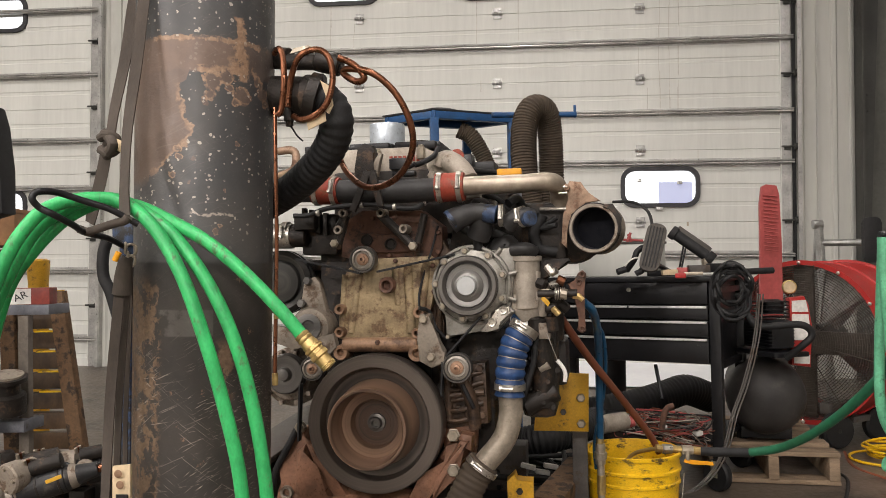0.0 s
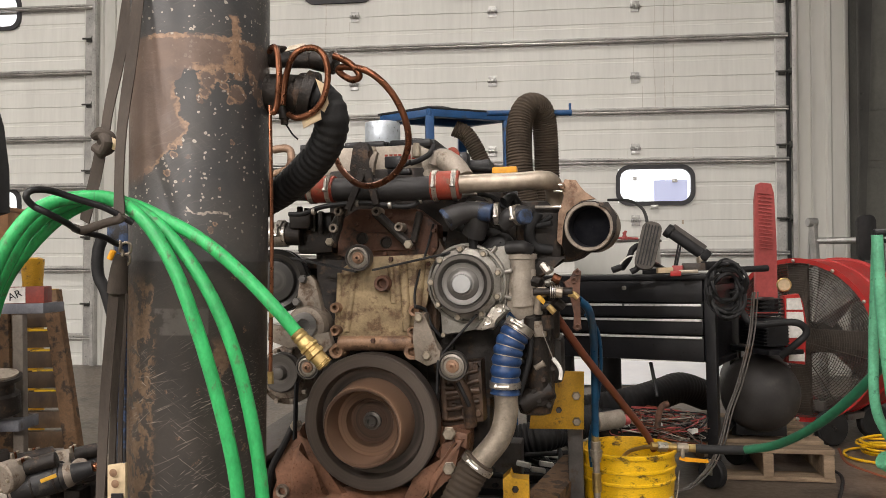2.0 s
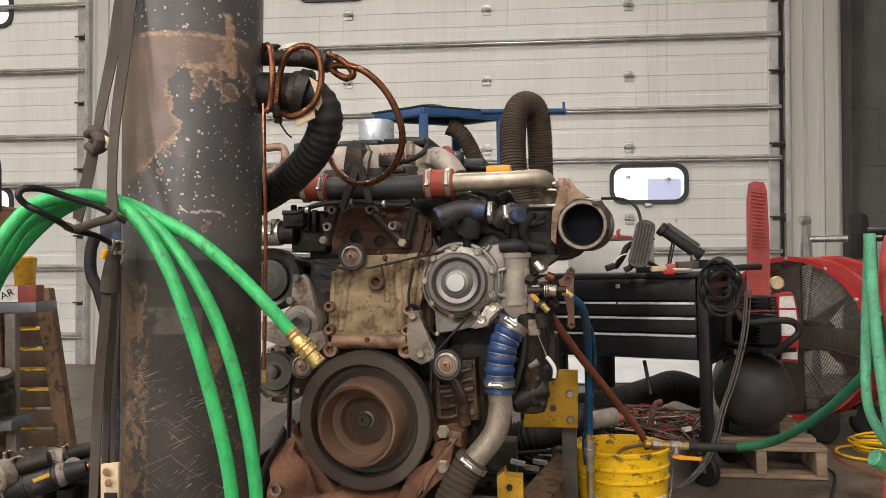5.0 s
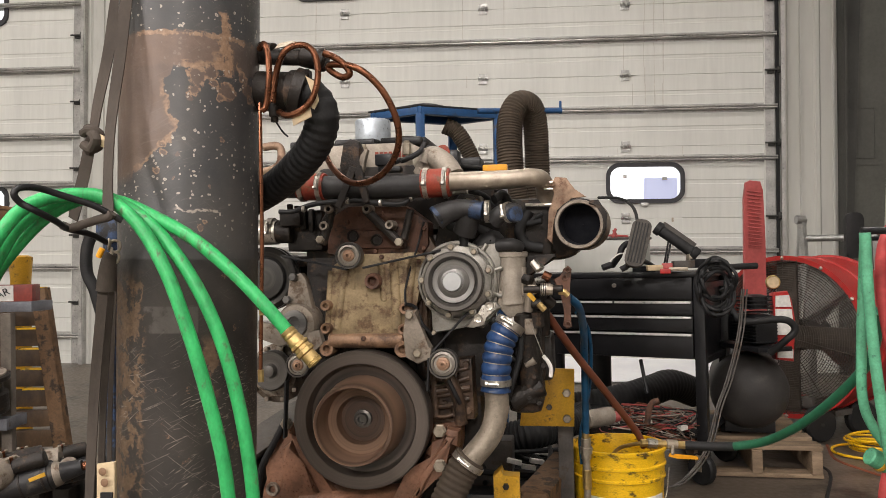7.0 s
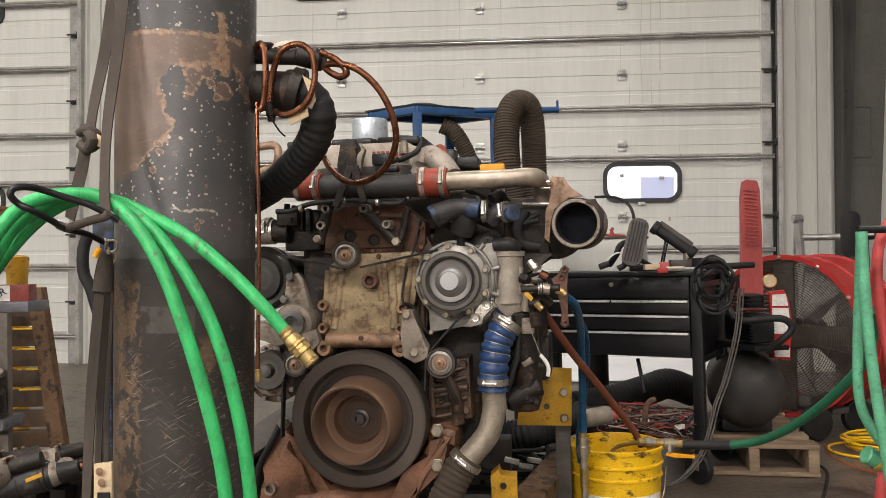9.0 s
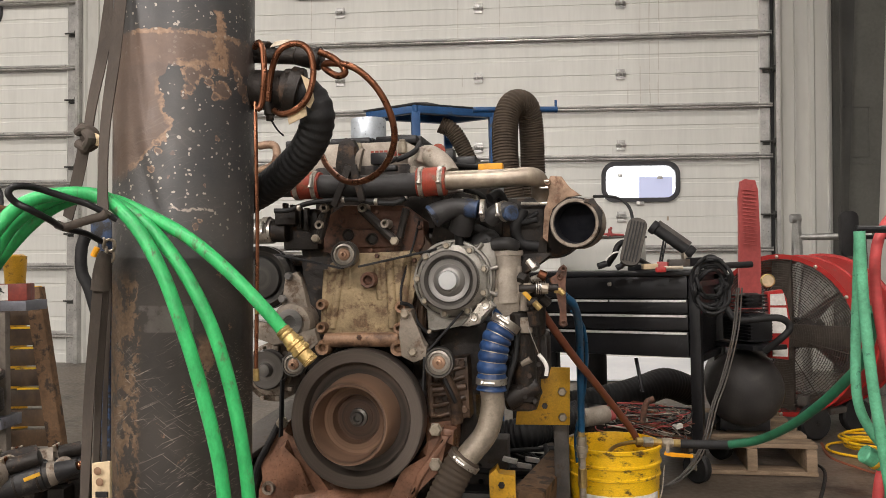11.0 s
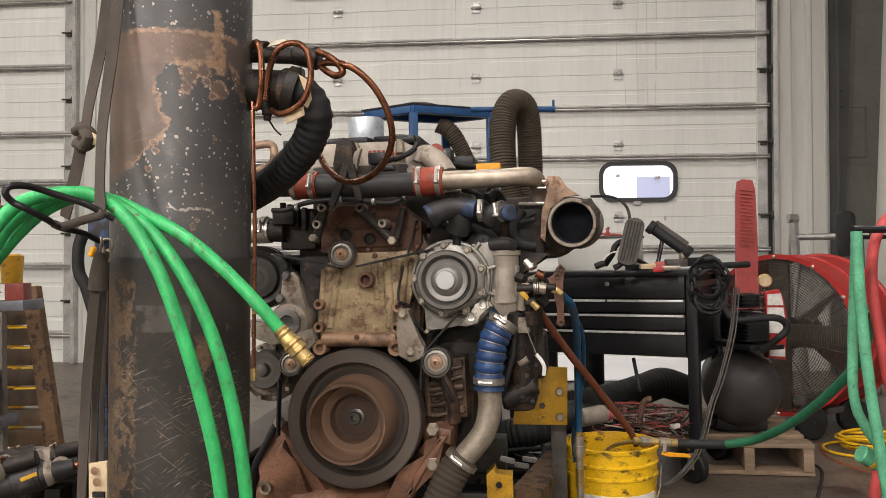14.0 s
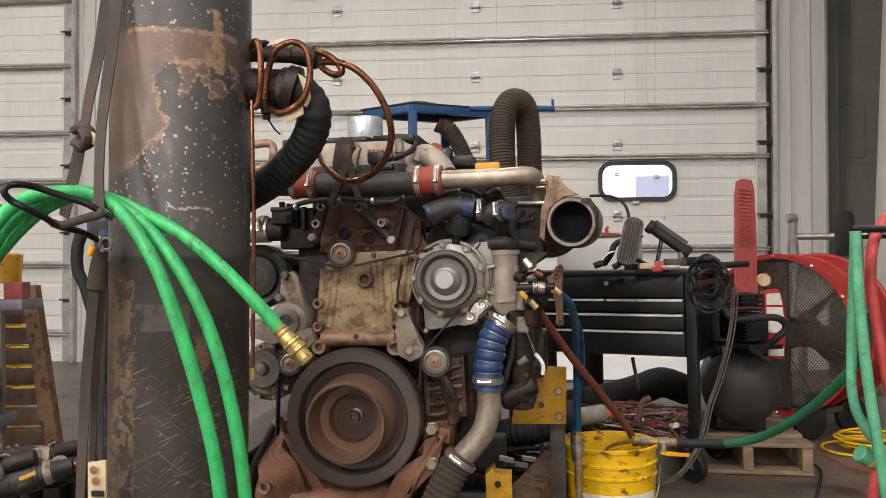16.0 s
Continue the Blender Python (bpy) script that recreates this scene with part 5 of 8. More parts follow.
# pulleys: a radially even finish, as turned metal has
def turned_metal(name, a, b, rough, metal, rings=42.0):
    m = bpy.data.materials.new(name)
    m.use_nodes = True
    t = m.node_tree
    bs = t.nodes["Principled BSDF"]
    co = t.nodes.new("ShaderNodeTexCoord")
    mp = t.nodes.new("ShaderNodeMapping")
    mp.inputs["Scale"].default_value = (1, 0, 1)
    ln = t.nodes.new("ShaderNodeVectorMath")
    ln.operation = "LENGTH"
    n = t.nodes.new("ShaderNodeTexNoise")
    n.noise_dimensions = "1D"
    n.inputs["Scale"].default_value, n.inputs["Detail"].default_value = rings, 5.0
    r = t.nodes.new("ShaderNodeValToRGB")
    r.color_ramp.elements[0].position, r.color_ramp.elements[1].position = 0.35, 0.65
    r.color_ramp.elements[0].color, r.color_ramp.elements[1].color = (*a, 1), (*b, 1)
    t.links.new(co.outputs["Object"], mp.inputs[0])
    t.links.new(mp.outputs[0], ln.inputs[0])
    t.links.new(ln.outputs["Value"], n.inputs["W"])
    t.links.new(n.outputs["Fac"], r.inputs[0])
    t.links.new(r.outputs[0], bs.inputs["Base Color"])
    bs.inputs["Roughness"].default_value, bs.inputs["Metallic"].default_value = rough, metal
    return m


DAMPER_GREY = turned_metal("turned_dark_damper", (0.052, 0.044, 0.038), (0.13, 0.106, 0.088), 0.36, 0.4, 30.0)
HUB_RUST = turned_metal("turned_rusty_hub", (0.10, 0.062, 0.043), (0.37, 0.225, 0.145), 0.36, 0.4, 38.0)
PULLEY_GREY = turned_metal("turned_grey_pulley", (0.06, 0.055, 0.05), (0.15, 0.14, 0.128), 0.34, 0.5, 70.0)
PULLEY_FACE = turned_metal("turned_bright_face", (0.13, 0.126, 0.12), (0.26, 0.25, 0.235), 0.4, 0.6)
CAP_GREY = turned_metal("pale_hub_cap", (0.38, 0.39, 0.39), (0.45, 0.46, 0.46), 0.45, 0.3)
IDLER_FACE = turned_metal("turned_idler_face", (0.17, 0.15, 0.13), (0.36, 0.33, 0.285), 0.4, 0.5, 90.0)
CLUTCH_BLACK = turned_metal("turned_black_clutch", (0.018, 0.018, 0.018), (0.06, 0.056, 0.05), 0.3, 0.4, 60.0)
# hub rust made darker, with the cup's inner shade in the colour
HUB_SHADE = turned_metal("turned_shaded_rust", (0.06, 0.04, 0.03), (0.15, 0.09, 0.06), 0.45, 0.3, 80.0)
SPIN = []


def spinner(name, o, prof, mat, label, speed, extra=(), n=56):
    """A turning part: origin on its axis, keyed later by its speed in degrees a tenth of a second."""
    bm = B()
    lathe(bm, prof, o, EA, n)
    ob = part(name, bm, mat, engine, label, origin=o)
    for nm, pr, mt, lab in extra:
        bm = B()
        lathe(bm, pr, o, EA, n)
        part(nm, bm, mt, ob, lab)
    SPIN.append((ob, speed))
    return ob


d_o = Vector((-0.427, 1.972, 0.501))
spinner("crank_damper", d_o, [(0.1, 0.06), (0.17, 0.058), (0.174, 0.052), (0.174, 0.004), (0.171, 0.0), (0.142, 0.0), (0.139, 0.004), (0.134, 0.026), (0.108, 0.03), (0.09, 0.031), (0.088, 0.056)], DAMPER_GREY, "dark ribbed crankshaft vibration damper", 61,
        (("hub", [(0.11, 0.029), (0.106, 0.0), (0.102, -0.05), (0.1, -0.062), (0.098, -0.066), (0.091, -0.066), (0.089, -0.062), (0.086, -0.005), (0.083, 0.0), (0.062, 0.002), (0.06, 0.006), (0.057, 0.03), (0.036, 0.034), (0.034, 0.03), (0.022, 0.03)], HUB_RUST, "rust-brown cupped hub"),
         ("hub_floor", [(0.0568, 0.0285), (0.038, 0.032), (0.036, 0.028), (0.0235, 0.0285)], HUB_SHADE, "rusty hub floor darkened for the cup's shade"),
         ("centre_bolt", [(0.024, 0.031), (0.023, 0.02), (0.016, 0.018), (0.0155, 0.008), (0.0145, 0.006), (0.009, 0.006), (0.008, 0.02), (0.001, 0.021)], PULLEY_GREY, "hollow centre bolt")))
spinner("pump_pulley", wp + EA * -0.04, [(0.05, 0.03), (0.07, 0.03), (0.0735, 0.028), (0.0735, 0.022), (0.0705, 0.02), (0.0705, 0.004), (0.0735, 0.002), (0.0735, -0.006), (0.071, -0.01), (0.062, -0.01), (0.059, -0.006), (0.054, 0.004), (0.052, 0.006)], PULLEY_GREY, "grey grooved water pump pulley", 77,
        (("pulley_face", [(0.056, 0.012), (0.0545, 0.004), (0.052, -0.002), (0.04, 0.0), (0.038, -0.004), (0.03, -0.012), (0.028, -0.013)], PULLEY_FACE, "bright pulley face"),
         ("hub_cap", [(0.0245, -0.011), (0.0235, -0.022), (0.022, -0.025), (0.001, -0.0255)], CAP_GREY, "pale round hub cap")))


def idler(o, r, label, speed):
    spinner("idler_pulley", Vector(o), [(r * 0.7, 0.03), (r, 0.03), (r * 1.02, 0.026), (r * 1.02, 0.004), (r, 0.0), (r * 0.9, 0.0), (r * 0.86, 0.004), (r * 0.74, 0.006)], PULLEY_GREY, label, speed,
            (("bearing_face", [(r * 0.84, 0.008), (r * 0.82, 0.001), (r * 0.66, -0.001), (r * 0.62, 0.005), (r * 0.46, 0.005)], IDLER_FACE, "bright bearing face"),
             ("pulley_bolt", [(r * 0.48, 0.007), (r * 0.44, 0.001), (r * 0.26, 0.0), (r * 0.25, -0.006), (r * 0.12, -0.007), (r * 0.11, 0.004), (r * 0.01, 0.004)], HUB_RUST, "rusty pulley bolt")), 40)


idler((-0.458, 2.005, 0.913), 0.034, "ribbed idler pulley over the front cover", -83)
idler((-0.218, 1.978, 0.639), 0.037, "smooth idler pulley beside the damper", -83)
idler((-0.595, 2.004, 0.635), 0.031, "small tensioner pulley", -83)
spinner("alternator_pulley", Vector((-0.690, 2.081, 0.612)), [(0.03, 0.03), (0.052, 0.03), (0.054, 0.02), (0.046, 0.016), (0.046, 0.004), (0.054, 0.0), (0.05, -0.006), (0.02, -0.004), (0.016, -0.02), (0.006, -0.022)], PULLEY_GREY, "grey alternator pulley", 80)
spinner("compressor_clutch", Vector((-0.716, 2.133, 0.856)), [(0.05, 0.05), (0.085, 0.05), (0.088, 0.04), (0.088, 0.028), (0.08, 0.026), (0.08, 0.012), (0.088, 0.01), (0.088, 0.0), (0.075, -0.01), (0.06, -0.004), (0.055, -0.012), (0.02, -0.014)], CLUTCH_BLACK, "black compressor clutch pulley", 70)

# belt: straight runs between the pulleys
bm = B()
def belt_run(bm, p, q, w=0.022, th=0.005):
    p, q = Vector(p), Vector(q)
    c, d = (p + q) / 2, q - p
    u = d.normalized()
    v = EA
    w_ = u.cross(v).normalized()
    m = Matrix((u, v, w_)).transposed()
    box(bm, c, (d.length, w, th), m, 0.001)


belt_run(bm, (-0.421, 2.017, 0.881), (-0.218, 2.003, 0.921))
belt_run(bm, (-0.639, 2.032, 0.917), (-0.463, 2.020, 0.877))
belt_run(bm, (-0.258, 1.991, 0.570), (-0.253, 1.990, 0.654))
belt_run(bm, (-0.244, 1.990, 0.668), (-0.154, 1.983, 0.766))
belt_run(bm, (-0.627, 2.016, 0.594), (-0.634, 2.017, 0.449))
part("drive_belt", bm, RUBBER, engine, "black serpentine drive belt", smooth=False)

# right bracket, tensioner and its arm
bm = B()
prism(bm, [(-0.310, 1.984, 0.773), (-0.281, 1.982, 0.773), (-0.275, 1.982, 0.725), (-0.246, 1.980, 0.680), (-0.249, 1.980, 0.652), (-0.281, 1.982, 0.638), (-0.312, 1.984, 0.655), (-0.318, 1.985, 0.711)], EA, 0.03, 0.006)
part("idler_bracket", bm, DULL_ALU, engine, "dusty cast idler bracket")
bm = B()
for p in ((-0.299, 1.979, 0.761), (-0.281, 1.978, 0.667)):
    hexbolt(bm, p, 0.0105)
part("bracket_bolt", bm, BOLT, engine)
bm = B()
prism(bm, [(-0.621, 2.036, 0.862), (-0.590, 2.034, 0.871), (-0.578, 2.033, 0.856), (-0.558, 2.032, 0.767), (-0.589, 2.034, 0.756), (-0.635, 2.037, 0.771)], EA, 0.03, 0.005)
lathe(bm, [(0.055, 0.05), (0.056, 0.0), (0.05, -0.015), (0.036, -0.02), (0.034, -0.017)], (-0.601, 2.035, 0.738), EA, 32)
prism(bm, [(-0.606, 2.015, 0.711), (-0.538, 2.010, 0.725), (-0.529, 2.010, 0.689), (-0.569, 2.012, 0.653), (-0.615, 2.016, 0.638)], EA, 0.03, 0.006)
prism(bm, [(-0.721, 2.073, 0.744), (-0.645, 2.068, 0.729), (-0.622, 2.066, 0.689), (-0.662, 2.069, 0.677), (-0.722, 2.073, 0.699)], EA, 0.02, 0.004)
part("belt_tensioner", bm, DULL_ALU, engine, "dusty aluminium belt tensioner")
bm = B()
lathe(bm, [(0.034, 0.0), (0.034, -0.004), (0.018, -0.005), (0.016, 0.0)], (-0.603, 2.011, 0.742), EA, 28)
hexbolt(bm, (-0.609, 2.030, 0.861), 0.0105)
hexbolt(bm, (-0.627, 2.031, 0.802), 0.0105)
part("tensioner_cap", bm, PULLEY_FACE, engine)
bm = B()
lathe(bm, [(0.06, 0.2), (0.078, 0.16), (0.08, 0.02), (0.06, 0.0)], (-0.689, 2.111, 0.599), EA, 28)
for k in range(10):
    a = k * math.tau / 10
    c = e_off((-0.689, 2.111, 0.599), 0.07 * math.cos(a), 0.07 * math.sin(a))
    box(bm, c, (0.012, 0.02, 0.012), EROT, 0.002)
part("alternator", bm, DULL_ALU, engine, "dusty aluminium alternator")
bm = B()
rod(bm, (-0.749, 2.195, 0.855), e_off((-0.732, 2.194, 0.855), 0, 0, 0.2), 0.07, 24)
box(bm, e_off((-0.664, 2.189, 0.902), 0, 0, 0.15), (0.14, 0.25, 0.03), EROT, 0.006)
part("air_compressor", bm, GREASE, engine)

# left module and its pipe
bm = B()
box(bm, e_off((-0.598, 2.105, 0.984), 0, 0, 0.1), (0.10, 0.2, 0.11), EROT, 0.01)
for k in range(4):
    box(bm, (-0.636, 2.102, 1.026) if k == 0 else e_off((-0.636, 2.102, 1.026), 0.02 * k, -0.005 * k), (0.012, 0.02, 0.06), EROT, 0.003)
box(bm, (-0.626, 2.097, 1.015), (0.06, 0.06, 0.04), EROT, 0.008)
rod(bm, (-0.678, 2.110, 0.982), (-0.630, 2.107, 0.980), 0.03, 18)
part("fuel_module", bm, GREASE, engine, "dark fuel filter module")
bm = B()
tube(bm, [(-0.735, 2.114, 0.983), (-0.703, 2.112, 0.982), (-0.673, 2.110, 0.982)], 0.034, 20)
part("intake_stub", bm, STEEL, engine, "bright steel intake stub")
band((-0.690, 2.111, 0.985), ER, 0.035, engine, 0.016)

# turbo outlet on the right
TB = Vector((0.124, 1.994, 0.977))
t_ax = Vector((-0.22, -1, -0.03)).normalized()
bm = B()
lathe(bm, [(0.051, -0.09), (0.051, -0.002), (0.053, 0.002), (0.059, 0.002), (0.061, -0.003), (0.061, -0.012), (0.054, -0.018), (0.055, -0.06), (0.066, -0.1), (0.055, -0.16)], TB, t_ax, 44, True)
part("turbo_outlet", bm, DULL_ALU, engine, "round open turbo outlet with a machined flange")
# bore lining, its depth's shade put into the colour
bm = B()
lathe(bm, [(0.0522, -0.004), (0.0505, -0.004), (0.049, -0.066), (0.001, -0.068), (0.001, -0.074), (0.0522, -0.074)], TB, t_ax, 36, True)
part("outlet_bore", bm, BLACK_HOLE, engine, "open bore with its shade painted near-black")
bm = B()
lathe(bm, [(0.061, -0.01), (0.0645, -0.012), (0.0645, -0.03), (0.061, -0.032)], TB, t_ax, 44, True)
prism(bm, [(0.149, 1.982, 1.034), (0.171, 1.981, 1.036), (0.192, 1.979, 1.001), (0.187, 1.979, 0.960), (0.179, 1.980, 0.960), (0.181, 1.980, 0.997), (0.167, 1.981, 1.022), (0.148, 1.982, 1.026)], EA, 0.02, 0.002)
part("outlet_clamp", bm, GREASE, engine)
bm = B()
prism(bm, [(0.052, 2.039, 1.016), (0.069, 2.038, 1.058), (0.060, 2.038, 1.079), (0.070, 2.038, 1.100), (0.098, 2.036, 1.097), (0.117, 2.035, 1.066), (0.147, 2.032, 1.047), (0.108, 2.035, 1.046), (0.071, 2.038, 1.018), (0.061, 2.038, 0.981), (0.061, 2.038, 0.930), (0.047, 2.039, 0.945)], EA, 0.012, 0.002)
rod(bm, (0.063, 2.038, 1.084), (0.062, 2.018, 1.082), 0.008, 10)
part("heat_shield_bracket", bm, TAN_RUST, engine, "brown rusty heat shield bracket")
bm = B()
lathe(bm, [(0.05, 0.0), (0.085, 0.02), (0.09, 0.08), (0.06, 0.14)], (0.072, 2.078, 0.981), EA, 30)
box(bm, (0.007, 2.142, 0.971), (0.12, 0.16, 0.16), EROT, 0.02)
prism(bm, [(-0.066, 2.067, 0.904), (0.067, 2.058, 0.907), (0.069, 2.058, 0.896), (0.033, 2.060, 0.882), (-0.003, 2.063, 0.845), (-0.046, 2.066, 0.861)], EA, 0.1, 0.006)
part("turbocharger", bm, GREASE, engine, "sooty turbocharger housing")
bm = B()
rod(bm, (-0.006, 2.043, 1.032), (0.060, 2.038, 1.030), 0.004, 8)
rod(bm, (0.042, 2.020, 1.085), (0.064, 2.018, 1.084), 0.003, 8)
rod(bm, (0.041, 2.020, 1.068), (0.063, 2.018, 1.068), 0.003, 8)
tube(bm, [(-0.201, 2.057, 1.067), (-0.157, 2.054, 1.072), (-0.128, 2.052, 1.062), (-0.119, 2.051, 1.044), (-0.157, 2.054, 1.048)], 0.007, 10)
part("steel_line", bm, STEEL, engine)

# lower right: blue ribbed hose, steel pipe, black hose
hose_pts = [(-0.046, 1.976, 0.740), (-0.072, 1.968, 0.697), (-0.084, 1.963, 0.643), (-0.088, 1.964, 0.574)]
bm = B()
line = spline(hose_pts, 40)
tot = len(line)
sweep(bm, line, [0.0325 + 0.0048 * abs(math.sin(i / tot * math.pi * 7.5)) for i in range(tot)], 28)
bh = part("blue_hose", bm, BLUE_SILICONE, engine, "blue ribbed silicone hose with wire rings")
bm = B()
for k in range(1, 7):
    i = int(k * tot / 7.5)
    if i < tot - 1:
        lathe(bm, [(0.032, -0.0012), (0.0338, -0.0012), (0.0338, 0.0012), (0.032, 0.0012)], line[i], line[i + 1] - line[i - 1], 24)
part("wire_ring", bm, BOLT, bh, "steel wire ring")
band(line[6], line[9] - line[3], 0.036, bh, 0.02)
band(line[-14], line[-10] - line[-18], 0.037, bh, 0.016)
bm = B()
tube(bm, [(-0.088, 1.964, 0.588), (-0.086, 1.964, 0.533), (-0.102, 1.960, 0.472), (-0.145, 1.953, 0.419), (-0.169, 1.944, 0.394)], 0.029, 24)
part("lower_pipe", bm, PIPE_GREY, engine, "stained grey steel coolant pipe")
bm = B()
ribbed(bm, [(-0.151, 1.948, 0.416), (-0.173, 1.945, 0.387), (-0.201, 1.936, 0.334), (-0.245, 1.930, 0.241)], 0.039, 0.014, 0.0022, 24)
lh = part("lower_hose", bm, DUSTY_RUBBER, engine, "black lower coolant hose")
band((-0.158, 1.946, 0.405), Vector((-0.173, 1.945, 0.387)) - Vector((-0.151, 1.948, 0.416)), 0.041, lh, 0.014)

# right flank: dark lumps, fittings, valve lever
bm = B()
for p, s in (((0.001, 2.103, 0.698), (0.07, 0.2, 0.25)), ((-0.016, 2.084, 0.570), (0.09, 0.16, 0.14)), ((0.029, 2.141, 0.635), (0.06, 0.16, 0.12)), ((-0.176, 2.155, 0.513), (0.1, 0.2, 0.3)), ((-0.253, 2.161, 0.512), (0.1, 0.2, 0.3)), ((-0.158, 2.154, 0.634), (0.14, 0.2, 0.2))):
    box(bm, e_off(p, 0, 0, 0.05), s, EROT, 0.025)
for p, q, r in (((-0.043, 2.046, 0.647), (0.015, 2.062, 0.702), 0.02), ((-0.059, 2.047, 0.532), (0.027, 2.061, 0.573), 0.028), ((-0.012, 2.044, 0.760), (-0.003, 2.063, 0.530), 0.03), ((0.032, 2.040, 0.845), (0.030, 2.091, 0.699), 0.02)):
    rod(bm, p, q, r, 14)
for k in range(7):
    hexbolt(bm, (-0.030, 2.035, 0.556) if k == 0 else e_off((-0.030, 2.035, 0.556), 0.012 * k, 0.014 * k * (1 if k % 2 else -0.4)), 0.007)
part("oil_cooler", bm, GREASE, engine, "greasy oil cooler housing")
bm = B()
rod(bm, (-0.015, 2.034, 0.627), (0.009, 2.032, 0.641), 0.011, 12)
rod(bm, (0.005, 2.012, 0.846), (-0.005, 2.023, 0.762), 0.012, 12)
box(bm, (0.001, 2.023, 0.726), (0.03, 0.03, 0.04), EROT, 0.004)
part("fitting", bm, DULL_ALU, engine)
bm = B()
tube(bm, [(-0.023, 2.004, 0.707), (-0.029, 1.995, 0.652), (-0.050, 1.996, 0.583), (-0.068, 2.007, 0.525), (-0.090, 2.049, 0.432)], 0.008, 10)
tube(bm, [(-0.311, 1.994, 0.788), (-0.288, 2.013, 0.777), (-0.272, 2.012, 0.737), (-0.247, 2.020, 0.707)], 0.005, 8)
tube(bm, [(-0.208, 2.007, 0.595), (-0.191, 2.006, 0.560), (-0.181, 2.015, 0.535)], 0.006, 8)
tube(bm, [(-0.269, 2.061, 0.996), (-0.282, 2.042, 0.938), (-0.300, 2.029, 0.880), (-0.315, 2.025, 0.823), (-0.314, 2.015, 0.787)], 0.003, 8)
tube(bm, [(-0.647, 2.038, 0.474), (-0.679, 2.040, 0.415), (-0.707, 2.052, 0.367), (-0.731, 2.074, 0.287)], 0.009, 10)
part("oil_line", bm, RUBBER, engine)
bm = B()
for px in ((0.030, 1.960, 0.820),):
    rod(bm, e_off(px, -0.045), e_off(px, 0.02), 0.009, 12)
    rod(bm, e_off(px, -0.005), e_off(px, 0.02), 0.014, 12)
    rod(bm, e_off(px, 0.02), e_off(px, 0.05), 0.010, 12)
rod(bm, (0.003, 1.972, 0.785), (0.030, 1.970, 0.785), 0.012, 12)
part("valve_fitting", bm, GREASE, engine, "knurled steel valve fittings")
for k, (a_, b_, r_, mt) in enumerate((((-0.003, 1.973, 0.820), (0.016, 1.966, 0.820), 0.013, BOLT), ((0.040, 1.955, 0.820), (0.056, 1.954, 0.818), 0.0135, BOLT), ((0.009, 2.002, 0.888), (0.025, 1.991, 0.866), 0.010, STEEL), ((0.033, 1.990, 0.855), (0.052, 1.989, 0.846), 0.012, COPPER), ((-0.014, 2.004, 0.847), (0.005, 1.992, 0.840), 0.014, GREASE), ((0.037, 1.990, 0.798), (0.056, 1.999, 0.779), 0.013, GREASE), ((0.016, 2.001, 0.763), (0.022, 2.001, 0.724), 0.016, GREASE))):
    bm = B()
    rod(bm, a_, b_, r_, 10 if k % 2 else 6)
    part("pipe_fitting", bm, mt, engine)
bm = B()
for k in range(6):
    lathe(bm, [(0.0135, -0.0012), (0.0155, -0.0008), (0.0155, 0.0008), (0.0135, 0.0012)], e_off((0.030, 1.960, 0.820), -0.002 + 0.0042 * k), ER, 16)
part("knurled_ring", bm, STEEL, engine)
bm = B()
rod(bm, (0.069, 1.958, 0.814), (0.083, 1.957, 0.813), 0.008, 6)
rod(bm, (0.080, 1.957, 0.816), (0.093, 1.956, 0.803), 0.007, 8)
rod(bm, (0.020, 1.961, 0.786), (0.036, 1.960, 0.769), 0.008, 8)
part("brass_fitting", bm, BRASS, engine, "small brass fitting")
bm = B()
prism(bm, [(-0.008, 1.958, 0.807), (-0.001, 1.958, 0.816), (0.015, 1.956, 0.798), (0.009, 1.957, 0.789)], EA, 0.006, 0.001)
part("valve_handle", bm, YELLOW_PAINT, engine, "yellow valve handle")
bm = B()
prism(bm, [(0.083, 1.987, 0.868), (0.094, 1.986, 0.876), (0.103, 1.985, 0.867), (0.098, 1.986, 0.825), (0.099, 1.986, 0.742), (0.101, 1.986, 0.727), (0.090, 1.986, 0.721), (0.079, 1.987, 0.730), (0.086, 1.987, 0.763), (0.078, 1.987, 0.804), (0.057, 1.989, 0.843), (0.077, 1.987, 0.848)], EA, 0.012, 0.003)
for p in ((0.093, 1.981, 0.865), (0.085, 1.982, 0.846), (0.091, 1.981, 0.733)):
    boss(bm, p, 0.007, 0.01, 0.6)
part("shift_lever", bm, RUST_IRON, engine, "drilled brown steel lever")
bm = B()
for p, q in (((0.018, 2.001, 0.867), (0.032, 1.990, 0.877)), ((0.018, 2.001, 0.839), (0.038, 1.990, 0.846))):
    rod(bm, p, q, 0.009, 10)
part("cable_end", bm, STEEL, engine)
bm = B()
tube(bm, [(0.005, 1.982, 0.723), (0.018, 1.981, 0.688), (0.031, 1.980, 0.654)], 0.0012, 6)
part("tie_wire", bm, STEEL, engine)
bm = B()
tube(bm, [(0.029, 1.981, 0.657), (0.042, 1.980, 0.640), (0.048, 1.979, 0.624), (0.046, 1.979, 0.605)], 0.005, 8)
part("paper_tag", bm, WHITE_PAINT, engine, "white hanging tag")

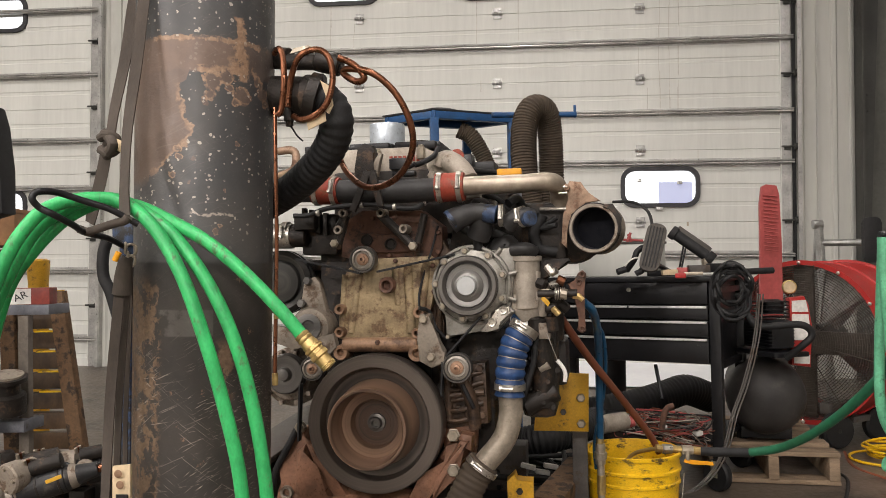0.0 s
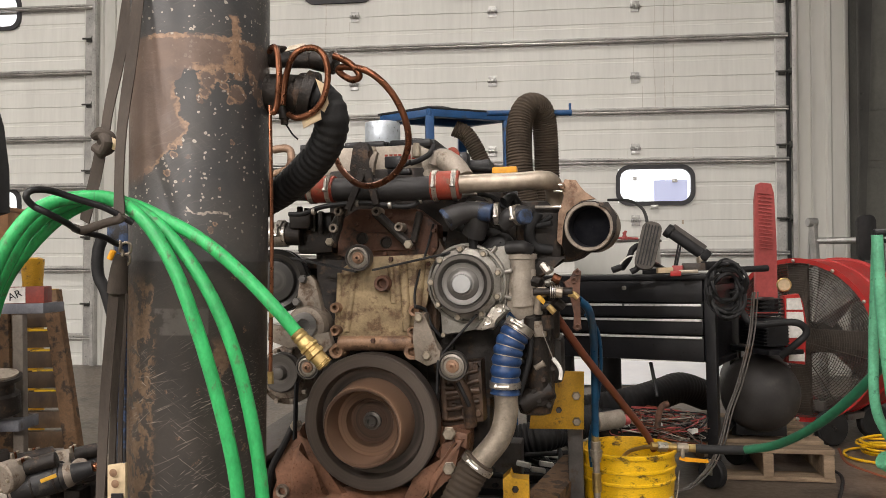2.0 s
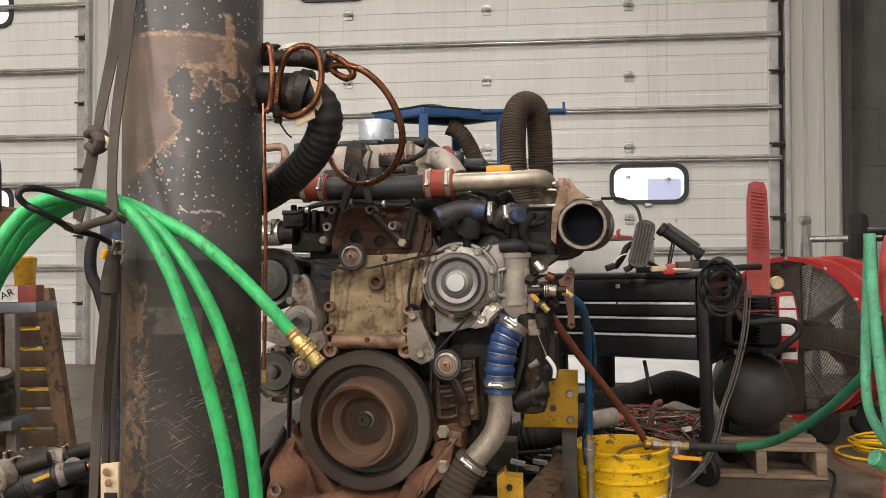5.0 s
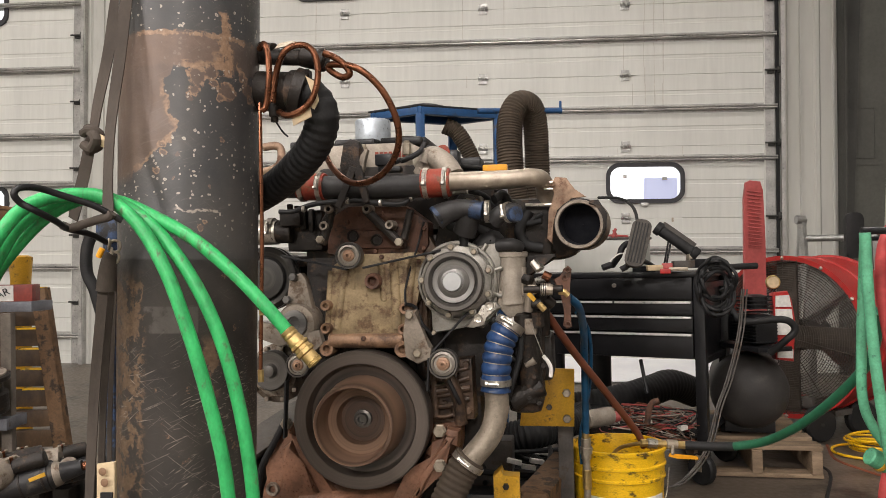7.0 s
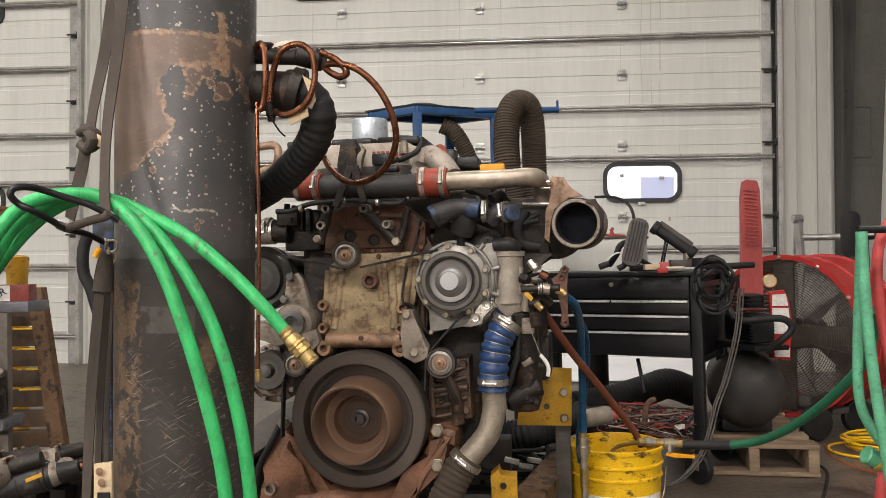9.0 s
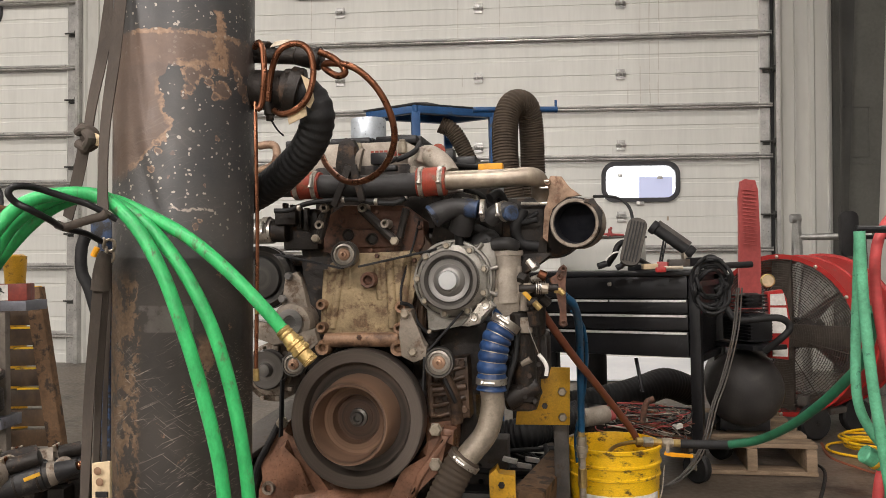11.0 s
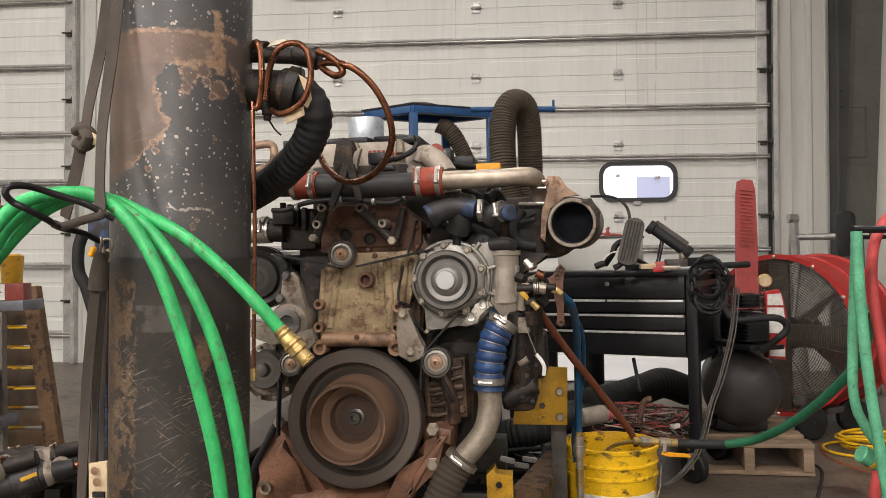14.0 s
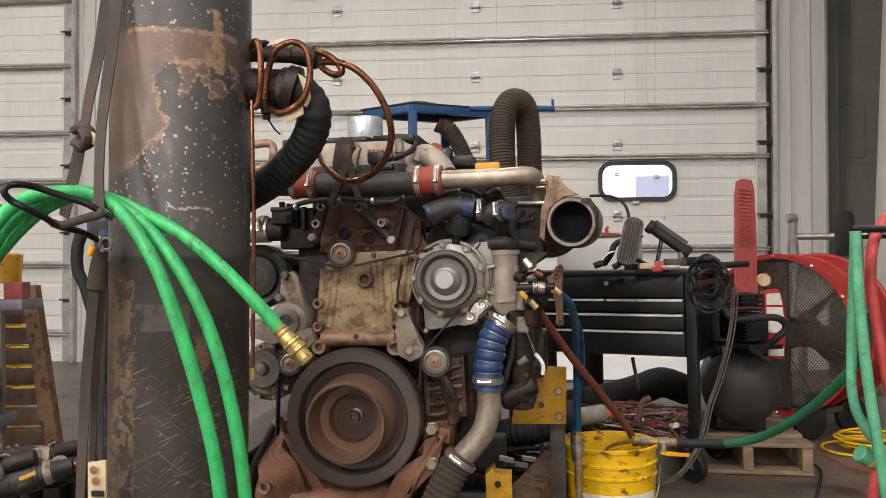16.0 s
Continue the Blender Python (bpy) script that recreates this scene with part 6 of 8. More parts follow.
# bolts round the covers and small fittings
bm = B()
for p in ((-0.516, 2.074, 1.003), (-0.442, 2.069, 1.022), (-0.381, 2.064, 1.023), (-0.267, 2.056, 0.979), (-0.268, 2.056, 0.929), (-0.500, 2.063, 0.916), (-0.377, 2.034, 0.908), (-0.279, 2.027, 0.894), (-0.278, 2.027, 0.828), (-0.421, 2.002, 0.702), (-0.473, 2.071, 1.002), (-0.396, 2.055, 0.923)):
    hexbolt(bm, p, 0.006)
part("edge_bolt", bm, RUST_IRON, engine)
bm = B()
for p in ((-0.457, 2.063, 0.964), (-0.393, 2.058, 0.952)):
    lathe(bm, [(0.016, 0.0), (0.016, -0.004), (0.013, -0.005), (0.011, -0.001)], p, EA, 18)
part("core_plug", bm, GREASE, engine)
bm = B()
tube(bm, [(-0.163, 2.014, 0.963), (-0.162, 2.014, 0.946), (-0.162, 2.014, 0.929)], 0.012, 12)
tube(bm, [(-0.202, 2.057, 0.987), (-0.177, 2.035, 0.976), (-0.157, 2.034, 0.981), (-0.114, 2.041, 0.970), (-0.079, 2.048, 0.951)], 0.012, 12)
tube(bm, [(-0.084, 2.028, 1.047), (-0.063, 2.047, 1.060), (-0.049, 2.066, 1.040)], 0.012, 12)
tube(bm, [(0.001, 2.043, 1.017), (-0.022, 2.044, 0.968), (-0.008, 2.053, 0.932), (0.034, 2.060, 0.922)], 0.014, 12)
part("oil_line", bm, RUBBER, engine)
bm = B()
tube(bm, [(-0.773, 2.297, 1.243), (-0.734, 2.294, 1.245), (-0.718, 2.293, 1.229), (-0.719, 2.273, 1.185), (-0.753, 2.246, 1.163), (-0.797, 2.249, 1.151)], 0.012, 12)
part("fuel_pipe", bm, TAN_RUST, engine, "brown steel fuel pipe")

# front mount legs
bm = B()
prism(bm, [(-0.659, 2.049, 0.460), (-0.619, 2.046, 0.487), (-0.609, 2.045, 0.429), (-0.567, 2.042, 0.342), (-0.477, 2.036, 0.287), (-0.479, 2.036, 0.201), (-0.725, 2.053, 0.189), (-0.711, 2.052, 0.308), (-0.679, 2.050, 0.368), (-0.691, 2.051, 0.412)], EA, 0.05, 0.02)
prism(bm, [(-0.250, 2.000, 0.442), (-0.214, 1.997, 0.478), (-0.181, 1.995, 0.471), (-0.185, 1.995, 0.429), (-0.237, 1.999, 0.383), (-0.281, 2.002, 0.312), (-0.326, 2.005, 0.214), (-0.414, 2.012, 0.210), (-0.354, 2.007, 0.298), (-0.302, 2.004, 0.356), (-0.272, 2.002, 0.416)], EA, 0.05, 0.02)
prism(bm, [(-0.268, 2.061, 0.486), (-0.180, 2.055, 0.505), (-0.181, 2.055, 0.430), (-0.200, 2.057, 0.343), (-0.260, 2.061, 0.327)], EA, 0.08, 0.01)
prism(bm, [(-0.650, 2.038, 0.415), (-0.625, 2.036, 0.436), (-0.601, 2.035, 0.373), (-0.550, 2.031, 0.302), (-0.596, 2.034, 0.271), (-0.658, 2.039, 0.310), (-0.651, 2.038, 0.357)], EA, 0.03, 0.012)
prism(bm, [(-0.217, 1.988, 0.459), (-0.192, 1.986, 0.456), (-0.218, 1.988, 0.420), (-0.250, 1.990, 0.374), (-0.286, 1.993, 0.303), (-0.316, 1.995, 0.281), (-0.279, 1.992, 0.359)], EA, 0.03, 0.012)
rod(bm, (-0.608, 2.075, 0.251), (-0.304, 2.054, 0.263), 0.06, 20)
part("front_mount", bm, RED_RUST, engine, "red-brown front engine mount")
bm = B()
for p, r in (((-0.635, 2.037, 0.481), 0.0145), ((-0.230, 1.989, 0.472), 0.0155), ((-0.231, 1.989, 0.386), 0.0155)):
    hexbolt(bm, p, r)
part("mount_bolt", bm, BOLT, engine, "hex mount bolt")
bm = B()
boss(bm, (-0.679, 2.045, 0.308), 0.018, 0.03, 0.55)
part("mount_boss", bm, DULL_ALU, engine)
bm = B()
prism(bm, [(-0.267, 2.051, 0.632), (-0.150, 2.043, 0.647), (-0.146, 2.043, 0.490), (-0.255, 2.051, 0.474)], EA, 0.08, 0.01)
prism(bm, [(-0.278, 2.072, 0.997), (-0.234, 2.069, 0.923), (-0.261, 2.071, 0.703), (-0.320, 2.075, 0.762), (-0.280, 2.072, 0.894)], EA, 0.05, 0.01)
for p, q, r in (((-0.249, 2.045, 0.607), (-0.246, 2.045, 0.496), 0.010), ((-0.196, 2.041, 0.626), (-0.193, 2.041, 0.497), 0.012), ((-0.246, 2.045, 0.561), (-0.154, 2.038, 0.571), 0.009), ((-0.261, 2.066, 0.894), (-0.273, 2.067, 0.718), 0.010)):
    rod(bm, p, q, r, 10)
for p in ((-0.238, 2.047, 0.618), (-0.165, 2.042, 0.630), (-0.160, 2.042, 0.512), (-0.222, 2.046, 0.529)):
    hexbolt(bm, p, 0.009)
for k in range(5):
    tube(bm, [(-0.262 + 0.004 * k, 2.045, 0.6 - 0.026 * k), (-0.215, 2.036, 0.607 - 0.027 * k), (-0.158, 2.04, 0.622 - 0.026 * k)], 0.0055 + 0.001 * (k % 2), 8)
tube(bm, [(-0.262, 2.04, 0.64), (-0.21, 2.025, 0.60), (-0.185, 2.03, 0.54), (-0.18, 2.04, 0.48)], 0.016, 12)
part("side_casting", bm, CASTING_BROWN, engine)


# ---- engine stand ----
stand = thing("engine_stand", (0.100, 2.627, 0.000), "yellow and bare steel engine stand with bolted plates", "engine stand")
sp = Vector((0.100, 2.466, 0.325))
bm = B()
prism(bm, [(-0.038, 2.386, 0.404), (-0.027, 2.385, 0.499), (0.057, 2.394, 0.572), (0.126, 2.402, 0.568), (0.122, 2.406, 0.398)], (0, 1, 0), 0.012, 0.002)
part("mount_plate", bm, YELLOW_PAINT, stand, "yellow painted mount plate")
bm = B()
for p in ((0.101, 2.396, 0.499), (0.101, 2.398, 0.423)):
    hexbolt(bm, p, 0.012)
part("plate_bolt", bm, BOLT, stand)
bm = B()
box(bm, (sp.x, sp.y + 0.03, sp.z / 2 + 0.06), (0.045, 0.05, sp.z + 0.1), EROT, 0.003)
part("upright", bm, GREY_STEEL, stand, "bare steel upright")
bm = B()
for xx in (-0.45, 0.33):
    box(bm, (xx, 2.6, 0.05), (0.08, 1.5, 0.1), None, 0.006)
for yy in (2.1, 2.9):
    box(bm, (-0.06, yy, 0.05), (0.70, 0.08, 0.096), None, 0.006)
part("base_frame", bm, GREY_STEEL, stand)
bm = B()
for yy in (2.12, 2.88):
    box(bm, (-0.17, yy, 0.18), (0.2, 0.1, 0.17), EROT, 0.006)
part("pan_support", bm, GREY_STEEL, stand)
bm = B()
prism(bm, [(-0.103, 2.069, 0.270), (-0.104, 2.067, 0.339), (-0.082, 2.069, 0.359), (-0.080, 2.070, 0.339), (-0.037, 2.075, 0.338), (-0.036, 2.077, 0.268)], (0, 1, 0), 0.05, 0.003)
part("foot_bracket", bm, YELLOW_PAINT, stand, "small yellow foot bracket")
bm = B()
hexbolt(bm, (-0.072, 2.067, 0.314), 0.008, (0, -1, 0))
part("bracket_bolt", bm, GREASE, stand)

beam = thing("timber_block", (0.059, 2.954, 0.000), "brown oil-soaked timber on the floor", "timber")
bm = B()
box(bm, Vector((0.052, 2.544, 0.188)), (0.09, 0.5, 0.09), turned(-14, 0, 3), 0.006)
box(bm, Vector((0.052, 2.544, 0.188)) - Vector((0, 0, 0.10)), (0.3, 0.3, 0.11), turned(-4), 0.006)
part("block", bm, OLD_WOOD, beam)
bm = B()
tray = thing("parts_tray", (-0.023, 3.128, -0.000), "tangle of black cables and connectors under the engine", "cables")
rng = random.Random(5)
for k in range(9):
    c = Vector((-0.029, 2.938, 0.145))
    pts = [c + Vector((rng.uniform(-0.2, 0.2), rng.uniform(-0.15, 0.3), rng.uniform(-0.05, 0.03))) for _ in range(5)]
    bm = B()
    tube(bm, pts, rng.uniform(0.005, 0.012), 8)
    part("cable", bm, RUBBER, tray)
bm = B()
box(bm, Vector((-0.021, 2.991, 0.080)), (0.5, 0.5, 0.05), turned(-4), 0.01)
box(bm, Vector((-0.021, 2.991, 0.080)) - Vector((0, 0, 0.08)), (0.4, 0.4, 0.14), turned(-4), 0.01)
part("tray", bm, BLACK_PAINT, tray)
for p in ((-0.066, 2.781, 0.203), (-0.018, 2.787, 0.183), (0.011, 2.790, 0.202)):
    bm = B()
    box(bm, p, (0.05, 0.02, 0.016), turned(rng.uniform(-30, 30), 0, 12), 0.003)
    part("connector", bm, WHITE_PAINT if p[0] < 0.2 else YELLOW_PAINT, tray)

# ribbed black hose and dark mat low behind the engine
hose_floor = thing("floor_duct", (-0.097, 3.559, 0.000), "grey ribbed duct lying behind the engine stand", "hose")
bm = B()
ribbed(bm, [(-0.236, 3.113, 0.174), (-0.105, 3.129, 0.205), (0.026, 3.144, 0.230), (0.213, 3.369, 0.247)], 0.06, 0.016, 0.004, 20)
part("ribbed_body", bm, RUBBER, hose_floor)
bm = B()
box(bm, Vector((-0.818, 2.431, 0.368)), (0.16, 0.4, 0.02), turned(-30, 18, 0), 0.006)
box(bm, Vector((-0.819, 2.432, 0.333)), (0.16, 0.4, 0.02), turned(-30, 18, 0), 0.006)
box(bm, Vector((-0.838, 2.483, 0.205)) * 1.0, (0.16, 0.4, 0.3), turned(-30), 0.01)
box(bm, (Vector((-0.838, 2.483, 0.205)).x, Vector((-0.838, 2.483, 0.205)).y, 0.1), (0.16, 0.4, 0.2), turned(-30), 0.01)
tagged(part("battery_case", bm, GREY_STEEL, None, origin=(Vector((-0.838, 2.483, 0.205)).x, Vector((-0.838, 2.483, 0.205)).y, 0)), "dark grey ribbed battery case", "case")

# ---- yellow bucket with hoses ----
bk = Vector((0.262, 2.547, 0.320))
H_ = bk.z
bo = Vector((bk.x, bk.y, 0))
bucket = thing("bucket", bo, "oil-smeared yellow plastic bucket on the floor", "bucket")
bm = B()
lathe(bm, [(0.125, 0.0), (0.128, 0.004), (0.1365, H_ - 0.10), (0.1365, H_ - 0.095), (0.142, H_ - 0.092), (0.142, H_ - 0.086), (0.138, H_ - 0.083), (0.139, H_ - 0.058), (0.144, H_ - 0.055), (0.144, H_ - 0.049), (0.139, H_ - 0.046), (0.140, H_ - 0.014), (0.146, H_ - 0.012), (0.147, H_ - 0.002), (0.145, H_), (0.140, H_), (0.138, H_ - 0.006), (0.135, H_ - 0.1), (0.123, 0.012), (0.01, 0.01)], bo, (0, 0, 1), 56)
part("pail", bm, BUCKET_YELLOW, bucket)
bm = B()
tube(bm, [bo + Vector((-0.146, -0.02, H_ - 0.07)), bo + Vector((-0.155, -0.05, H_ - 0.12)), bo + Vector((-0.13, -0.09, H_ - 0.19)), bo + Vector((-0.06, -0.145, H_ - 0.22)), bo + Vector((0.04, -0.155, H_ - 0.21)), bo + Vector((0.12, -0.1, H_ - 0.15)), bo + Vector((0.15, -0.02, H_ - 0.07))], 0.002, 8)
part("bail_handle", bm, STEEL, bucket, "steel wire bail handle")
bm = B()
for k in range(14):
    a0, a1 = radians(-140 + 8 * k), radians(-140 + 8 * (k + 1))
    r_ = 0.1342
    q = [bo + Vector((r_ * math.cos(a), r_ * math.sin(a), z)) for a, z in ((a0, H_ - 0.25), (a1, H_ - 0.25), (a1, H_ - 0.135), (a0, H_ - 0.135))]
    prism(bm, q, Vector((math.cos((a0 + a1) / 2), math.sin((a0 + a1) / 2), 0)), 0.003, 0)
part("paper_label", bm, WHITE_PAINT, bucket, "scuffed white paper label")

hose("brown_hose", [(0.035, 2.074, 0.764), (0.113, 2.187, 0.644), (0.214, 2.355, 0.504), (0.308, 2.490, 0.372), (0.338, 2.526, 0.313)], 0.0105, BROWN_HOSE, "brown rubber hose running down into the bucket")
hose("blue_hose", [(0.098, 2.051, 0.796), (0.124, 2.085, 0.768), (0.141, 2.189, 0.704), (0.149, 2.294, 0.601), (0.151, 2.349, 0.392)], 0.0105, BLUE_HOSE, "dark blue air hose hanging to a steel coupling", "blue hoses")
hose("blue_hose", [(0.123, 2.186, 0.750), (0.157, 2.242, 0.700), (0.168, 2.296, 0.616), (0.163, 2.348, 0.513), (0.150, 2.368, 0.445), (0.139, 2.429, 0.358), (0.145, 2.473, 0.273)], 0.005, BLUE_HOSE, "thin dark blue hose hanging into the bucket", "blue hoses")
cpl = thing("steel_coupling", (0.150, 2.354, 0.222), "steel quick couplings hanging from the blue hose", "coupling")
for a, b, r_, mt in (((0.151, 2.349, 0.400), (0.150, 2.350, 0.376), 0.011, BRASS), ((0.151, 2.350, 0.377), (0.151, 2.351, 0.316), 0.0145, BOLT), ((0.152, 2.350, 0.352), (0.151, 2.351, 0.332), 0.018, BOLT), ((0.151, 2.351, 0.319), (0.152, 2.352, 0.283), 0.011, BOLT), ((0.152, 2.352, 0.287), (0.152, 2.354, 0.230), 0.013, BRASS), ((0.152, 2.353, 0.233), (0.152, 2.356, 0.141), 0.010, BOLT)):
    bm = B()
    rod(bm, a, b, r_, 12)
    part("coupling_body", bm, mt, cpl)
man = thing("fitting_chain", (0.391, 2.502, 0.324), "row of brass and steel fittings across the bucket", "fitting")
for a, b, r_, mt in (((0.324, 2.493, 0.332), (0.344, 2.496, 0.330), 0.012, BRASS), ((0.344, 2.496, 0.330), (0.374, 2.500, 0.328), 0.015, STEEL), ((0.374, 2.500, 0.328), (0.401, 2.503, 0.326), 0.011, BRASS), ((0.401, 2.503, 0.326), (0.435, 2.507, 0.324), 0.0145, BOLT), ((0.435, 2.507, 0.324), (0.462, 2.511, 0.321), 0.012, BRASS)):
    bm = B()
    rod(bm, a, b, r_, 10)
    part("fitting", bm, mt, man)
bm = B()
prism(bm, [(0.408, 2.484, 0.303), (0.454, 2.490, 0.296), (0.491, 2.495, 0.292), (0.494, 2.496, 0.281), (0.429, 2.487, 0.286), (0.404, 2.484, 0.293)], (0, 1, 0), 0.004, 0.001)
part("valve_lever", bm, ORANGE, man, "orange valve lever")
bm = B()
rod(bm, (0.418, 2.495, 0.324), (0.416, 2.486, 0.298), 0.006, 8)
part("valve_stem", bm, BOLT, man)
hose("amber_hose", [(0.332, 2.494, 0.331), (0.293, 2.520, 0.319), (0.257, 2.536, 0.300), (0.226, 2.544, 0.256)], 0.006, BRASS, "short amber hose curling into the bucket")
hose("black_hose", [(0.459, 2.510, 0.321), (0.522, 2.498, 0.321), (0.599, 2.467, 0.327)], 0.0135, RUBBER, "black hose sleeve beyond the fittings")
hose("dark_green_hose", [(0.593, 2.466, 0.328), (0.661, 2.414, 0.353), (0.710, 2.318, 0.407), (0.752, 2.221, 0.475), (0.788, 2.122, 0.555), (0.811, 2.043, 0.629), (0.802, 1.969, 0.704), (0.779, 1.915, 0.759)], 0.0125, DARK_GREEN_HOSE, "dark green hose rising from the fittings")
hose("green_hose", [(0.682, 1.717, 0.932), (0.684, 1.719, 0.863), (0.689, 1.722, 0.772), (0.701, 1.726, 0.635), (0.720, 1.732, 0.498), (0.755, 1.742, 0.269)], 0.0112, PALE_GREEN_HOSE, "faded green hose hanging from a rack", "hanging hoses")
hose("green_hose", [(0.699, 1.759, 0.933), (0.701, 1.783, 0.815), (0.694, 1.785, 0.674), (0.696, 1.788, 0.579), (0.718, 1.792, 0.519), (0.761, 1.779, 0.452)], 0.0105, PALE_GREEN_HOSE, "faded green hose looping under a rack", "hanging hoses")
hose("red_hose", [(0.809, 1.812, 0.980), (0.775, 1.808, 0.951), (0.752, 1.807, 0.898), (0.748, 1.809, 0.814), (0.762, 1.813, 0.706), (0.782, 1.818, 0.598), (0.809, 1.824, 0.477)], 0.0115, RED_HOSE, "faded red hose hanging beside green hose", "hanging hoses")
hose("red_hose", [(0.796, 1.874, 0.441), (0.770, 1.872, 0.380), (0.754, 1.874, 0.220)], 0.0115, RED_HOSE, "faded red hose below a green coupling", "hanging hoses")
hr = thing("hose_rack", (0.789, 1.770, 0.961), "black steel arm carrying hanging hoses", "rack")
bm = B()
rod(bm, (0.683, 1.737, 0.937), (0.848, 1.758, 0.934), 0.008, 10)
rod(bm, (0.836, 1.756, 0.934), Vector(((0.836, 1.756, 0.934)[0], (0.836, 1.756, 0.934)[1], 0)), 0.02, 12)
part("arm", bm, BLACK_PAINT, hr)
bm = B()
rod(bm, (0.714, 1.813, 0.458), (0.755, 1.819, 0.435), 0.02, 14)
hc = tagged(part("hose_connector", bm, PALE_GREEN_HOSE, None, origin=(0.737, 1.816, 0.445)), "green hose connector with a yellow collar", "connector")
bm = B()
lathe(bm, [(0.015, -0.004), (0.0225, -0.003), (0.0225, 0.004), (0.015, 0.005)], (0.740, 1.817, 0.444), Vector((0.755, 1.819, 0.435)) - Vector((0.714, 1.813, 0.458)), 16)
part("collar", bm, YELLOW_PAINT, hc, "yellow collar")


# ---- blue rack with the exhaust hose ----
rk = Vector((-0.419, 3.158, 1.500))
rack = thing("blue_rack", (rk.x, rk.y, 0), "blue painted steel rack with a black mat on top", "rack")
ul = (Vector((-0.617, 3.255, 1.504)) - rk)
ur = (Vector((-0.118, 3.337, 1.500)) - rk)
ul.z = ur.z = 0
corners = [rk, rk + ur, rk + ur + ul, rk + ul]
for a, b in zip(corners, corners[1:] + corners[:1]):
    bm = B()
    d = (b - a)
    m = Matrix((d.normalized(), Vector((-d.y, d.x, 0)).normalized(), Vector((0, 0, 1)))).transposed()
    box(bm, (a + b) / 2, (d.length + 0.03, 0.03, 0.03), m, 0.003)
    part("rail", bm, BLUE_PAINT, rack)
for k, c in enumerate(corners):
    bm = B()
    box(bm, (c.x, c.y, c.z / 2 - 0.005), (0.034, 0.034, c.z - 0.012), turned(15), 0.003)
    part("leg", bm, BLUE_PAINT, rack)
bm = B()
cc = sum(corners, Vector()) / 4
prism(bm, [c + (c - cc) * 0.12 + Vector((0, 0, 0.016)) for c in corners], (0, 0, 1), 0.008, 0.002)
lathe(bm, [(0.12, 0.02), (0.11, 0.03), (0.06, 0.045), (0.01, 0.05)], cc + Vector((-0.05, 0, 0)), (0, 0, 1), 20)
part("mat", bm, RUBBER, rack, "black rubber mat")
bm = B()
pa, pb = Vector((-0.022, 3.057, 1.464)), Vector((0.138, 3.077, 1.462))
rod(bm, pa + (pa - pb), pb, 0.011, 12)
rod(bm, pb - Vector((0.006, 0, 0.012)), pb + Vector((-0.006, 0, 0.036)), 0.005, 8)
part("arm", bm, BLUE_PAINT, rack, "blue steel arm holding the hose")
bm = B()
ribbed(bm, [(-0.332, 3.271, 1.455), (-0.285, 3.278, 1.43), (-0.242, 3.285, 1.36), (-0.207, 3.291, 1.267), (-0.182, 3.297, 1.150)], 0.034, 0.0105, 0.003, 20)
part("hanging_duct", bm, DUSTY_RUBBER, rack, "dusty ribbed duct hung under the rack")
bm = B()
rod(bm, (-0.503, 3.351, 1.427), (-0.505, 3.354, 1.308), 0.05, 20)
part("coiled_hose", bm, DUSTY_RUBBER, rack)

ex = thing("exhaust_hose", (-0.031, 3.016, 1.039), "dusty brown ribbed exhaust hose bent over an arm", "hose")
bm = B()
ribbed(bm, [(-0.022, 2.969, 0.974), (-0.043, 2.963, 1.120), (-0.061, 2.957, 1.265), (-0.058, 2.984, 1.406), (-0.036, 3.005, 1.470), (-0.007, 3.029, 1.486), (0.022, 3.063, 1.470), (0.036, 3.096, 1.406), (0.040, 3.120, 1.283), (0.039, 3.126, 1.042)], 0.047, 0.0105, 0.0034, 24)
part("ribbed_body", bm, DUSTY_RUBBER, ex)

# ---- black tool cart ----
C1 = Vector((0.676, 3.224, 0.834))
cam_left = radians(7.1)
th = radians(32) - cam_left


FX = Vector((math.cos(-th), math.sin(-th), 0))     # along the front, towards its nearer end
BY = Vector((-FX.y, FX.x, 0))                        # from front to back
CROT = Matrix((FX, BY, Vector((0, 0, 1)))).transposed()
LEN, DEP, TOPZ = 0.82, 0.46, C1.z
cart = thing("tool_cart", (C1.x, C1.y, 0), "black steel tool cart with four drawers", "tool cart")


def on_cart(f_, b, z):
    """A point f_ metres from the nearer end along the front, b behind the front, at height z."""
    p = C1 - FX * f_ + BY * b
    return Vector((p.x, p.y, z))


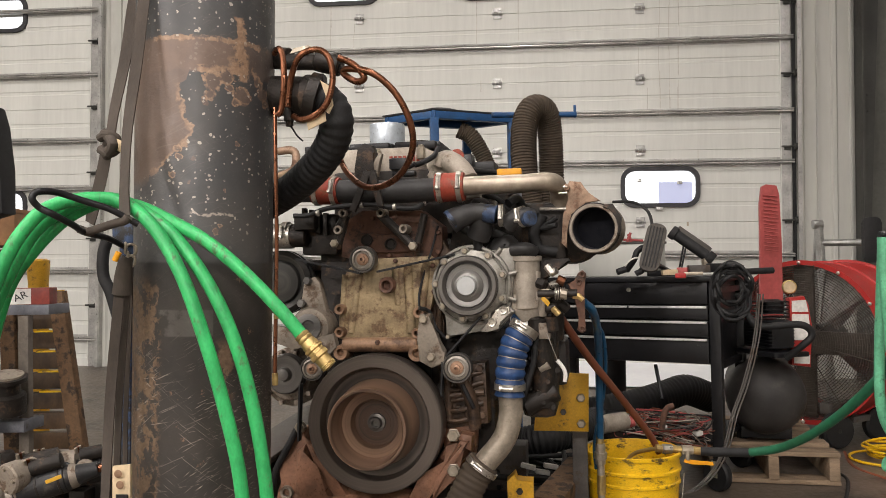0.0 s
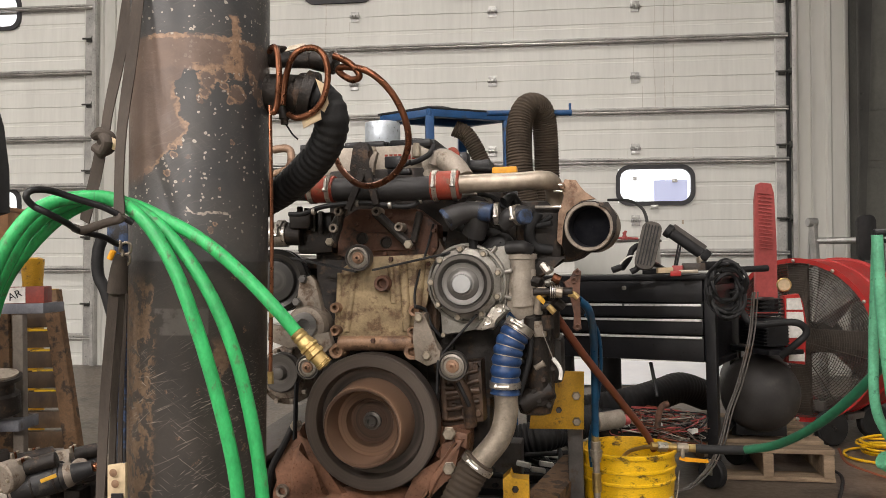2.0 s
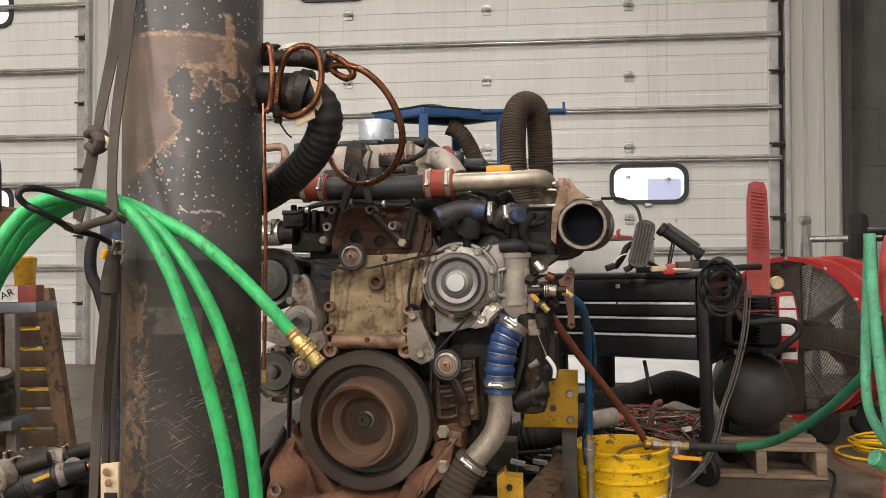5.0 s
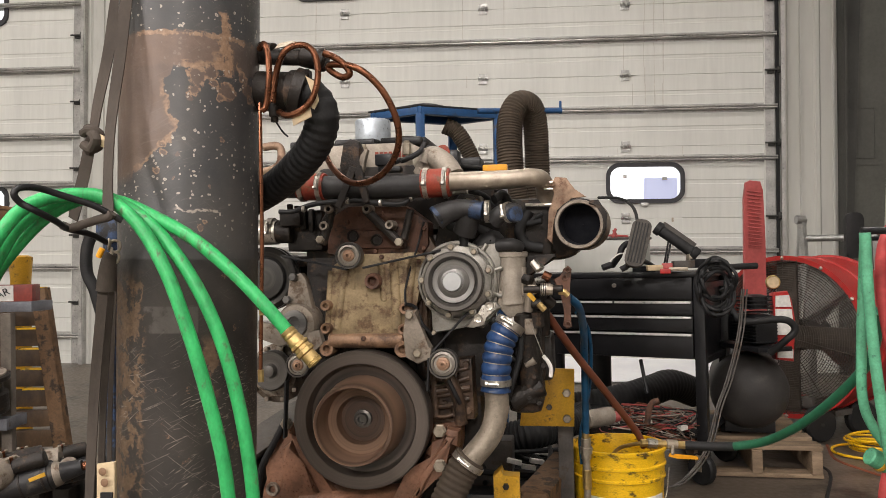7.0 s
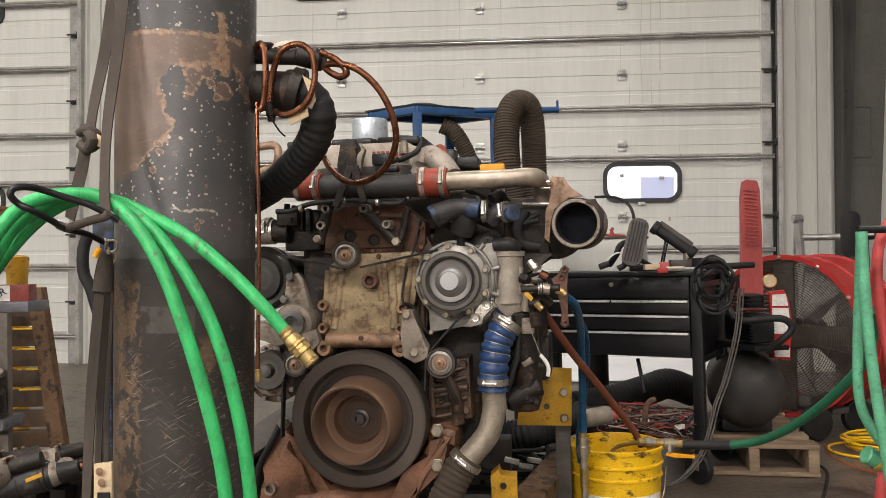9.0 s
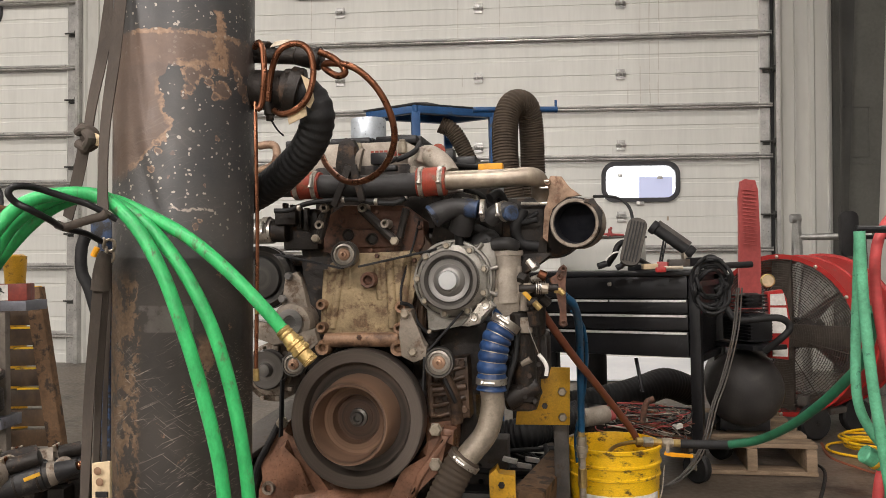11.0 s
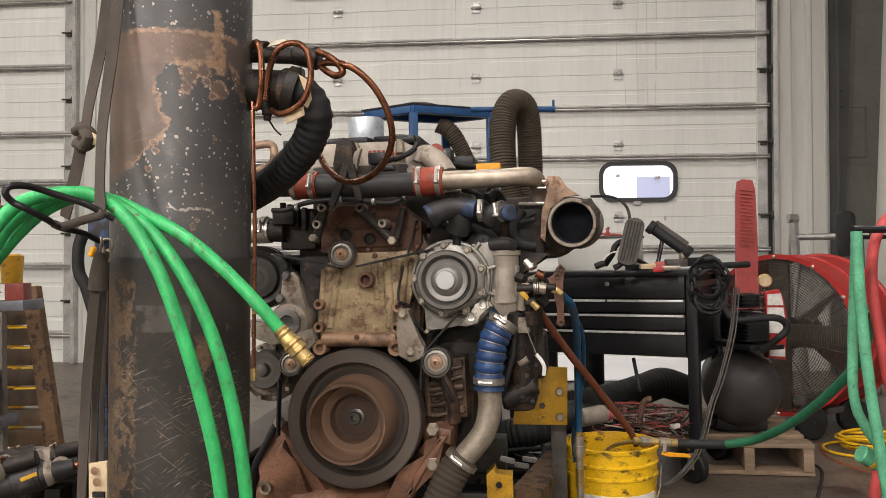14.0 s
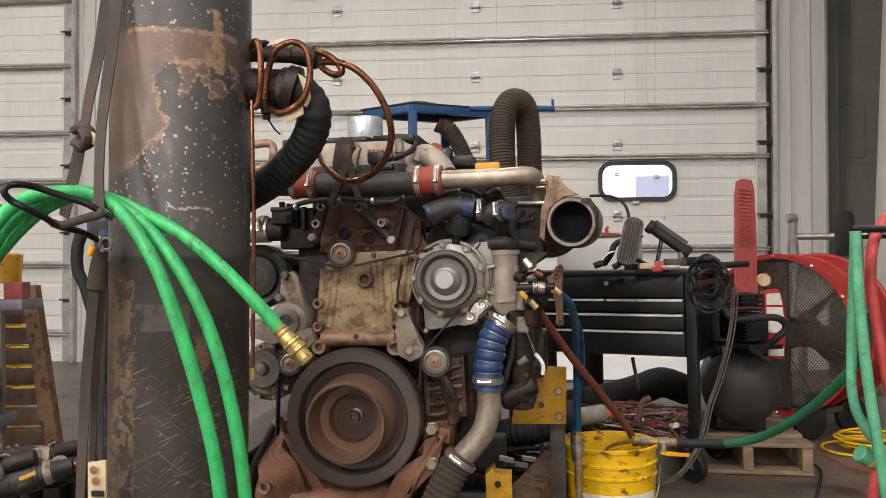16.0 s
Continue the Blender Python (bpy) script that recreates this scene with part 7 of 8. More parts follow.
bm = B()
box(bm, on_cart(LEN / 2, DEP / 2 + 0.012, TOPZ - 0.175), (LEN - 0.06, DEP - 0.03, 0.34), CROT, 0.003)
part("cabinet", bm, BLACK_PAINT, cart)
bm = B()
box(bm, on_cart(LEN / 2, DEP / 2, TOPZ - 0.008), (LEN + 0.01, DEP + 0.02, 0.022), CROT, 0.004)
part("top", bm, BLACK_PAINT, cart)
for f_ in (0.02, LEN - 0.02):
    for b in (0.02, DEP - 0.02):
        bm = B()
        box(bm, on_cart(f_, b, (TOPZ + 0.1) / 2 - 0.01), (0.042, 0.042, TOPZ - 0.1), CROT, 0.003)
        part("post", bm, BLACK_PAINT, cart)
        bm = B()
        c = on_cart(f_ + 0.01, b, 0.062)
        ax = Vector((0.8, 0.6, 0))
        lathe(bm, [(0.02, -0.018), (0.056, -0.018), (0.062, -0.01), (0.062, 0.01), (0.056, 0.018), (0.02, 0.018)], c, ax, 24)
        cw = part("caster", bm, RUBBER, cart, "black rubber caster")
        bm = B()
        box(bm, c + Vector((0, 0, 0.05)), (0.04, 0.05, 0.012), CROT, 0.002)
        for s in (-1, 1):
            box(bm, c + ax * 0.02 * s + Vector((0, 0, 0.022)), (0.03, 0.004, 0.06), turned(math.degrees(math.atan2(ax.y, ax.x)) + 90), 0.001)
        part("caster_fork", bm, BOLT, cw)
for z0, z1, split in ((0.728, 0.815, False), (0.668, 0.722, True), (0.600, 0.662, False), (0.495, 0.594, False)):
    bm = B()
    z0 += TOPZ - 0.835
    z1 += TOPZ - 0.835
    box(bm, on_cart(LEN / 2, 0.006, (z0 + z1) / 2), (LEN - 0.09, 0.02, z1 - z0), CROT, 0.004)
    dr = part("drawer", bm, BLACK_PAINT, cart)
    if z1 < TOPZ - 0.05:
        for a, b in (((0.05, 0.36), (0.37, LEN - 0.05)) if split else ((0.05, LEN - 0.05),)):
            bm = B()
            box(bm, on_cart((a + b) / 2, -0.008, z1 - 0.006), (b - a, 0.014, 0.009), CROT, 0.002)
            part("drawer_pull", bm, PULL_ALU, dr, "bright aluminium drawer pull")
bm = B()
lathe(bm, [(0.009, 0.0), (0.009, 0.006), (0.004, 0.007)], on_cart(0.36, -0.004, TOPZ - 0.05), -BY, 14)
part("lock", bm, STEEL, cart)
bm = B()
lathe(bm, [(0.006, 0.0), (0.006, 0.006), (0.003, 0.007)], on_cart(0.02, 0.0, TOPZ - 0.05), -BY, 12)
part("screw", bm, STEEL, cart)
bm = B()
box(bm, on_cart(LEN / 2, DEP / 2, 0.19), (LEN - 0.03, DEP - 0.03, 0.02), CROT, 0.003)
box(bm, on_cart(LEN / 2, 0.02, 0.205), (LEN - 0.08, 0.012, 0.05), CROT, 0.003)
part("lower_shelf", bm, BLACK_PAINT, cart)
for b in (0.02, DEP - 0.02):
    bm = B()
    box(bm, on_cart(0.02, DEP / 2, 0.48 if b < 0.1 else 0.78), (0.02, DEP - 0.08, 0.025), CROT, 0.002)
    part("side_rail", bm, BLACK_PAINT, cart)
bm = B()
rod(bm, on_cart(-0.01, 0.06, TOPZ + 0.015), on_cart(-0.16, 0.22, TOPZ + 0.02), 0.013, 14)
part("push_handle", bm, RUBBER, cart, "black push handle")
bm = B()
rod(bm, (0.456, 3.444, 0.469), (0.474, 3.399, 0.335), 0.008, 8)
part("rod", bm, BLACK_PAINT, cart)

# things on the cart
gb = thing("grey_case", on_cart(0.55, 0.3, TOPZ), "plain light grey steel case on the cart", "case")
bm = B()
box(bm, on_cart(0.50, 0.32, TOPZ + 0.075), (0.34, 0.2, 0.145), CROT, 0.006)
part("case_body", bm, WALL_WHITE, gb)
bm = B()
box(bm, on_cart(0.50, 0.32, TOPZ + 0.151), (0.35, 0.21, 0.012), CROT, 0.003)
part("case_lid", bm, GREY_STEEL, gb)

pd = thing("foot_pedal", on_cart(0.26, 0.12, TOPZ + 0.01), "black rubber foot pedal with pale dusty ribs", "pedal")
pm = Euler((radians(68), radians(12), radians(-12))).to_matrix()
pc = Vector((0.423, 3.176, 0.948))
bm = B()
prism(bm, [pc + pm @ Vector((x, y, 0)) for x, y in rounded(0.075, 0.20, 0.03)], pm @ Vector((0, 0, 1)), 0.018, 0.003)
pad = part("pad", bm, PEDAL_DUST, pd)
for k in range(5):
    bm = B()
    box(bm, pc + pm @ Vector((-0.024 + 0.012 * k, 0, 0.02)), (0.005, 0.17, 0.004), pm, 0.001)
    part("rib", bm, RUBBER, pad)
bm = B()
box(bm, on_cart(0.26, 0.16, TOPZ + 0.015), (0.1, 0.16, 0.025), CROT, 0.004)
rod(bm, pc + pm @ Vector((0, -0.05, -0.005)), on_cart(0.24, 0.18, TOPZ + 0.02), 0.01, 10)
part("pedal_base", bm, BLACK_PAINT, pd)

ds = thing("display_unit", on_cart(0.12, 0.2, TOPZ), "black rubber-edged display tilted on wire legs", "display")
da, db = Vector((0.527, 3.339, 1.013)), Vector((0.664, 3.308, 0.905))
dm = Matrix(((db - da).normalized(), Vector((0.35, 0.9, 0.2)).normalized(), ((db - da).normalized()).cross(Vector((0.35, 0.9, 0.2)).normalized()))).transposed()
bm = B()
rod(bm, da, db, 0.022, 16)
lathe(bm, [(0.026, -0.012), (0.028, -0.004), (0.028, 0.012), (0.02, 0.016)], da, db - da, 16)
lathe(bm, [(0.02, -0.02), (0.028, -0.016), (0.028, 0.004), (0.024, 0.012)], db, db - da, 16)
part("bumper", bm, RUBBER, ds)
bm = B()
box(bm, (da + db) / 2 + Vector((0.01, 0.05, 0.02)), ((db - da).length * 0.9, 0.12, 0.018), dm, 0.004)
part("screen", bm, GREY_STEEL, ds)
for s in (0.3, 0.36):
    bm = B()
    q = da.lerp(db, s)
    rod(bm, q, Vector((q.x - 0.03, q.y, TOPZ + 0.004)), 0.004, 8)
    part("wire_leg", bm, BLACK_PAINT, ds)

cl = thing("battery_charger", on_cart(0.12, 0.08, TOPZ), "tangle of clamps and small tools on the cart", "tools")
for p, s, mt, yaw in (((0.484, 3.186, 0.855), (0.06, 0.03, 0.022), CREAM, 10), ((0.534, 3.192, 0.858), (0.04, 0.03, 0.03), RED_PLASTIC, -20), ((0.603, 3.221, 0.866), (0.09, 0.04, 0.03), GREY_STEEL, 5), ((0.662, 3.228, 0.869), (0.06, 0.035, 0.035), BLACK_PAINT, 30), ((0.646, 3.306, 0.887), (0.03, 0.03, 0.04), BOLT, 12), ((0.569, 3.156, 0.849), (0.07, 0.02, 0.014), BOLT, -12), ((0.518, 3.140, 0.842), (0.04, 0.02, 0.02), RED_PAINT, -12)):
    bm = B()
    box(bm, p, s, turned(yaw), 0.004)
    part("clamp", bm, mt, cl)
bm = B()
tube(bm, [(0.332, 3.267, 0.866), (0.354, 3.219, 0.906), (0.368, 3.220, 0.939), (0.395, 3.223, 0.949), (0.382, 3.173, 0.872), (0.354, 3.170, 0.851)], 0.012, 10)
part("hose_loop", bm, RUBBER, cl)
bm = B()
tube(bm, [(0.300, 3.163, 0.858), (0.318, 3.164, 0.889), (0.344, 3.167, 0.910), (0.366, 3.170, 0.914)], 0.003, 8)
part("grey_wire", bm, WHITE_PAINT, cl)
bm = B()
rod(bm, (0.282, 3.161, 0.859), (0.317, 3.165, 0.871), 0.013, 10)
part("knob", bm, RUBBER, cl)
bm = B()
rod(bm, (0.350, 3.418, 0.983), (0.365, 3.419, 1.021), 0.006, 8)
rod(bm, (0.369, 3.420, 0.983), (0.355, 3.418, 1.016), 0.006, 8)
rod(bm, (0.322, 3.414, 0.993), (0.416, 3.426, 0.987), 0.005, 8)
part("pliers", bm, RED_PLASTIC, cl, "faded red pliers handles")
hose("black_cable", [(0.397, 4.577, 1.243), (0.484, 4.386, 1.222), (0.532, 4.192, 1.165), (0.516, 3.890, 1.069), (0.463, 3.584, 0.956)], 0.008, RUBBER, "thin black cable hanging by the door")
cab = thing("cable_coil", on_cart(-0.03, 0.1, TOPZ - 0.12), "coil of black cable hung on the cart handle", "cable")
rng = random.Random(3)
for k in range(7):
    bm = B()
    c = Vector((0.699, 3.114, 0.782))
    w, h2 = rng.uniform(0.05, 0.075), rng.uniform(0.07, 0.1)
    ph = rng.uniform(0, 1)
    pts = [c + Vector((w * math.cos(ph + a * math.tau / 10), rng.uniform(-0.03, 0.03), h2 * math.sin(ph + a * math.tau / 10) + 0.01 * k - 0.03)) for a in range(11)]
    tube(bm, pts, 0.0065, 8)
    part("loop", bm, RUBBER, cab)
for dx, r_ in ((0, 0.004), (0.012, 0.003), (-0.008, 0.0028)):
    hose("grey_cable", [Vector((0.802, 3.127, 0.769)) + Vector((dx, 0, 0)), Vector((0.783, 3.129, 0.600)) + Vector((dx, 0, 0)), Vector((0.733, 3.106, 0.435)) + Vector((dx, 0, 0)), Vector((0.689, 3.083, 0.335)) + Vector((dx, 0, 0)), Vector((0.641, 3.019, 0.224)) + Vector((dx, 0, 0)), Vector((0.583, 2.964, 0.146)) + Vector((dx, 0, 0)), Vector((0.499, 2.904, 0.095)) + Vector((dx, 0, 0)), Vector((0.403, 2.842, 0.096)) + Vector((dx, 0, 0))], r_, GREY_STEEL, "grey cable hanging from the cart to the floor", "grey cables")

# wire tangle on the lower shelf
wires = thing("wire_tangle", on_cart(0.3, 0.2, 0.2), "tangle of red, grey and white scrap wires", "wires")
wc = Vector((0.460, 3.198, 0.248))
wcols = (RED_PLASTIC, VALVE_GREY, GREY_STEEL, RUBBER, BROWN_HOSE, PIPE_GREY)
for k in range(7):
    bm = B()
    box(bm, wc + FX * (-0.16 + 0.045 * k) + BY * (0.03 + 0.02 * (k % 3)) + Vector((0, 0, -0.01 + 0.012 * (k % 2))), (0.04, 0.022, 0.018), turned(37 * k, 0, 14 * (k % 3)), 0.004)
    part("plug", bm, (WHITE_PAINT, RED_PLASTIC, VALVE_GREY)[k % 3], wires)
for k in range(72):
    pts = [wc + FX * rng.uniform(-0.22, 0.15) + BY * rng.uniform(-0.02, 0.25) + Vector((0, 0, rng.uniform(-0.07, 0.045))) for _ in range(5)]
    bm = B()
    tube(bm, pts, rng.choice((0.0016, 0.002, 0.0032)), 6, 6)
    part("wire", bm, wcols[k % 6], wires)
bm = B()
tube(bm, [(0.435, 3.144, 0.259), (0.443, 3.144, 0.312), (0.458, 3.145, 0.340), (0.480, 3.147, 0.348)], 0.012, 12)
part("bent_pipe", bm, RUST_IRON, wires)
jar = thing("oil_can", (0.249, 3.121, 0.241), "scuffed white can lying behind the bucket", "can")
bm = B()
rod(bm, (0.205, 3.115, 0.281), (0.304, 3.178, 0.286), 0.035, 20)
part("can_body", bm, VALVE_GREY, jar)
bm = B()
rod(bm, (0.309, 3.178, 0.277), (0.335, 3.181, 0.283), 0.02, 14)
part("can_cap", bm, RED_PLASTIC, jar)
bm = B()
box(bm, Vector((0.351, 3.387, 0.198)), (0.26, 0.2, 0.10), turned(-14), 0.006)
tagged(part("shelf_box", bm, GREASE, None, origin=Vector((0.349, 3.388, 0.140))), "dirty low steel box on the shelf", "box")
fd = thing("black_duct", (0.473, 4.293, -0.000), "wide black ribbed duct lying on the floor", "hose")
bm = B()
ribbed(bm, [(0.089, 3.960, 0.162), (0.253, 3.980, 0.178), (0.445, 4.003, 0.210), (0.589, 4.071, 0.241), (0.695, 4.134, 0.259), (0.841, 4.255, 0.197)], 0.075, 0.02, 0.0025, 20)
part("ribbed_body", bm, RUBBER, fd)
bm = B()
tube(bm, [(0.353, 4.289, 0.442), (0.352, 4.293, 0.264), (0.354, 4.297, 0.087)], 0.065, 20)
part("upright_duct", bm, RUBBER, fd)
# made-up white slab for the bright daylight on the floor by the door
glare = thing("floor_glare", (0.651, 5.841, 0.000), "white slab in place of daylight glare on the floor by the door", "sheet")
s0, s1, s2, s3 = (Vector(p) for p in ((0.078, 6.100, -0.081), (1.366, 6.100, -0.081), (1.484, 6.600, 0.085), (0.090, 6.600, 0.091)))
bm = B()
prism(bm, [Vector((s0.x, 5.9, 0.01)), Vector((s1.x, 5.9, 0.01)), Vector((s2.x, 6.72, 0.10)), Vector((s3.x, 6.72, 0.10))], (0, 0, 1), 0.012, 0.002)
part("sheet", bm, FLOOR_GLARE, glare)

# ---- air compressor on its pallet ----
pal = thing("pallet", (0.979, 3.427, 0.000), "worn pale wooden pallet", "pallet")
pz = 0.12
pA = Vector((0.810, 3.367, 0.000))
pdx = Vector((math.cos(radians(-5)), math.sin(radians(-5)), 0))
pdy = Vector((-pdx.y, pdx.x, 0))
PR = turned(-5)
for k in range(5):
    bm = B()
    box(bm, pA + pdx * 0.085 + pdy * (0.05 + 0.17 * k) + Vector((0, 0, 0.122)), (0.5, 0.1, 0.018), PR, 0.003)
    part("deck_board", bm, PALE_WOOD, pal)
for k in range(2):
    bm = B()
    box(bm, pA + pdx * 0.085 + pdy * (0.05 + 0.6 * k) + Vector((0, 0, 0.012)), (0.5, 0.1, 0.018), PR, 0.003)
    part("base_board", bm, PALE_WOOD, pal)
for k in range(3):
    bm = B()
    box(bm, pA + pdx * (-0.14 + 0.225 * k) + pdy * 0.38 + Vector((0, 0, 0.067)), (0.04, 0.78, 0.09), PR, 0.003)
    part("stringer", bm, PALE_WOOD, pal)

ac = thing("air_compressor", Vector((0.951, 3.563, 0.166)), "black portable air compressor standing on a pallet", "compressor")
c0 = Vector((0.904, 3.47, 0.134 + 0.03 + 0.16))
adir = Vector((0.2, 0.98, 0)).normalized()
bm = B()
lathe(bm, [(0.01, -0.06), (0.05, -0.054), (0.09, -0.038), (0.125, -0.012), (0.15, 0.022), (0.16, 0.06), (0.16, 0.42), (0.12, 0.48), (0.02, 0.5)], c0, adir, 36)
part("air_tank", bm, TANK_GREY, ac, "dark grey round-ended air tank")
bm = B()
for s in (0.08, 0.4):
    box(bm, c0 + adir * s - Vector((0, 0, 0.15)), (0.2, 0.03, 0.055), turned(-12), 0.004)
part("foot", bm, BLACK_PAINT, ac)
bm = B()
mc = Vector((0.927, 3.500, 0.590))
box(bm, mc, (0.11, 0.2, 0.12), turned(20), 0.02)
for k in range(8):
    box(bm, mc + Vector((0, -0.02, -0.05 + 0.0135 * k)), (0.118, 0.16, 0.005), turned(20), 0.001)
lathe(bm, [(0.045, 0), (0.05, 0.01), (0.05, 0.05), (0.03, 0.06)], Vector((0.940, 3.499, 0.672)), (0, 0, 1), 20)
for k in range(5):
    box(bm, Vector((0.941, 3.499, 0.689)) + Vector((0, 0, -0.03 + 0.016 * k)), (0.12, 0.1, 0.005), turned(20), 0.001)
box(bm, mc - Vector((0, 0, 0.075)), (0.16, 0.3, 0.02), turned(20), 0.004)
part("pump_head", bm, BLACK_PAINT, ac, "black finned pump head")
bm = B()
tube(bm, [(0.766, 3.324, 0.763), (0.809, 3.332, 0.672), (0.839, 3.286, 0.635), (0.973, 3.272, 0.643), (1.021, 3.279, 0.625), (1.029, 3.280, 0.594), (0.996, 3.287, 0.558), (0.949, 3.333, 0.505)], 0.014, 14)
part("carry_handle", bm, RUBBER, ac, "black bent carry handle")
bm = B()
lathe(bm, [(0.024, 0.012), (0.029, 0.01), (0.029, -0.006), (0.025, -0.008), (0.024, -0.003)], (1.018, 3.506, 0.782), Vector((0.1, 1, 0)), 24)
part("pressure_gauge", bm, BRASS, ac, "round brass pressure gauge")
bm = B()
lathe(bm, [(0.024, 0.0), (0.024, -0.001)], Vector((1.018, 3.506, 0.782)) + Vector((0, -0.0035, 0)), Vector((0.1, 1, 0)), 24)
part("gauge_dial", bm, CREAM, ac)
bm = B()
gp = [(1.002, 3.455, 0.737), (1.064, 3.462, 0.745), (1.082, 3.466, 0.707), (1.093, 3.469, 0.614), (1.085, 3.472, 0.451), (1.007, 3.462, 0.462)]
prism(bm, gp, (0, 1, 0), 0.06, 0.008)
guard = part("belt_guard", bm, RED_PAINT, ac, "red belt guard with white warning stickers")
for ya, yb in ((532, 552), (556, 574), (580, 602), (632, 642)):
    bm = B()
    for_pts = {532: ((1.011, 3.451, 0.727), (1.067, 3.458, 0.729), (1.077, 3.461, 0.680), (1.010, 3.452, 0.681)), 556: ((1.010, 3.452, 0.672), (1.077, 3.461, 0.670), (1.081, 3.462, 0.629), (1.009, 3.453, 0.630)), 580: ((1.009, 3.454, 0.616), (1.080, 3.463, 0.615), (1.081, 3.464, 0.564), (1.010, 3.455, 0.565)), 632: ((1.016, 3.457, 0.504), (1.080, 3.465, 0.503), (1.079, 3.466, 0.466), (1.015, 3.458, 0.470))}[ya]
    prism(bm, for_pts, (0, 1, 0), 0.004, 0)
    part("sticker", bm, WHITE_PAINT, guard, "white warning sticker")

rp = thing("red_seat_back", (1.041, 3.863, 0.741), "tall faded red ribbed plastic panel", "panel")
bm = B()
prism(bm, [(0.976, 3.807, 0.641), (0.985, 3.795, 1.155), (0.994, 3.795, 1.232), (1.015, 3.797, 1.242), (1.063, 3.803, 1.236), (1.075, 3.806, 1.192), (1.080, 3.812, 0.973), (1.081, 3.820, 0.639)], (0, 1, 0), 0.03, 0.006)
part("shell", bm, RED_PLASTIC, rp)
for k in range(16):
    bm = B()
    a, b = Vector((0.999, 3.791, 1.193)), Vector((1.061, 3.799, 1.192))
    dz = Vector((0, 0, -0.0165 * k))
    rod(bm, a + dz, b + dz - Vector((0, 0, 0.008)), 0.0022, 6)
    part("rib", bm, RED_PLASTIC, rp)
bm = B()
q = Vector((1.037, 3.843, 0.690))
rod(bm, Vector((q.x, q.y, 0)), q, 0.02, 12)
part("post", bm, BLACK_PAINT, rp)

# ---- red drum fan ----
fc = Vector((1.252, 4.147, 0.492))
FA = Vector((0.72, 0.69, 0)).normalized()     # from the grille to the rear
fan = thing("drum_fan", (fc.x, fc.y, 0), "large red steel drum fan on wheels", "fan")
FRAD = 0.39
u_, v_, _w = basis(FA)
bm = B()
lathe(bm, [(FRAD - 0.012, 0.0), (FRAD + 0.012, 0.0), (FRAD + 0.012, 0.012), (FRAD, 0.016), (FRAD, 0.19), (FRAD + 0.008, 0.195), (FRAD + 0.008, 0.205), (FRAD, 0.21), (FRAD, 0.42), (FRAD + 0.012, 0.425), (FRAD + 0.012, 0.44), (FRAD - 0.012, 0.44), (FRAD - 0.012, 0.01)], fc, FA, 72, True)
drum = part("drum", bm, RED_PAINT, fan, "worn red steel drum")
for k in range(12):
    a = k * math.tau / 12
    bm = B()
    lathe(bm, [(0.009, 0.0), (0.009, -0.006), (0.004, -0.009)], fc + (u_ * math.cos(a) + v_ * math.sin(a)) * FRAD, FA, 10)
    part("rivet", bm, STEEL, drum)
bm = B()
for k in range(1, 34):
    r_ = FRAD * k / 34
    pts = [fc + (u_ * math.cos(a * math.tau / 40) + v_ * math.sin(a * math.tau / 40)) * r_ for a in range(41)]
    sweep(bm, pts, [0.0016] * 41, 4)
for k in range(8):
    a = k * math.tau / 8 + 0.2
    d = u_ * math.cos(a) + v_ * math.sin(a)
    rod(bm, fc + d * 0.03, fc + d * (FRAD - 0.005), 0.0025, 5)
for k in range(64):
    a = k * math.tau / 64
    d = u_ * math.cos(a) + v_ * math.sin(a)
    rod(bm, fc + d * 0.1, fc + d * (FRAD - 0.005), 0.0009, 4)
tagged(part("front_grille", bm, MESH_BRONZE, fan, "dusty bronze-grey wire mesh grille"), kind="stuff")
bm = B()
fb = fc + FA * 0.42
for k in range(1, 30):
    r_ = FRAD * k / 30
    pts = [fb + (u_ * math.cos(a * math.tau / 40) + v_ * math.sin(a * math.tau / 40)) * r_ for a in range(41)]
    sweep(bm, pts, [0.002] * 41, 4)
tagged(part("rear_grille", bm, GALV, fan, "pale rear wire grille"), kind="stuff")
for k in range(4):
    bm = B()
    a = k * math.tau / 4 + 0.5
    d = u_ * math.cos(a) + v_ * math.sin(a)
    e = FA.cross(d)
    q = [fc + FA * 0.2 + d * 0.06 + e * 0.03 + FA * 0.03, fc + FA * 0.2 + d * 0.06 - e * 0.03 - FA * 0.03, fc + FA * 0.2 + d * 0.34 - e * 0.13 - FA * 0.04, fc + FA * 0.2 + d * 0.35 + e * 0.1 + FA * 0.05]
    prism(bm, q, FA, 0.004, 0)
    part("blade", bm, GALV, fan, "bright sheet-metal fan blade")
bm = B()
lathe(bm, [(0.07, 0.0), (0.08, 0.01), (0.08, 0.2), (0.05, 0.22)], fc + FA * 0.12, FA, 24)
part("motor", bm, BLACK_PAINT, fan)
bm = B()
m3 = Matrix((u_, FA, v_ * -1)).transposed()
box(bm, fc + FA * 0.03, (FRAD * 1.96, 0.03, 0.11), m3, 0.004)
box(bm, fc + FA * 0.045, (0.10, 0.02, FRAD * 1.9), m3, 0.004)
part("motor_mount", bm, MESH_BRONZE, fan, "dark motor mount bar")
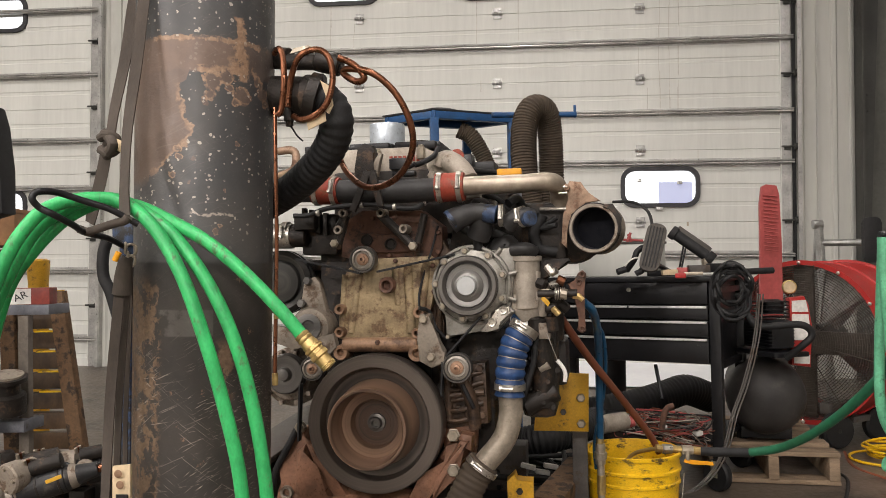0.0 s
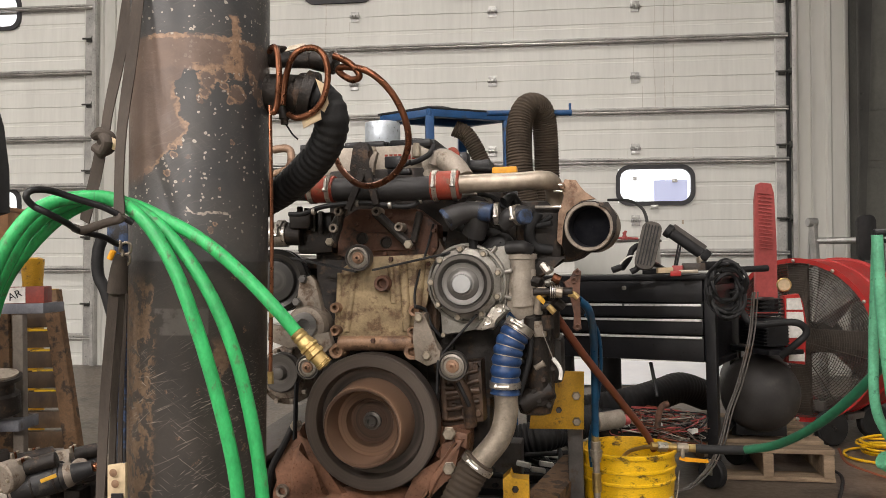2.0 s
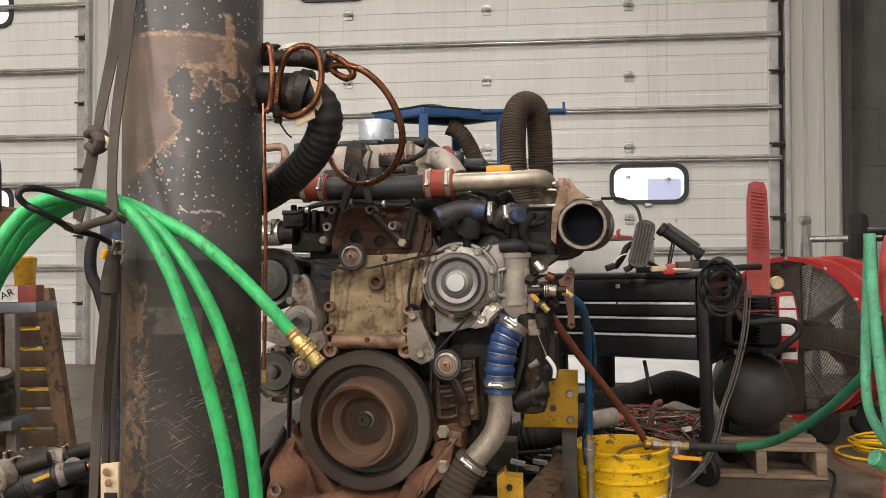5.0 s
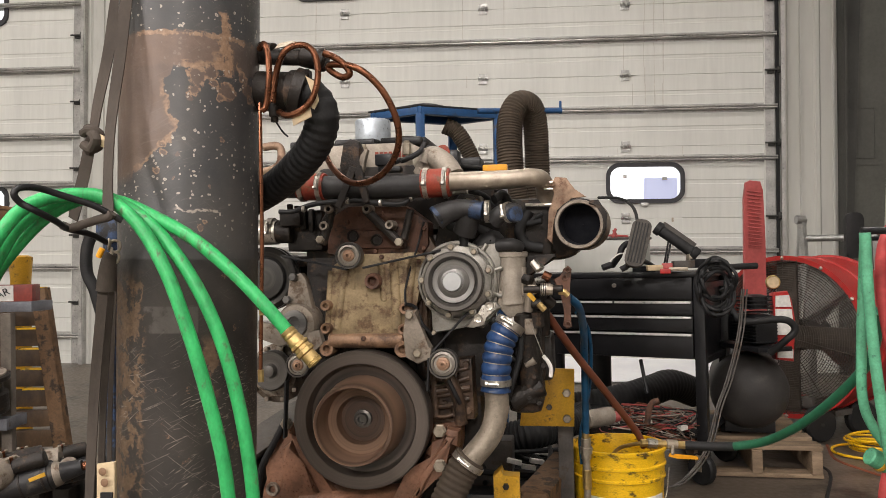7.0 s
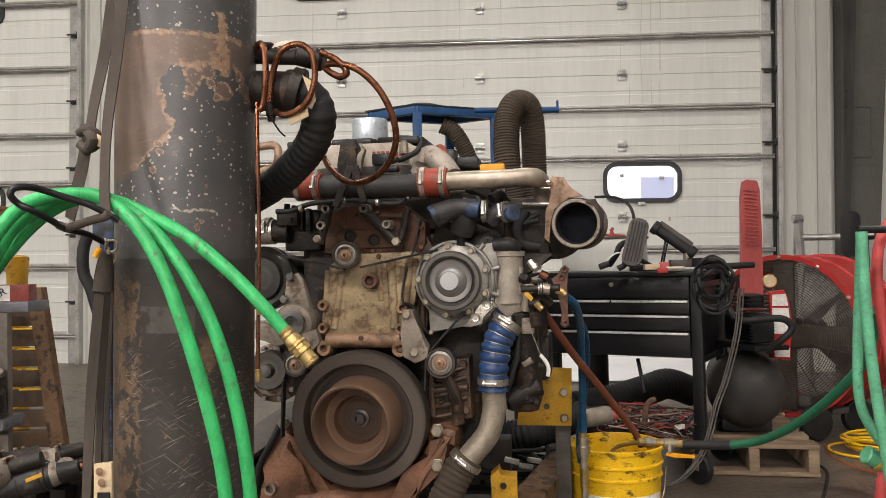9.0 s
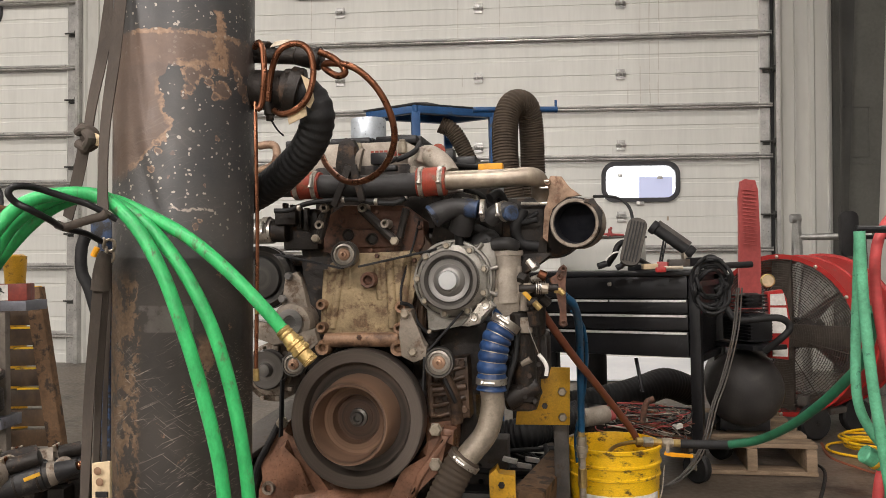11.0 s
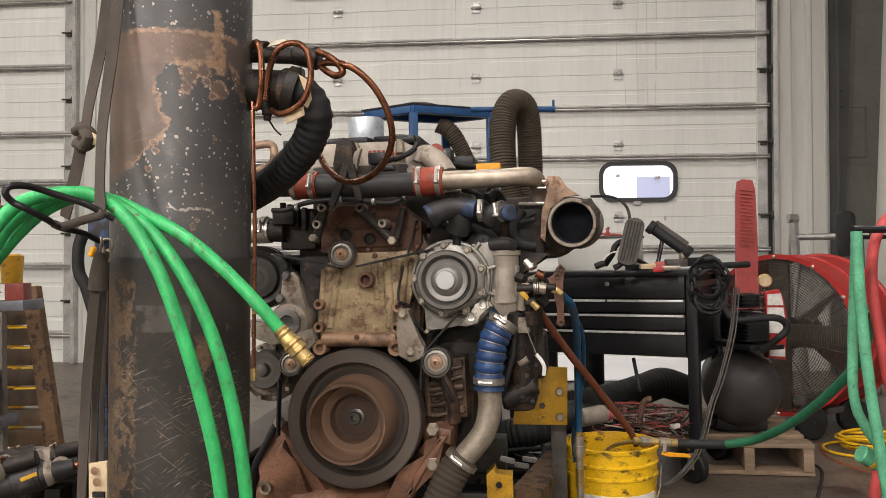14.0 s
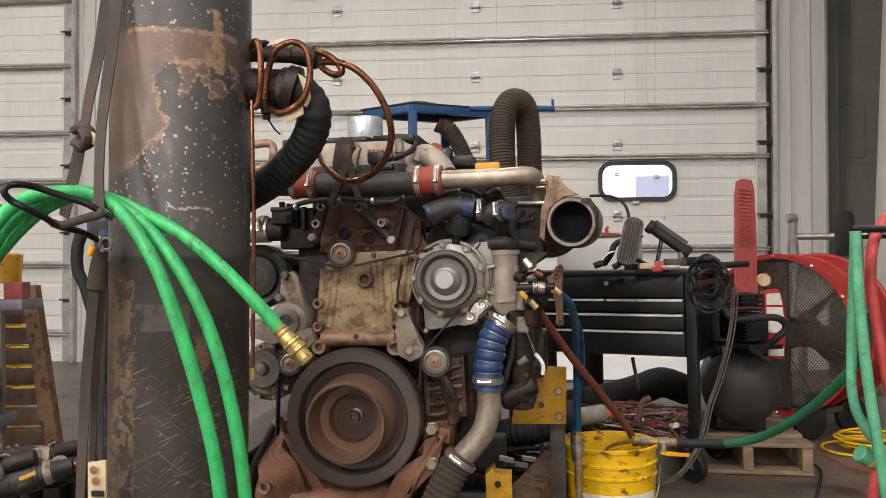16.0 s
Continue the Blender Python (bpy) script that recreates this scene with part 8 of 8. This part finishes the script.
for k, c in enumerate(((1.362, 4.020, 0.068), (1.623, 4.205, 0.040))):
    bm = B()
    c = Vector(c)
    c.z = 0.085
    lathe(bm, [(0.05, -0.024), (0.076, -0.024), (0.085, -0.014), (0.085, 0.014), (0.076, 0.024), (0.05, 0.024)], c, (0.35, -0.93, 0), 28)
    wh = part("wheel", bm, RUBBER, fan, "black rubber wheel")
    bm = B()
    lathe(bm, [(0.014, -0.034), (0.018, -0.03), (0.056, -0.026), (0.056, 0.021), (0.012, 0.024)], c, (0.35, -0.93, 0), 6)
    part("rim", bm, GREY_STEEL, wh)
bm = B()
w0, w1 = Vector((1.362, 4.020, 0.068)), Vector((1.623, 4.205, 0.040))
w0.z = w1.z = 0.12
box(bm, (w0 + w1) / 2 + Vector((0, 0.06, 0.06)), ((w1 - w0).length + 0.1, 0.05, 0.05), turned(math.degrees(math.atan2(w1.y - w0.y, w1.x - w0.x))), 0.004)
box(bm, (w0 + w1) / 2 + Vector((0, 0.3, 0.0)), ((w1 - w0).length + 0.1, 0.5, 0.03), turned(math.degrees(math.atan2(w1.y - w0.y, w1.x - w0.x))), 0.004)
part("cradle", bm, GREY_STEEL, fan)

yc = thing("yellow_cable", (1.406, 3.631, 0.000), "coil of yellow extension cable on the floor", "cable")
for k in range(6):
    bm = B()
    c = Vector((1.539, 3.787, 0.000)) + Vector((rng.uniform(-0.03, 0.03), rng.uniform(-0.03, 0.03), 0.008 + 0.012 * k))
    r_ = 0.11 + 0.02 * rng.random() + (0.05 if k == 0 else 0)
    tube(bm, [c + Vector((r_ * math.cos(a * math.tau / 12), r_ * 0.9 * math.sin(a * math.tau / 12), rng.uniform(0, 0.006))) for a in range(13)], 0.006, 8, 4)
    part("loop", bm, BUCKET_YELLOW, yc)
hose("brown_cable", [(1.369, 3.944, 0.000), (1.309, 3.675, 0.000), (1.351, 3.490, 0.000), (1.433, 3.287, 0.000)], 0.007, BROWN_HOSE, "dark red cable lying on the floor")
hose("black_cable", [(1.204, 3.574, 0.000), (1.201, 3.439, 0.000), (1.109, 3.193, 0.000), (0.935, 2.792, 0.000)], 0.007, RUBBER, "black cable lying on the floor")

# ladder and mirror by the corner
lad = thing("step_ladder", (2.058, 5.839, 0.000), "folded aluminium ladder leaning by the wall", "ladder")
for a, b in (((1.774, 5.457, 1.134), (1.835, 5.486, 0.236)), ((1.816, 5.562, 1.139), (1.817, 5.890, 0.110)), ((2.182, 5.309, 0.992), (2.217, 5.334, 0.182))):
    bm = B()
    q, w = Vector(a), Vector(b)
    w.z = 0.0
    m = (q - w).to_track_quat("Z", "Y").to_matrix()
    box(bm, (q + w) / 2, (0.05, 0.03, (q - w).length), m, 0.003)
    part("rail", bm, GALV, lad)
for y_ in (428, 520):
    bm = B()
    a = {428: (1.786, 5.461, 1.006), 520: (1.815, 5.473, 0.676)}[y_]
    b = {428: (2.204, 5.362, 1.001), 520: (2.222, 5.372, 0.673)}[y_]
    rod(bm, a, b, 0.022, 12)
    part("rung", bm, GALV, lad)
bm = B()
rod(bm, (1.738, 5.452, 1.128), (1.803, 5.460, 1.127), 0.03, 12)
part("hinge_cap", bm, GALV, lad)
mir = thing("mirror", (1.714, 4.447, 0.889), "black rounded truck mirror on an arm", "mirror")
bm = B()
mc = Vector((1.719, 4.445, 0.995))
prism(bm, [mc + Vector((x, 0, z)) for x, z in rounded(0.09, 0.24, 0.03)], (0, 1, 0), 0.04, 0.008)
part("housing", bm, RUBBER, mir)
bm = B()
rod(bm, mc + Vector((0.05, 0.02, -0.02)), mc + Vector((0.5, 0.05, -0.02)), 0.012, 10)
rod(bm, mc + Vector((0.5, 0.05, -0.02)), Vector((mc.x + 0.5, mc.y + 0.05, 0)), 0.03, 10)
part("arm", bm, BLACK_PAINT, mir)

# ---- left side: trestle, table, crates, scrap ----
slat = thing("timber_steps", (-2.482, 3.787, 0.000), "oil-soaked timber crib of stacked slats", "steps")
sb, st = Vector((-2.299, 3.717, 0.018)), Vector((-2.392, 3.686, 0.813))
sdir = st - sb
lft = Vector((-2.619, 3.677, 0.024)) - sb
lft.z = 0
for off in (0.0, 1.0):
    bm = B()
    m = Matrix((lft.normalized(), Vector((0, 0, 1)).cross(lft.normalized()) * -1, Vector((0, 0, 1)))).transposed()
    p0, p1 = sb + lft * off + (Vector((0.0, 0, 0)) if off == 0 else Vector((0.0, 0, 0))), st + lft * off * 0.75
    w = lft.normalized() * 0.036
    prism(bm, [p0 - w, p0 + w, p1 + w, p1 - w], (0, 1, 0), 0.05, 0.004)
    part("stile", bm, OLD_WOOD, slat)
for k in range(8):
    f0 = (k + 0.12) / 8
    a = sb + sdir * f0 + Vector((0, 0.02, 0))
    b = sb + lft + (sdir + lft * -0.25) * f0 + Vector((0, 0.02, 0))
    hgt = sdir.z / 8 * 0.82
    bm = B()
    prism(bm, [a, b, b + Vector((0, 0, hgt)), a + Vector((0, 0, hgt))], (0, 1, 0), 0.05, 0.004)
    part("slat", bm, DARK_WOOD, slat)
    # yellow strips imitate the bright gaps seen through between the slats
    if 1 < k:
        bm = B()
        up_ = Vector((0, -0.002, hgt))
        prism(bm, [a + up_, a.lerp(b, 0.55) + up_, a.lerp(b, 0.55) + up_ + Vector((0, 0, 0.009)), a + up_ + Vector((0, 0, 0.009))], (0, 1, 0), 0.05, 0.001)
        part("lit_gap_strip", bm, BUCKET_YELLOW, slat, "yellow strip in place of the bright gap between slats")
tb = thing("work_table", (-3.173, 4.593, 0.000), "grey steel work table with a lower shelf", "table")
tz = Vector((-2.272, 3.350, 0.737)).z
tc = Vector((-2.472, 3.476, 0.733))
bm = B()
box(bm, (-2.50, 3.41, tz), (0.60, 0.18, 0.045), turned(4), 0.003)
part("tabletop", bm, TABLE_GREY, tb)
for dx, dy in ((0.166, -0.136), (-0.2, 0.03), (-0.3, -0.14)):
    bm = B()
    box(bm, (tc.x + dx, tc.y + dy, tz / 2 - 0.012), (0.045, 0.045, tz - 0.03), turned(8), 0.003)
    part("leg", bm, BROWN_GREY if dx > 0 else GREY_STEEL, tb)
bm = B()
sh = Vector((-2.306, 3.257, 0.233))
box(bm, (-2.56, 3.31, sh.z), (0.6, 0.16, 0.05), turned(4), 0.003)
part("shelf", bm, TABLE_GREY, tb)
tin = Vector((-2.302, 3.395, 0.794))
bm = B()
box(bm, (tin.x, tin.y, tz + 0.06), (0.17, 0.1, 0.075), turned(14), 0.003)
tbx = tagged(part("parts_box", bm, BOX_RED, None, origin=(tin.x, tin.y, tz + 0.02)), "red and white cardboard parts box on the table", "box")
bm = B()
box(bm, (tin.x - 0.03, tin.y - 0.06, tz + 0.06), (0.10, 0.004, 0.07), turned(14), 0)
part("printed_panel", bm, WHITE_PAINT, tbx, "white printed panel")
word = bpy.data.curves.new("printed_word", "FONT")
word.body, word.size, word.extrude = "AR", 0.045, 0.0008
word.materials.append(BLACK_PAINT)
mark = new("printed_word", word)
mark.parent = tbx
mark.location = level((tin.x - 0.045, tin.y - 0.066, tz + 0.035)) - ORIGIN[tbx]
mark.rotation_euler = (radians(90), radians(-24), radians(14))
bm = B()
yb = Vector((-2.749, 4.094, 0.852))
lathe(bm, [(0.05, 0), (0.052, 0.01), (0.052, yb.z - 0.0), (0.06, yb.z + 0.1), (0.06, yb.z + 0.12), (0.04, yb.z + 0.13)], (yb.x, yb.y, 0), (0, 0, 1), 24)
tagged(part("bollard", bm, YELLOW_PAINT, None, origin=(yb.x, yb.y, 0)), "yellow painted steel bollard", "bollard")
cr = Vector((-2.590, 3.604, 1.093))
crate = thing("tan_crate", (cr.x, cr.y, cr.z - 0.1), "tan plastic crate on a shelf", "crate")
bm = B()
box(bm, (cr.x - 0.04, cr.y, cr.z + 0.02), (0.3, 0.3, 0.16), turned(10), 0.012)
part("crate_body", bm, TAN_BOX, crate)
bm = B()
box(bm, (cr.x - 0.04, cr.y, cr.z + 0.104), (0.31, 0.31, 0.02), turned(10), 0.006)
part("crate_lid", bm, TAN_BOX, crate)
bm = B()
box(bm, (cr.x - 0.17, cr.y + 0.02, cr.z - 0.09), (0.36, 0.4, 0.03), turned(10), 0.004)
for dx in (-0.3, -0.1):
    box(bm, (cr.x + dx, cr.y + 0.17, (cr.z - 0.1) / 2), (0.04, 0.04, cr.z - 0.1), turned(10), 0.003)
tagged(part("shelf_rack", bm, OLD_WOOD, None, origin=(cr.x, cr.y, 0)), "rough timber shelf stand with a crate", "shelf")
bm = B()
ct = Vector((-2.271, 3.133, 1.342))
prism(bm, [(-2.447, 3.117, 1.106), (-2.270, 3.138, 1.155), (-2.275, 3.133, 1.342), (-2.286, 3.127, 1.533), (-2.307, 3.122, 1.615), (-2.435, 3.105, 1.637)], (0, 1, 0), 0.1, 0.02)
seat = tagged(part("seat_back", bm, RUBBER, None, origin=(-2.304, 3.134, 1.127)), "black padded seat back", "seat")
bm = B()
q = Vector((-2.362, 3.178, 1.131))
rod(bm, Vector((q.x, q.y, 0)), q, 0.03, 12)
part("seat_post", bm, BLACK_PAINT, seat)
hose("black_belt", [(-1.615, 2.820, 1.016), (-1.631, 2.819, 0.964), (-1.631, 2.821, 0.879), (-1.599, 2.827, 0.794), (-1.558, 2.838, 0.561), (-1.561, 2.850, 0.054)], 0.022, RUBBER, "black rubber belt hanging behind the straps")
bm = B()
q = Vector((-1.130, 2.074, 1.004))
box(bm, q, (0.06, 0.06, 0.07), turned(5), 0.008)
rod(bm, Vector((q.x, q.y, 0)), q, 0.02, 10)
tagged(part("jack", bm, CUFF, None, origin=(q.x, q.y, 0)), "dark blue-black jack head behind the tank", "jack")
bm = B()
rod(bm, (-1.139, 2.024, 0.923), (-1.127, 2.025, 0.947), 0.008, 10)
tagged(part("orange_grip", bm, ORANGE, None, origin=(-1.139, 2.024, 0.923)), "small orange tool grip", "tool")

# starter motors and scrap on the floor
def starter(o, d, r, L, label):
    d = Vector(d).normalized()
    st_ = thing("starter_motor", o, label, "starter motor", "starter motors on the floor")
    bm = B()
    lathe(bm, [(r * 0.8, -0.004), (r, 0.0), (r, L * 0.62), (r * 0.9, L * 0.63), (r * 0.9, L * 0.66), (r * 0.75, L * 0.7), (r * 0.5, L)], o, d, 28)
    part("motor_body", bm, STARTER_BLACK, st_)
    for k in (0.06, 0.3, 0.56):
        bm = B()
        lathe(bm, [(r * 0.99, -0.004), (r * 1.035, -0.003), (r * 1.035, 0.003), (r * 0.99, 0.004)], Vector(o) + d * L * k, d, 28, True)
        part("band", bm, GREASE if k > 0.1 else DULL_ALU, st_)
    bm = B()
    lathe(bm, [(r * 0.88, 0.0), (r * 0.86, L * 0.04), (r * 0.66, L * 0.09), (r * 0.5, L * 0.3), (r * 0.46, L * 0.31)], Vector(o) + d * L * 0.68, d, 24)
    part("nose_housing", bm, DULL_ALU, st_, "scuffed aluminium nose housing")
    uu, vv, ww = basis(d)
    for k in range(3):
        bm = B()
        c_ = Vector(o) + d * L * (0.2 + 0.03 * k) + Vector((0, -0.3, 1)).normalized() * r * 1.95 + uu * r * (0.25 * (k - 1))
        rod(bm, c_ - Vector((0, -0.3, 1)).normalized() * 0.012, c_ + Vector((0, -0.3, 1)).normalized() * 0.01, 0.006, 6)
        part("terminal", bm, COPPER if k == 1 else BOLT, st_)
    bm = B()
    up = Vector((0, -0.3, 1)).normalized()
    o2 = Vector(o) + up * r * 1.4 + d * L * 0.25
    lathe(bm, [(r * 0.5, -0.003), (r * 0.55, 0.0), (r * 0.55, L * 0.35), (r * 0.4, L * 0.36)], o2, d, 20)
    part("solenoid", bm, GREASE, st_)
    bm = B()
    lathe(bm, [(r * 0.95, -0.012), (r * 1.02, -0.01), (r * 1.02, 0.008), (r * 0.95, 0.009)], o, d, 28)
    for k in range(3):
        a = k * 2.1
        uu, vv, ww = basis(d)
        hexbolt(bm, Vector(o) - d * 0.012 + (uu * math.cos(a) + vv * math.sin(a)) * r * 0.6, 0.008, -d)
    part("end_cap", bm, STEEL, st_)
    bm = B()
    lathe(bm, [(r * 0.3, 0), (r * 0.32, 0.002), (r * 0.32, 0.02), (r * 0.2, 0.022)], Vector(o) + d * L, d, 12)
    part("pinion", bm, COPPER, st_)


starter((-1.685, 2.378, 0.200), (0.9, 0.3, 0.22), 0.046, 0.26, "black starter motor lying on scrap parts")
starter((-1.787, 2.466, 0.192), (0.75, 0.6, 0.1), 0.05, 0.3, "black starter motor with a bare end cap")
starter((-1.844, 2.711, 0.166), (0.95, -0.2, 0.05), 0.05, 0.22, "greasy starter motor behind the others")
starter((-1.633, 2.586, 0.201), (0.8, 0.5, 0.12), 0.045, 0.2, "small greasy starter motor")
bm = B()
box(bm, (-1.528, 2.345, 0.253), (0.05, 0.004, 0.012), turned(15, 0, -20), 0.001)
tagged(part("yellow_marker", bm, YELLOW_PAINT, None, origin=(-1.528, 2.345, 0.253)), "short yellow paint marker strip", "marker")
bm = B()
tube(bm, [(-1.763, 2.366, 0.273), (-1.656, 2.379, 0.289), (-1.597, 2.437, 0.283), (-1.570, 2.461, 0.255)], 0.012, 10)
tagged(part("bent_tube", bm, GREASE, None, origin=(-1.656, 2.379, 0.289)), "bent greasy steel tube on the scrap", "tube")
bm = B()
g0 = Vector((-1.927, 2.832, 0.000))
rr = random.Random(9)
for k in range(16):
    box(bm, (g0.x + rr.uniform(-0.35, 0.3), g0.y + rr.uniform(-0.15, 0.6), rr.uniform(0.03, 0.12)), (rr.uniform(0.05, 0.14), rr.uniform(0.05, 0.14), rr.uniform(0.05, 0.2)), turned(rr.uniform(0, 90)), 0.01)
tagged(part("scrap_parts", bm, GREASE, None, origin=(g0.x, g0.y, 0)), "heap of greasy scrap engine parts", "scrap", kind="stuff")
for o_, d_, r_, l_ in (((-1.728, 2.573, 0.230), (0.9, 0.35, 0.1), 0.05, 0.12), ((-1.677, 2.327, 0.252), (0.3, 0.9, 0.1), 0.05, 0.1), ((-1.603, 2.639, 0.215), (0.5, -0.8, 0.2), 0.035, 0.08)):
    bm = B()
    lathe(bm, [(r_ * 0.5, 0), (r_ * 0.9, 0.002), (r_, 0.008), (r_, l_ * 0.5), (r_ * 0.85, l_ * 0.55), (r_ * 0.85, l_), (r_ * 0.4, l_ + 0.002)], o_, d_, 24)
    hs = tagged(part("pump_housing", bm, DULL_ALU, None, origin=o_), "scuffed aluminium housing among scrap parts", "housing", "housings in the scrap")
    bm = B()
    for k in range(4):
        uu, vv, ww = basis(d_)
        hexbolt(bm, Vector(o_) + (uu * math.cos(k * 1.57) + vv * math.sin(k * 1.57)) * r_ * 0.7, 0.006, -Vector(d_))
    part("edge_bolt", bm, BOLT, hs)
sg = Vector((-2.30, 3.2, 0.437))
dsk = thing("brake_drum", (sg.x, sg.y, sg.z - 0.14), "greasy stacked brake drum on the lower shelf", "drum")
bm = B()
lathe(bm, [(0.06, -0.15), (0.075, -0.14), (0.075, -0.06), (0.055, -0.05), (0.055, 0.0), (0.085, 0.005), (0.085, 0.022), (0.03, 0.026)], sg, (0.1, -0.2, 1), 28)
part("drum_body", bm, GREASE, dsk)
bm = B()
lathe(bm, [(0.07, 0.024), (0.07, 0.032), (0.03, 0.034)], sg, (0.1, -0.2, 1), 28)
part("drum_face", bm, DULL_ALU, dsk)

tagp = thing("drilled_plate", (-0.773, 1.385, 0.479), "pale drilled plate standing beside the tank", "plate")
bm = B()
prism(bm, [(-0.800, 1.393, 0.019), (-0.786, 1.382, 0.537), (-0.754, 1.386, 0.540), (-0.764, 1.398, 0.019)], (0, 1, 0), 0.01, 0.002)
part("plate", bm, CREAM, tagp)
for p in ((-0.772, 1.379, 0.525), (-0.769, 1.380, 0.505)):
    bm = B()
    lathe(bm, [(0.006, 0.0), (0.0075, -0.002), (0.004, -0.003)], p, (0, 1, 0), 14)
    part("screw", bm, BROWN_EDGE, tagp)
bm = B()
box(bm, (-0.767, 1.381, 0.482), (0.022, 0.004, 0.01), None, 0)
part("printed_mark", bm, BLACK_PAINT, tagp)

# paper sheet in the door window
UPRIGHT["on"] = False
wq = Vector((1.095, 6.842, 1.508))
bm = B()
box(bm, (wq.x, 6.842, wq.z), (0.275, 0.003, 0.20), None, 0)
tagged(part("paper_sheet", bm, PAPER, None, origin=wq), "bluish paper taped inside the bright window", "paper")
for cx, cz, cw in ((1.125, 1.60, 0.045), (0.80, 1.62, 0.035), (0.962, 1.385, 0.06)):
    bm = B()
    box(bm, (cx, 6.818, cz), (cw, 0.012, 0.03), None, 0.003)
    tagged(part("window_clip", bm, GALV, None, origin=(cx, 6.818, cz)), "small grey clip on the window frame", "clip", "clips on the window")


# ---- what moves: the pulleys of the running engine turn ----
def motions():
    for ob, speed in SPIN:
        home = ob.location.copy()
        axis = TILT @ EA
        walk(ob, [(k / 10, Matrix.Translation(home) @ Matrix.Rotation(radians(speed * k), 4, axis)) for k in range(161)])


motions()
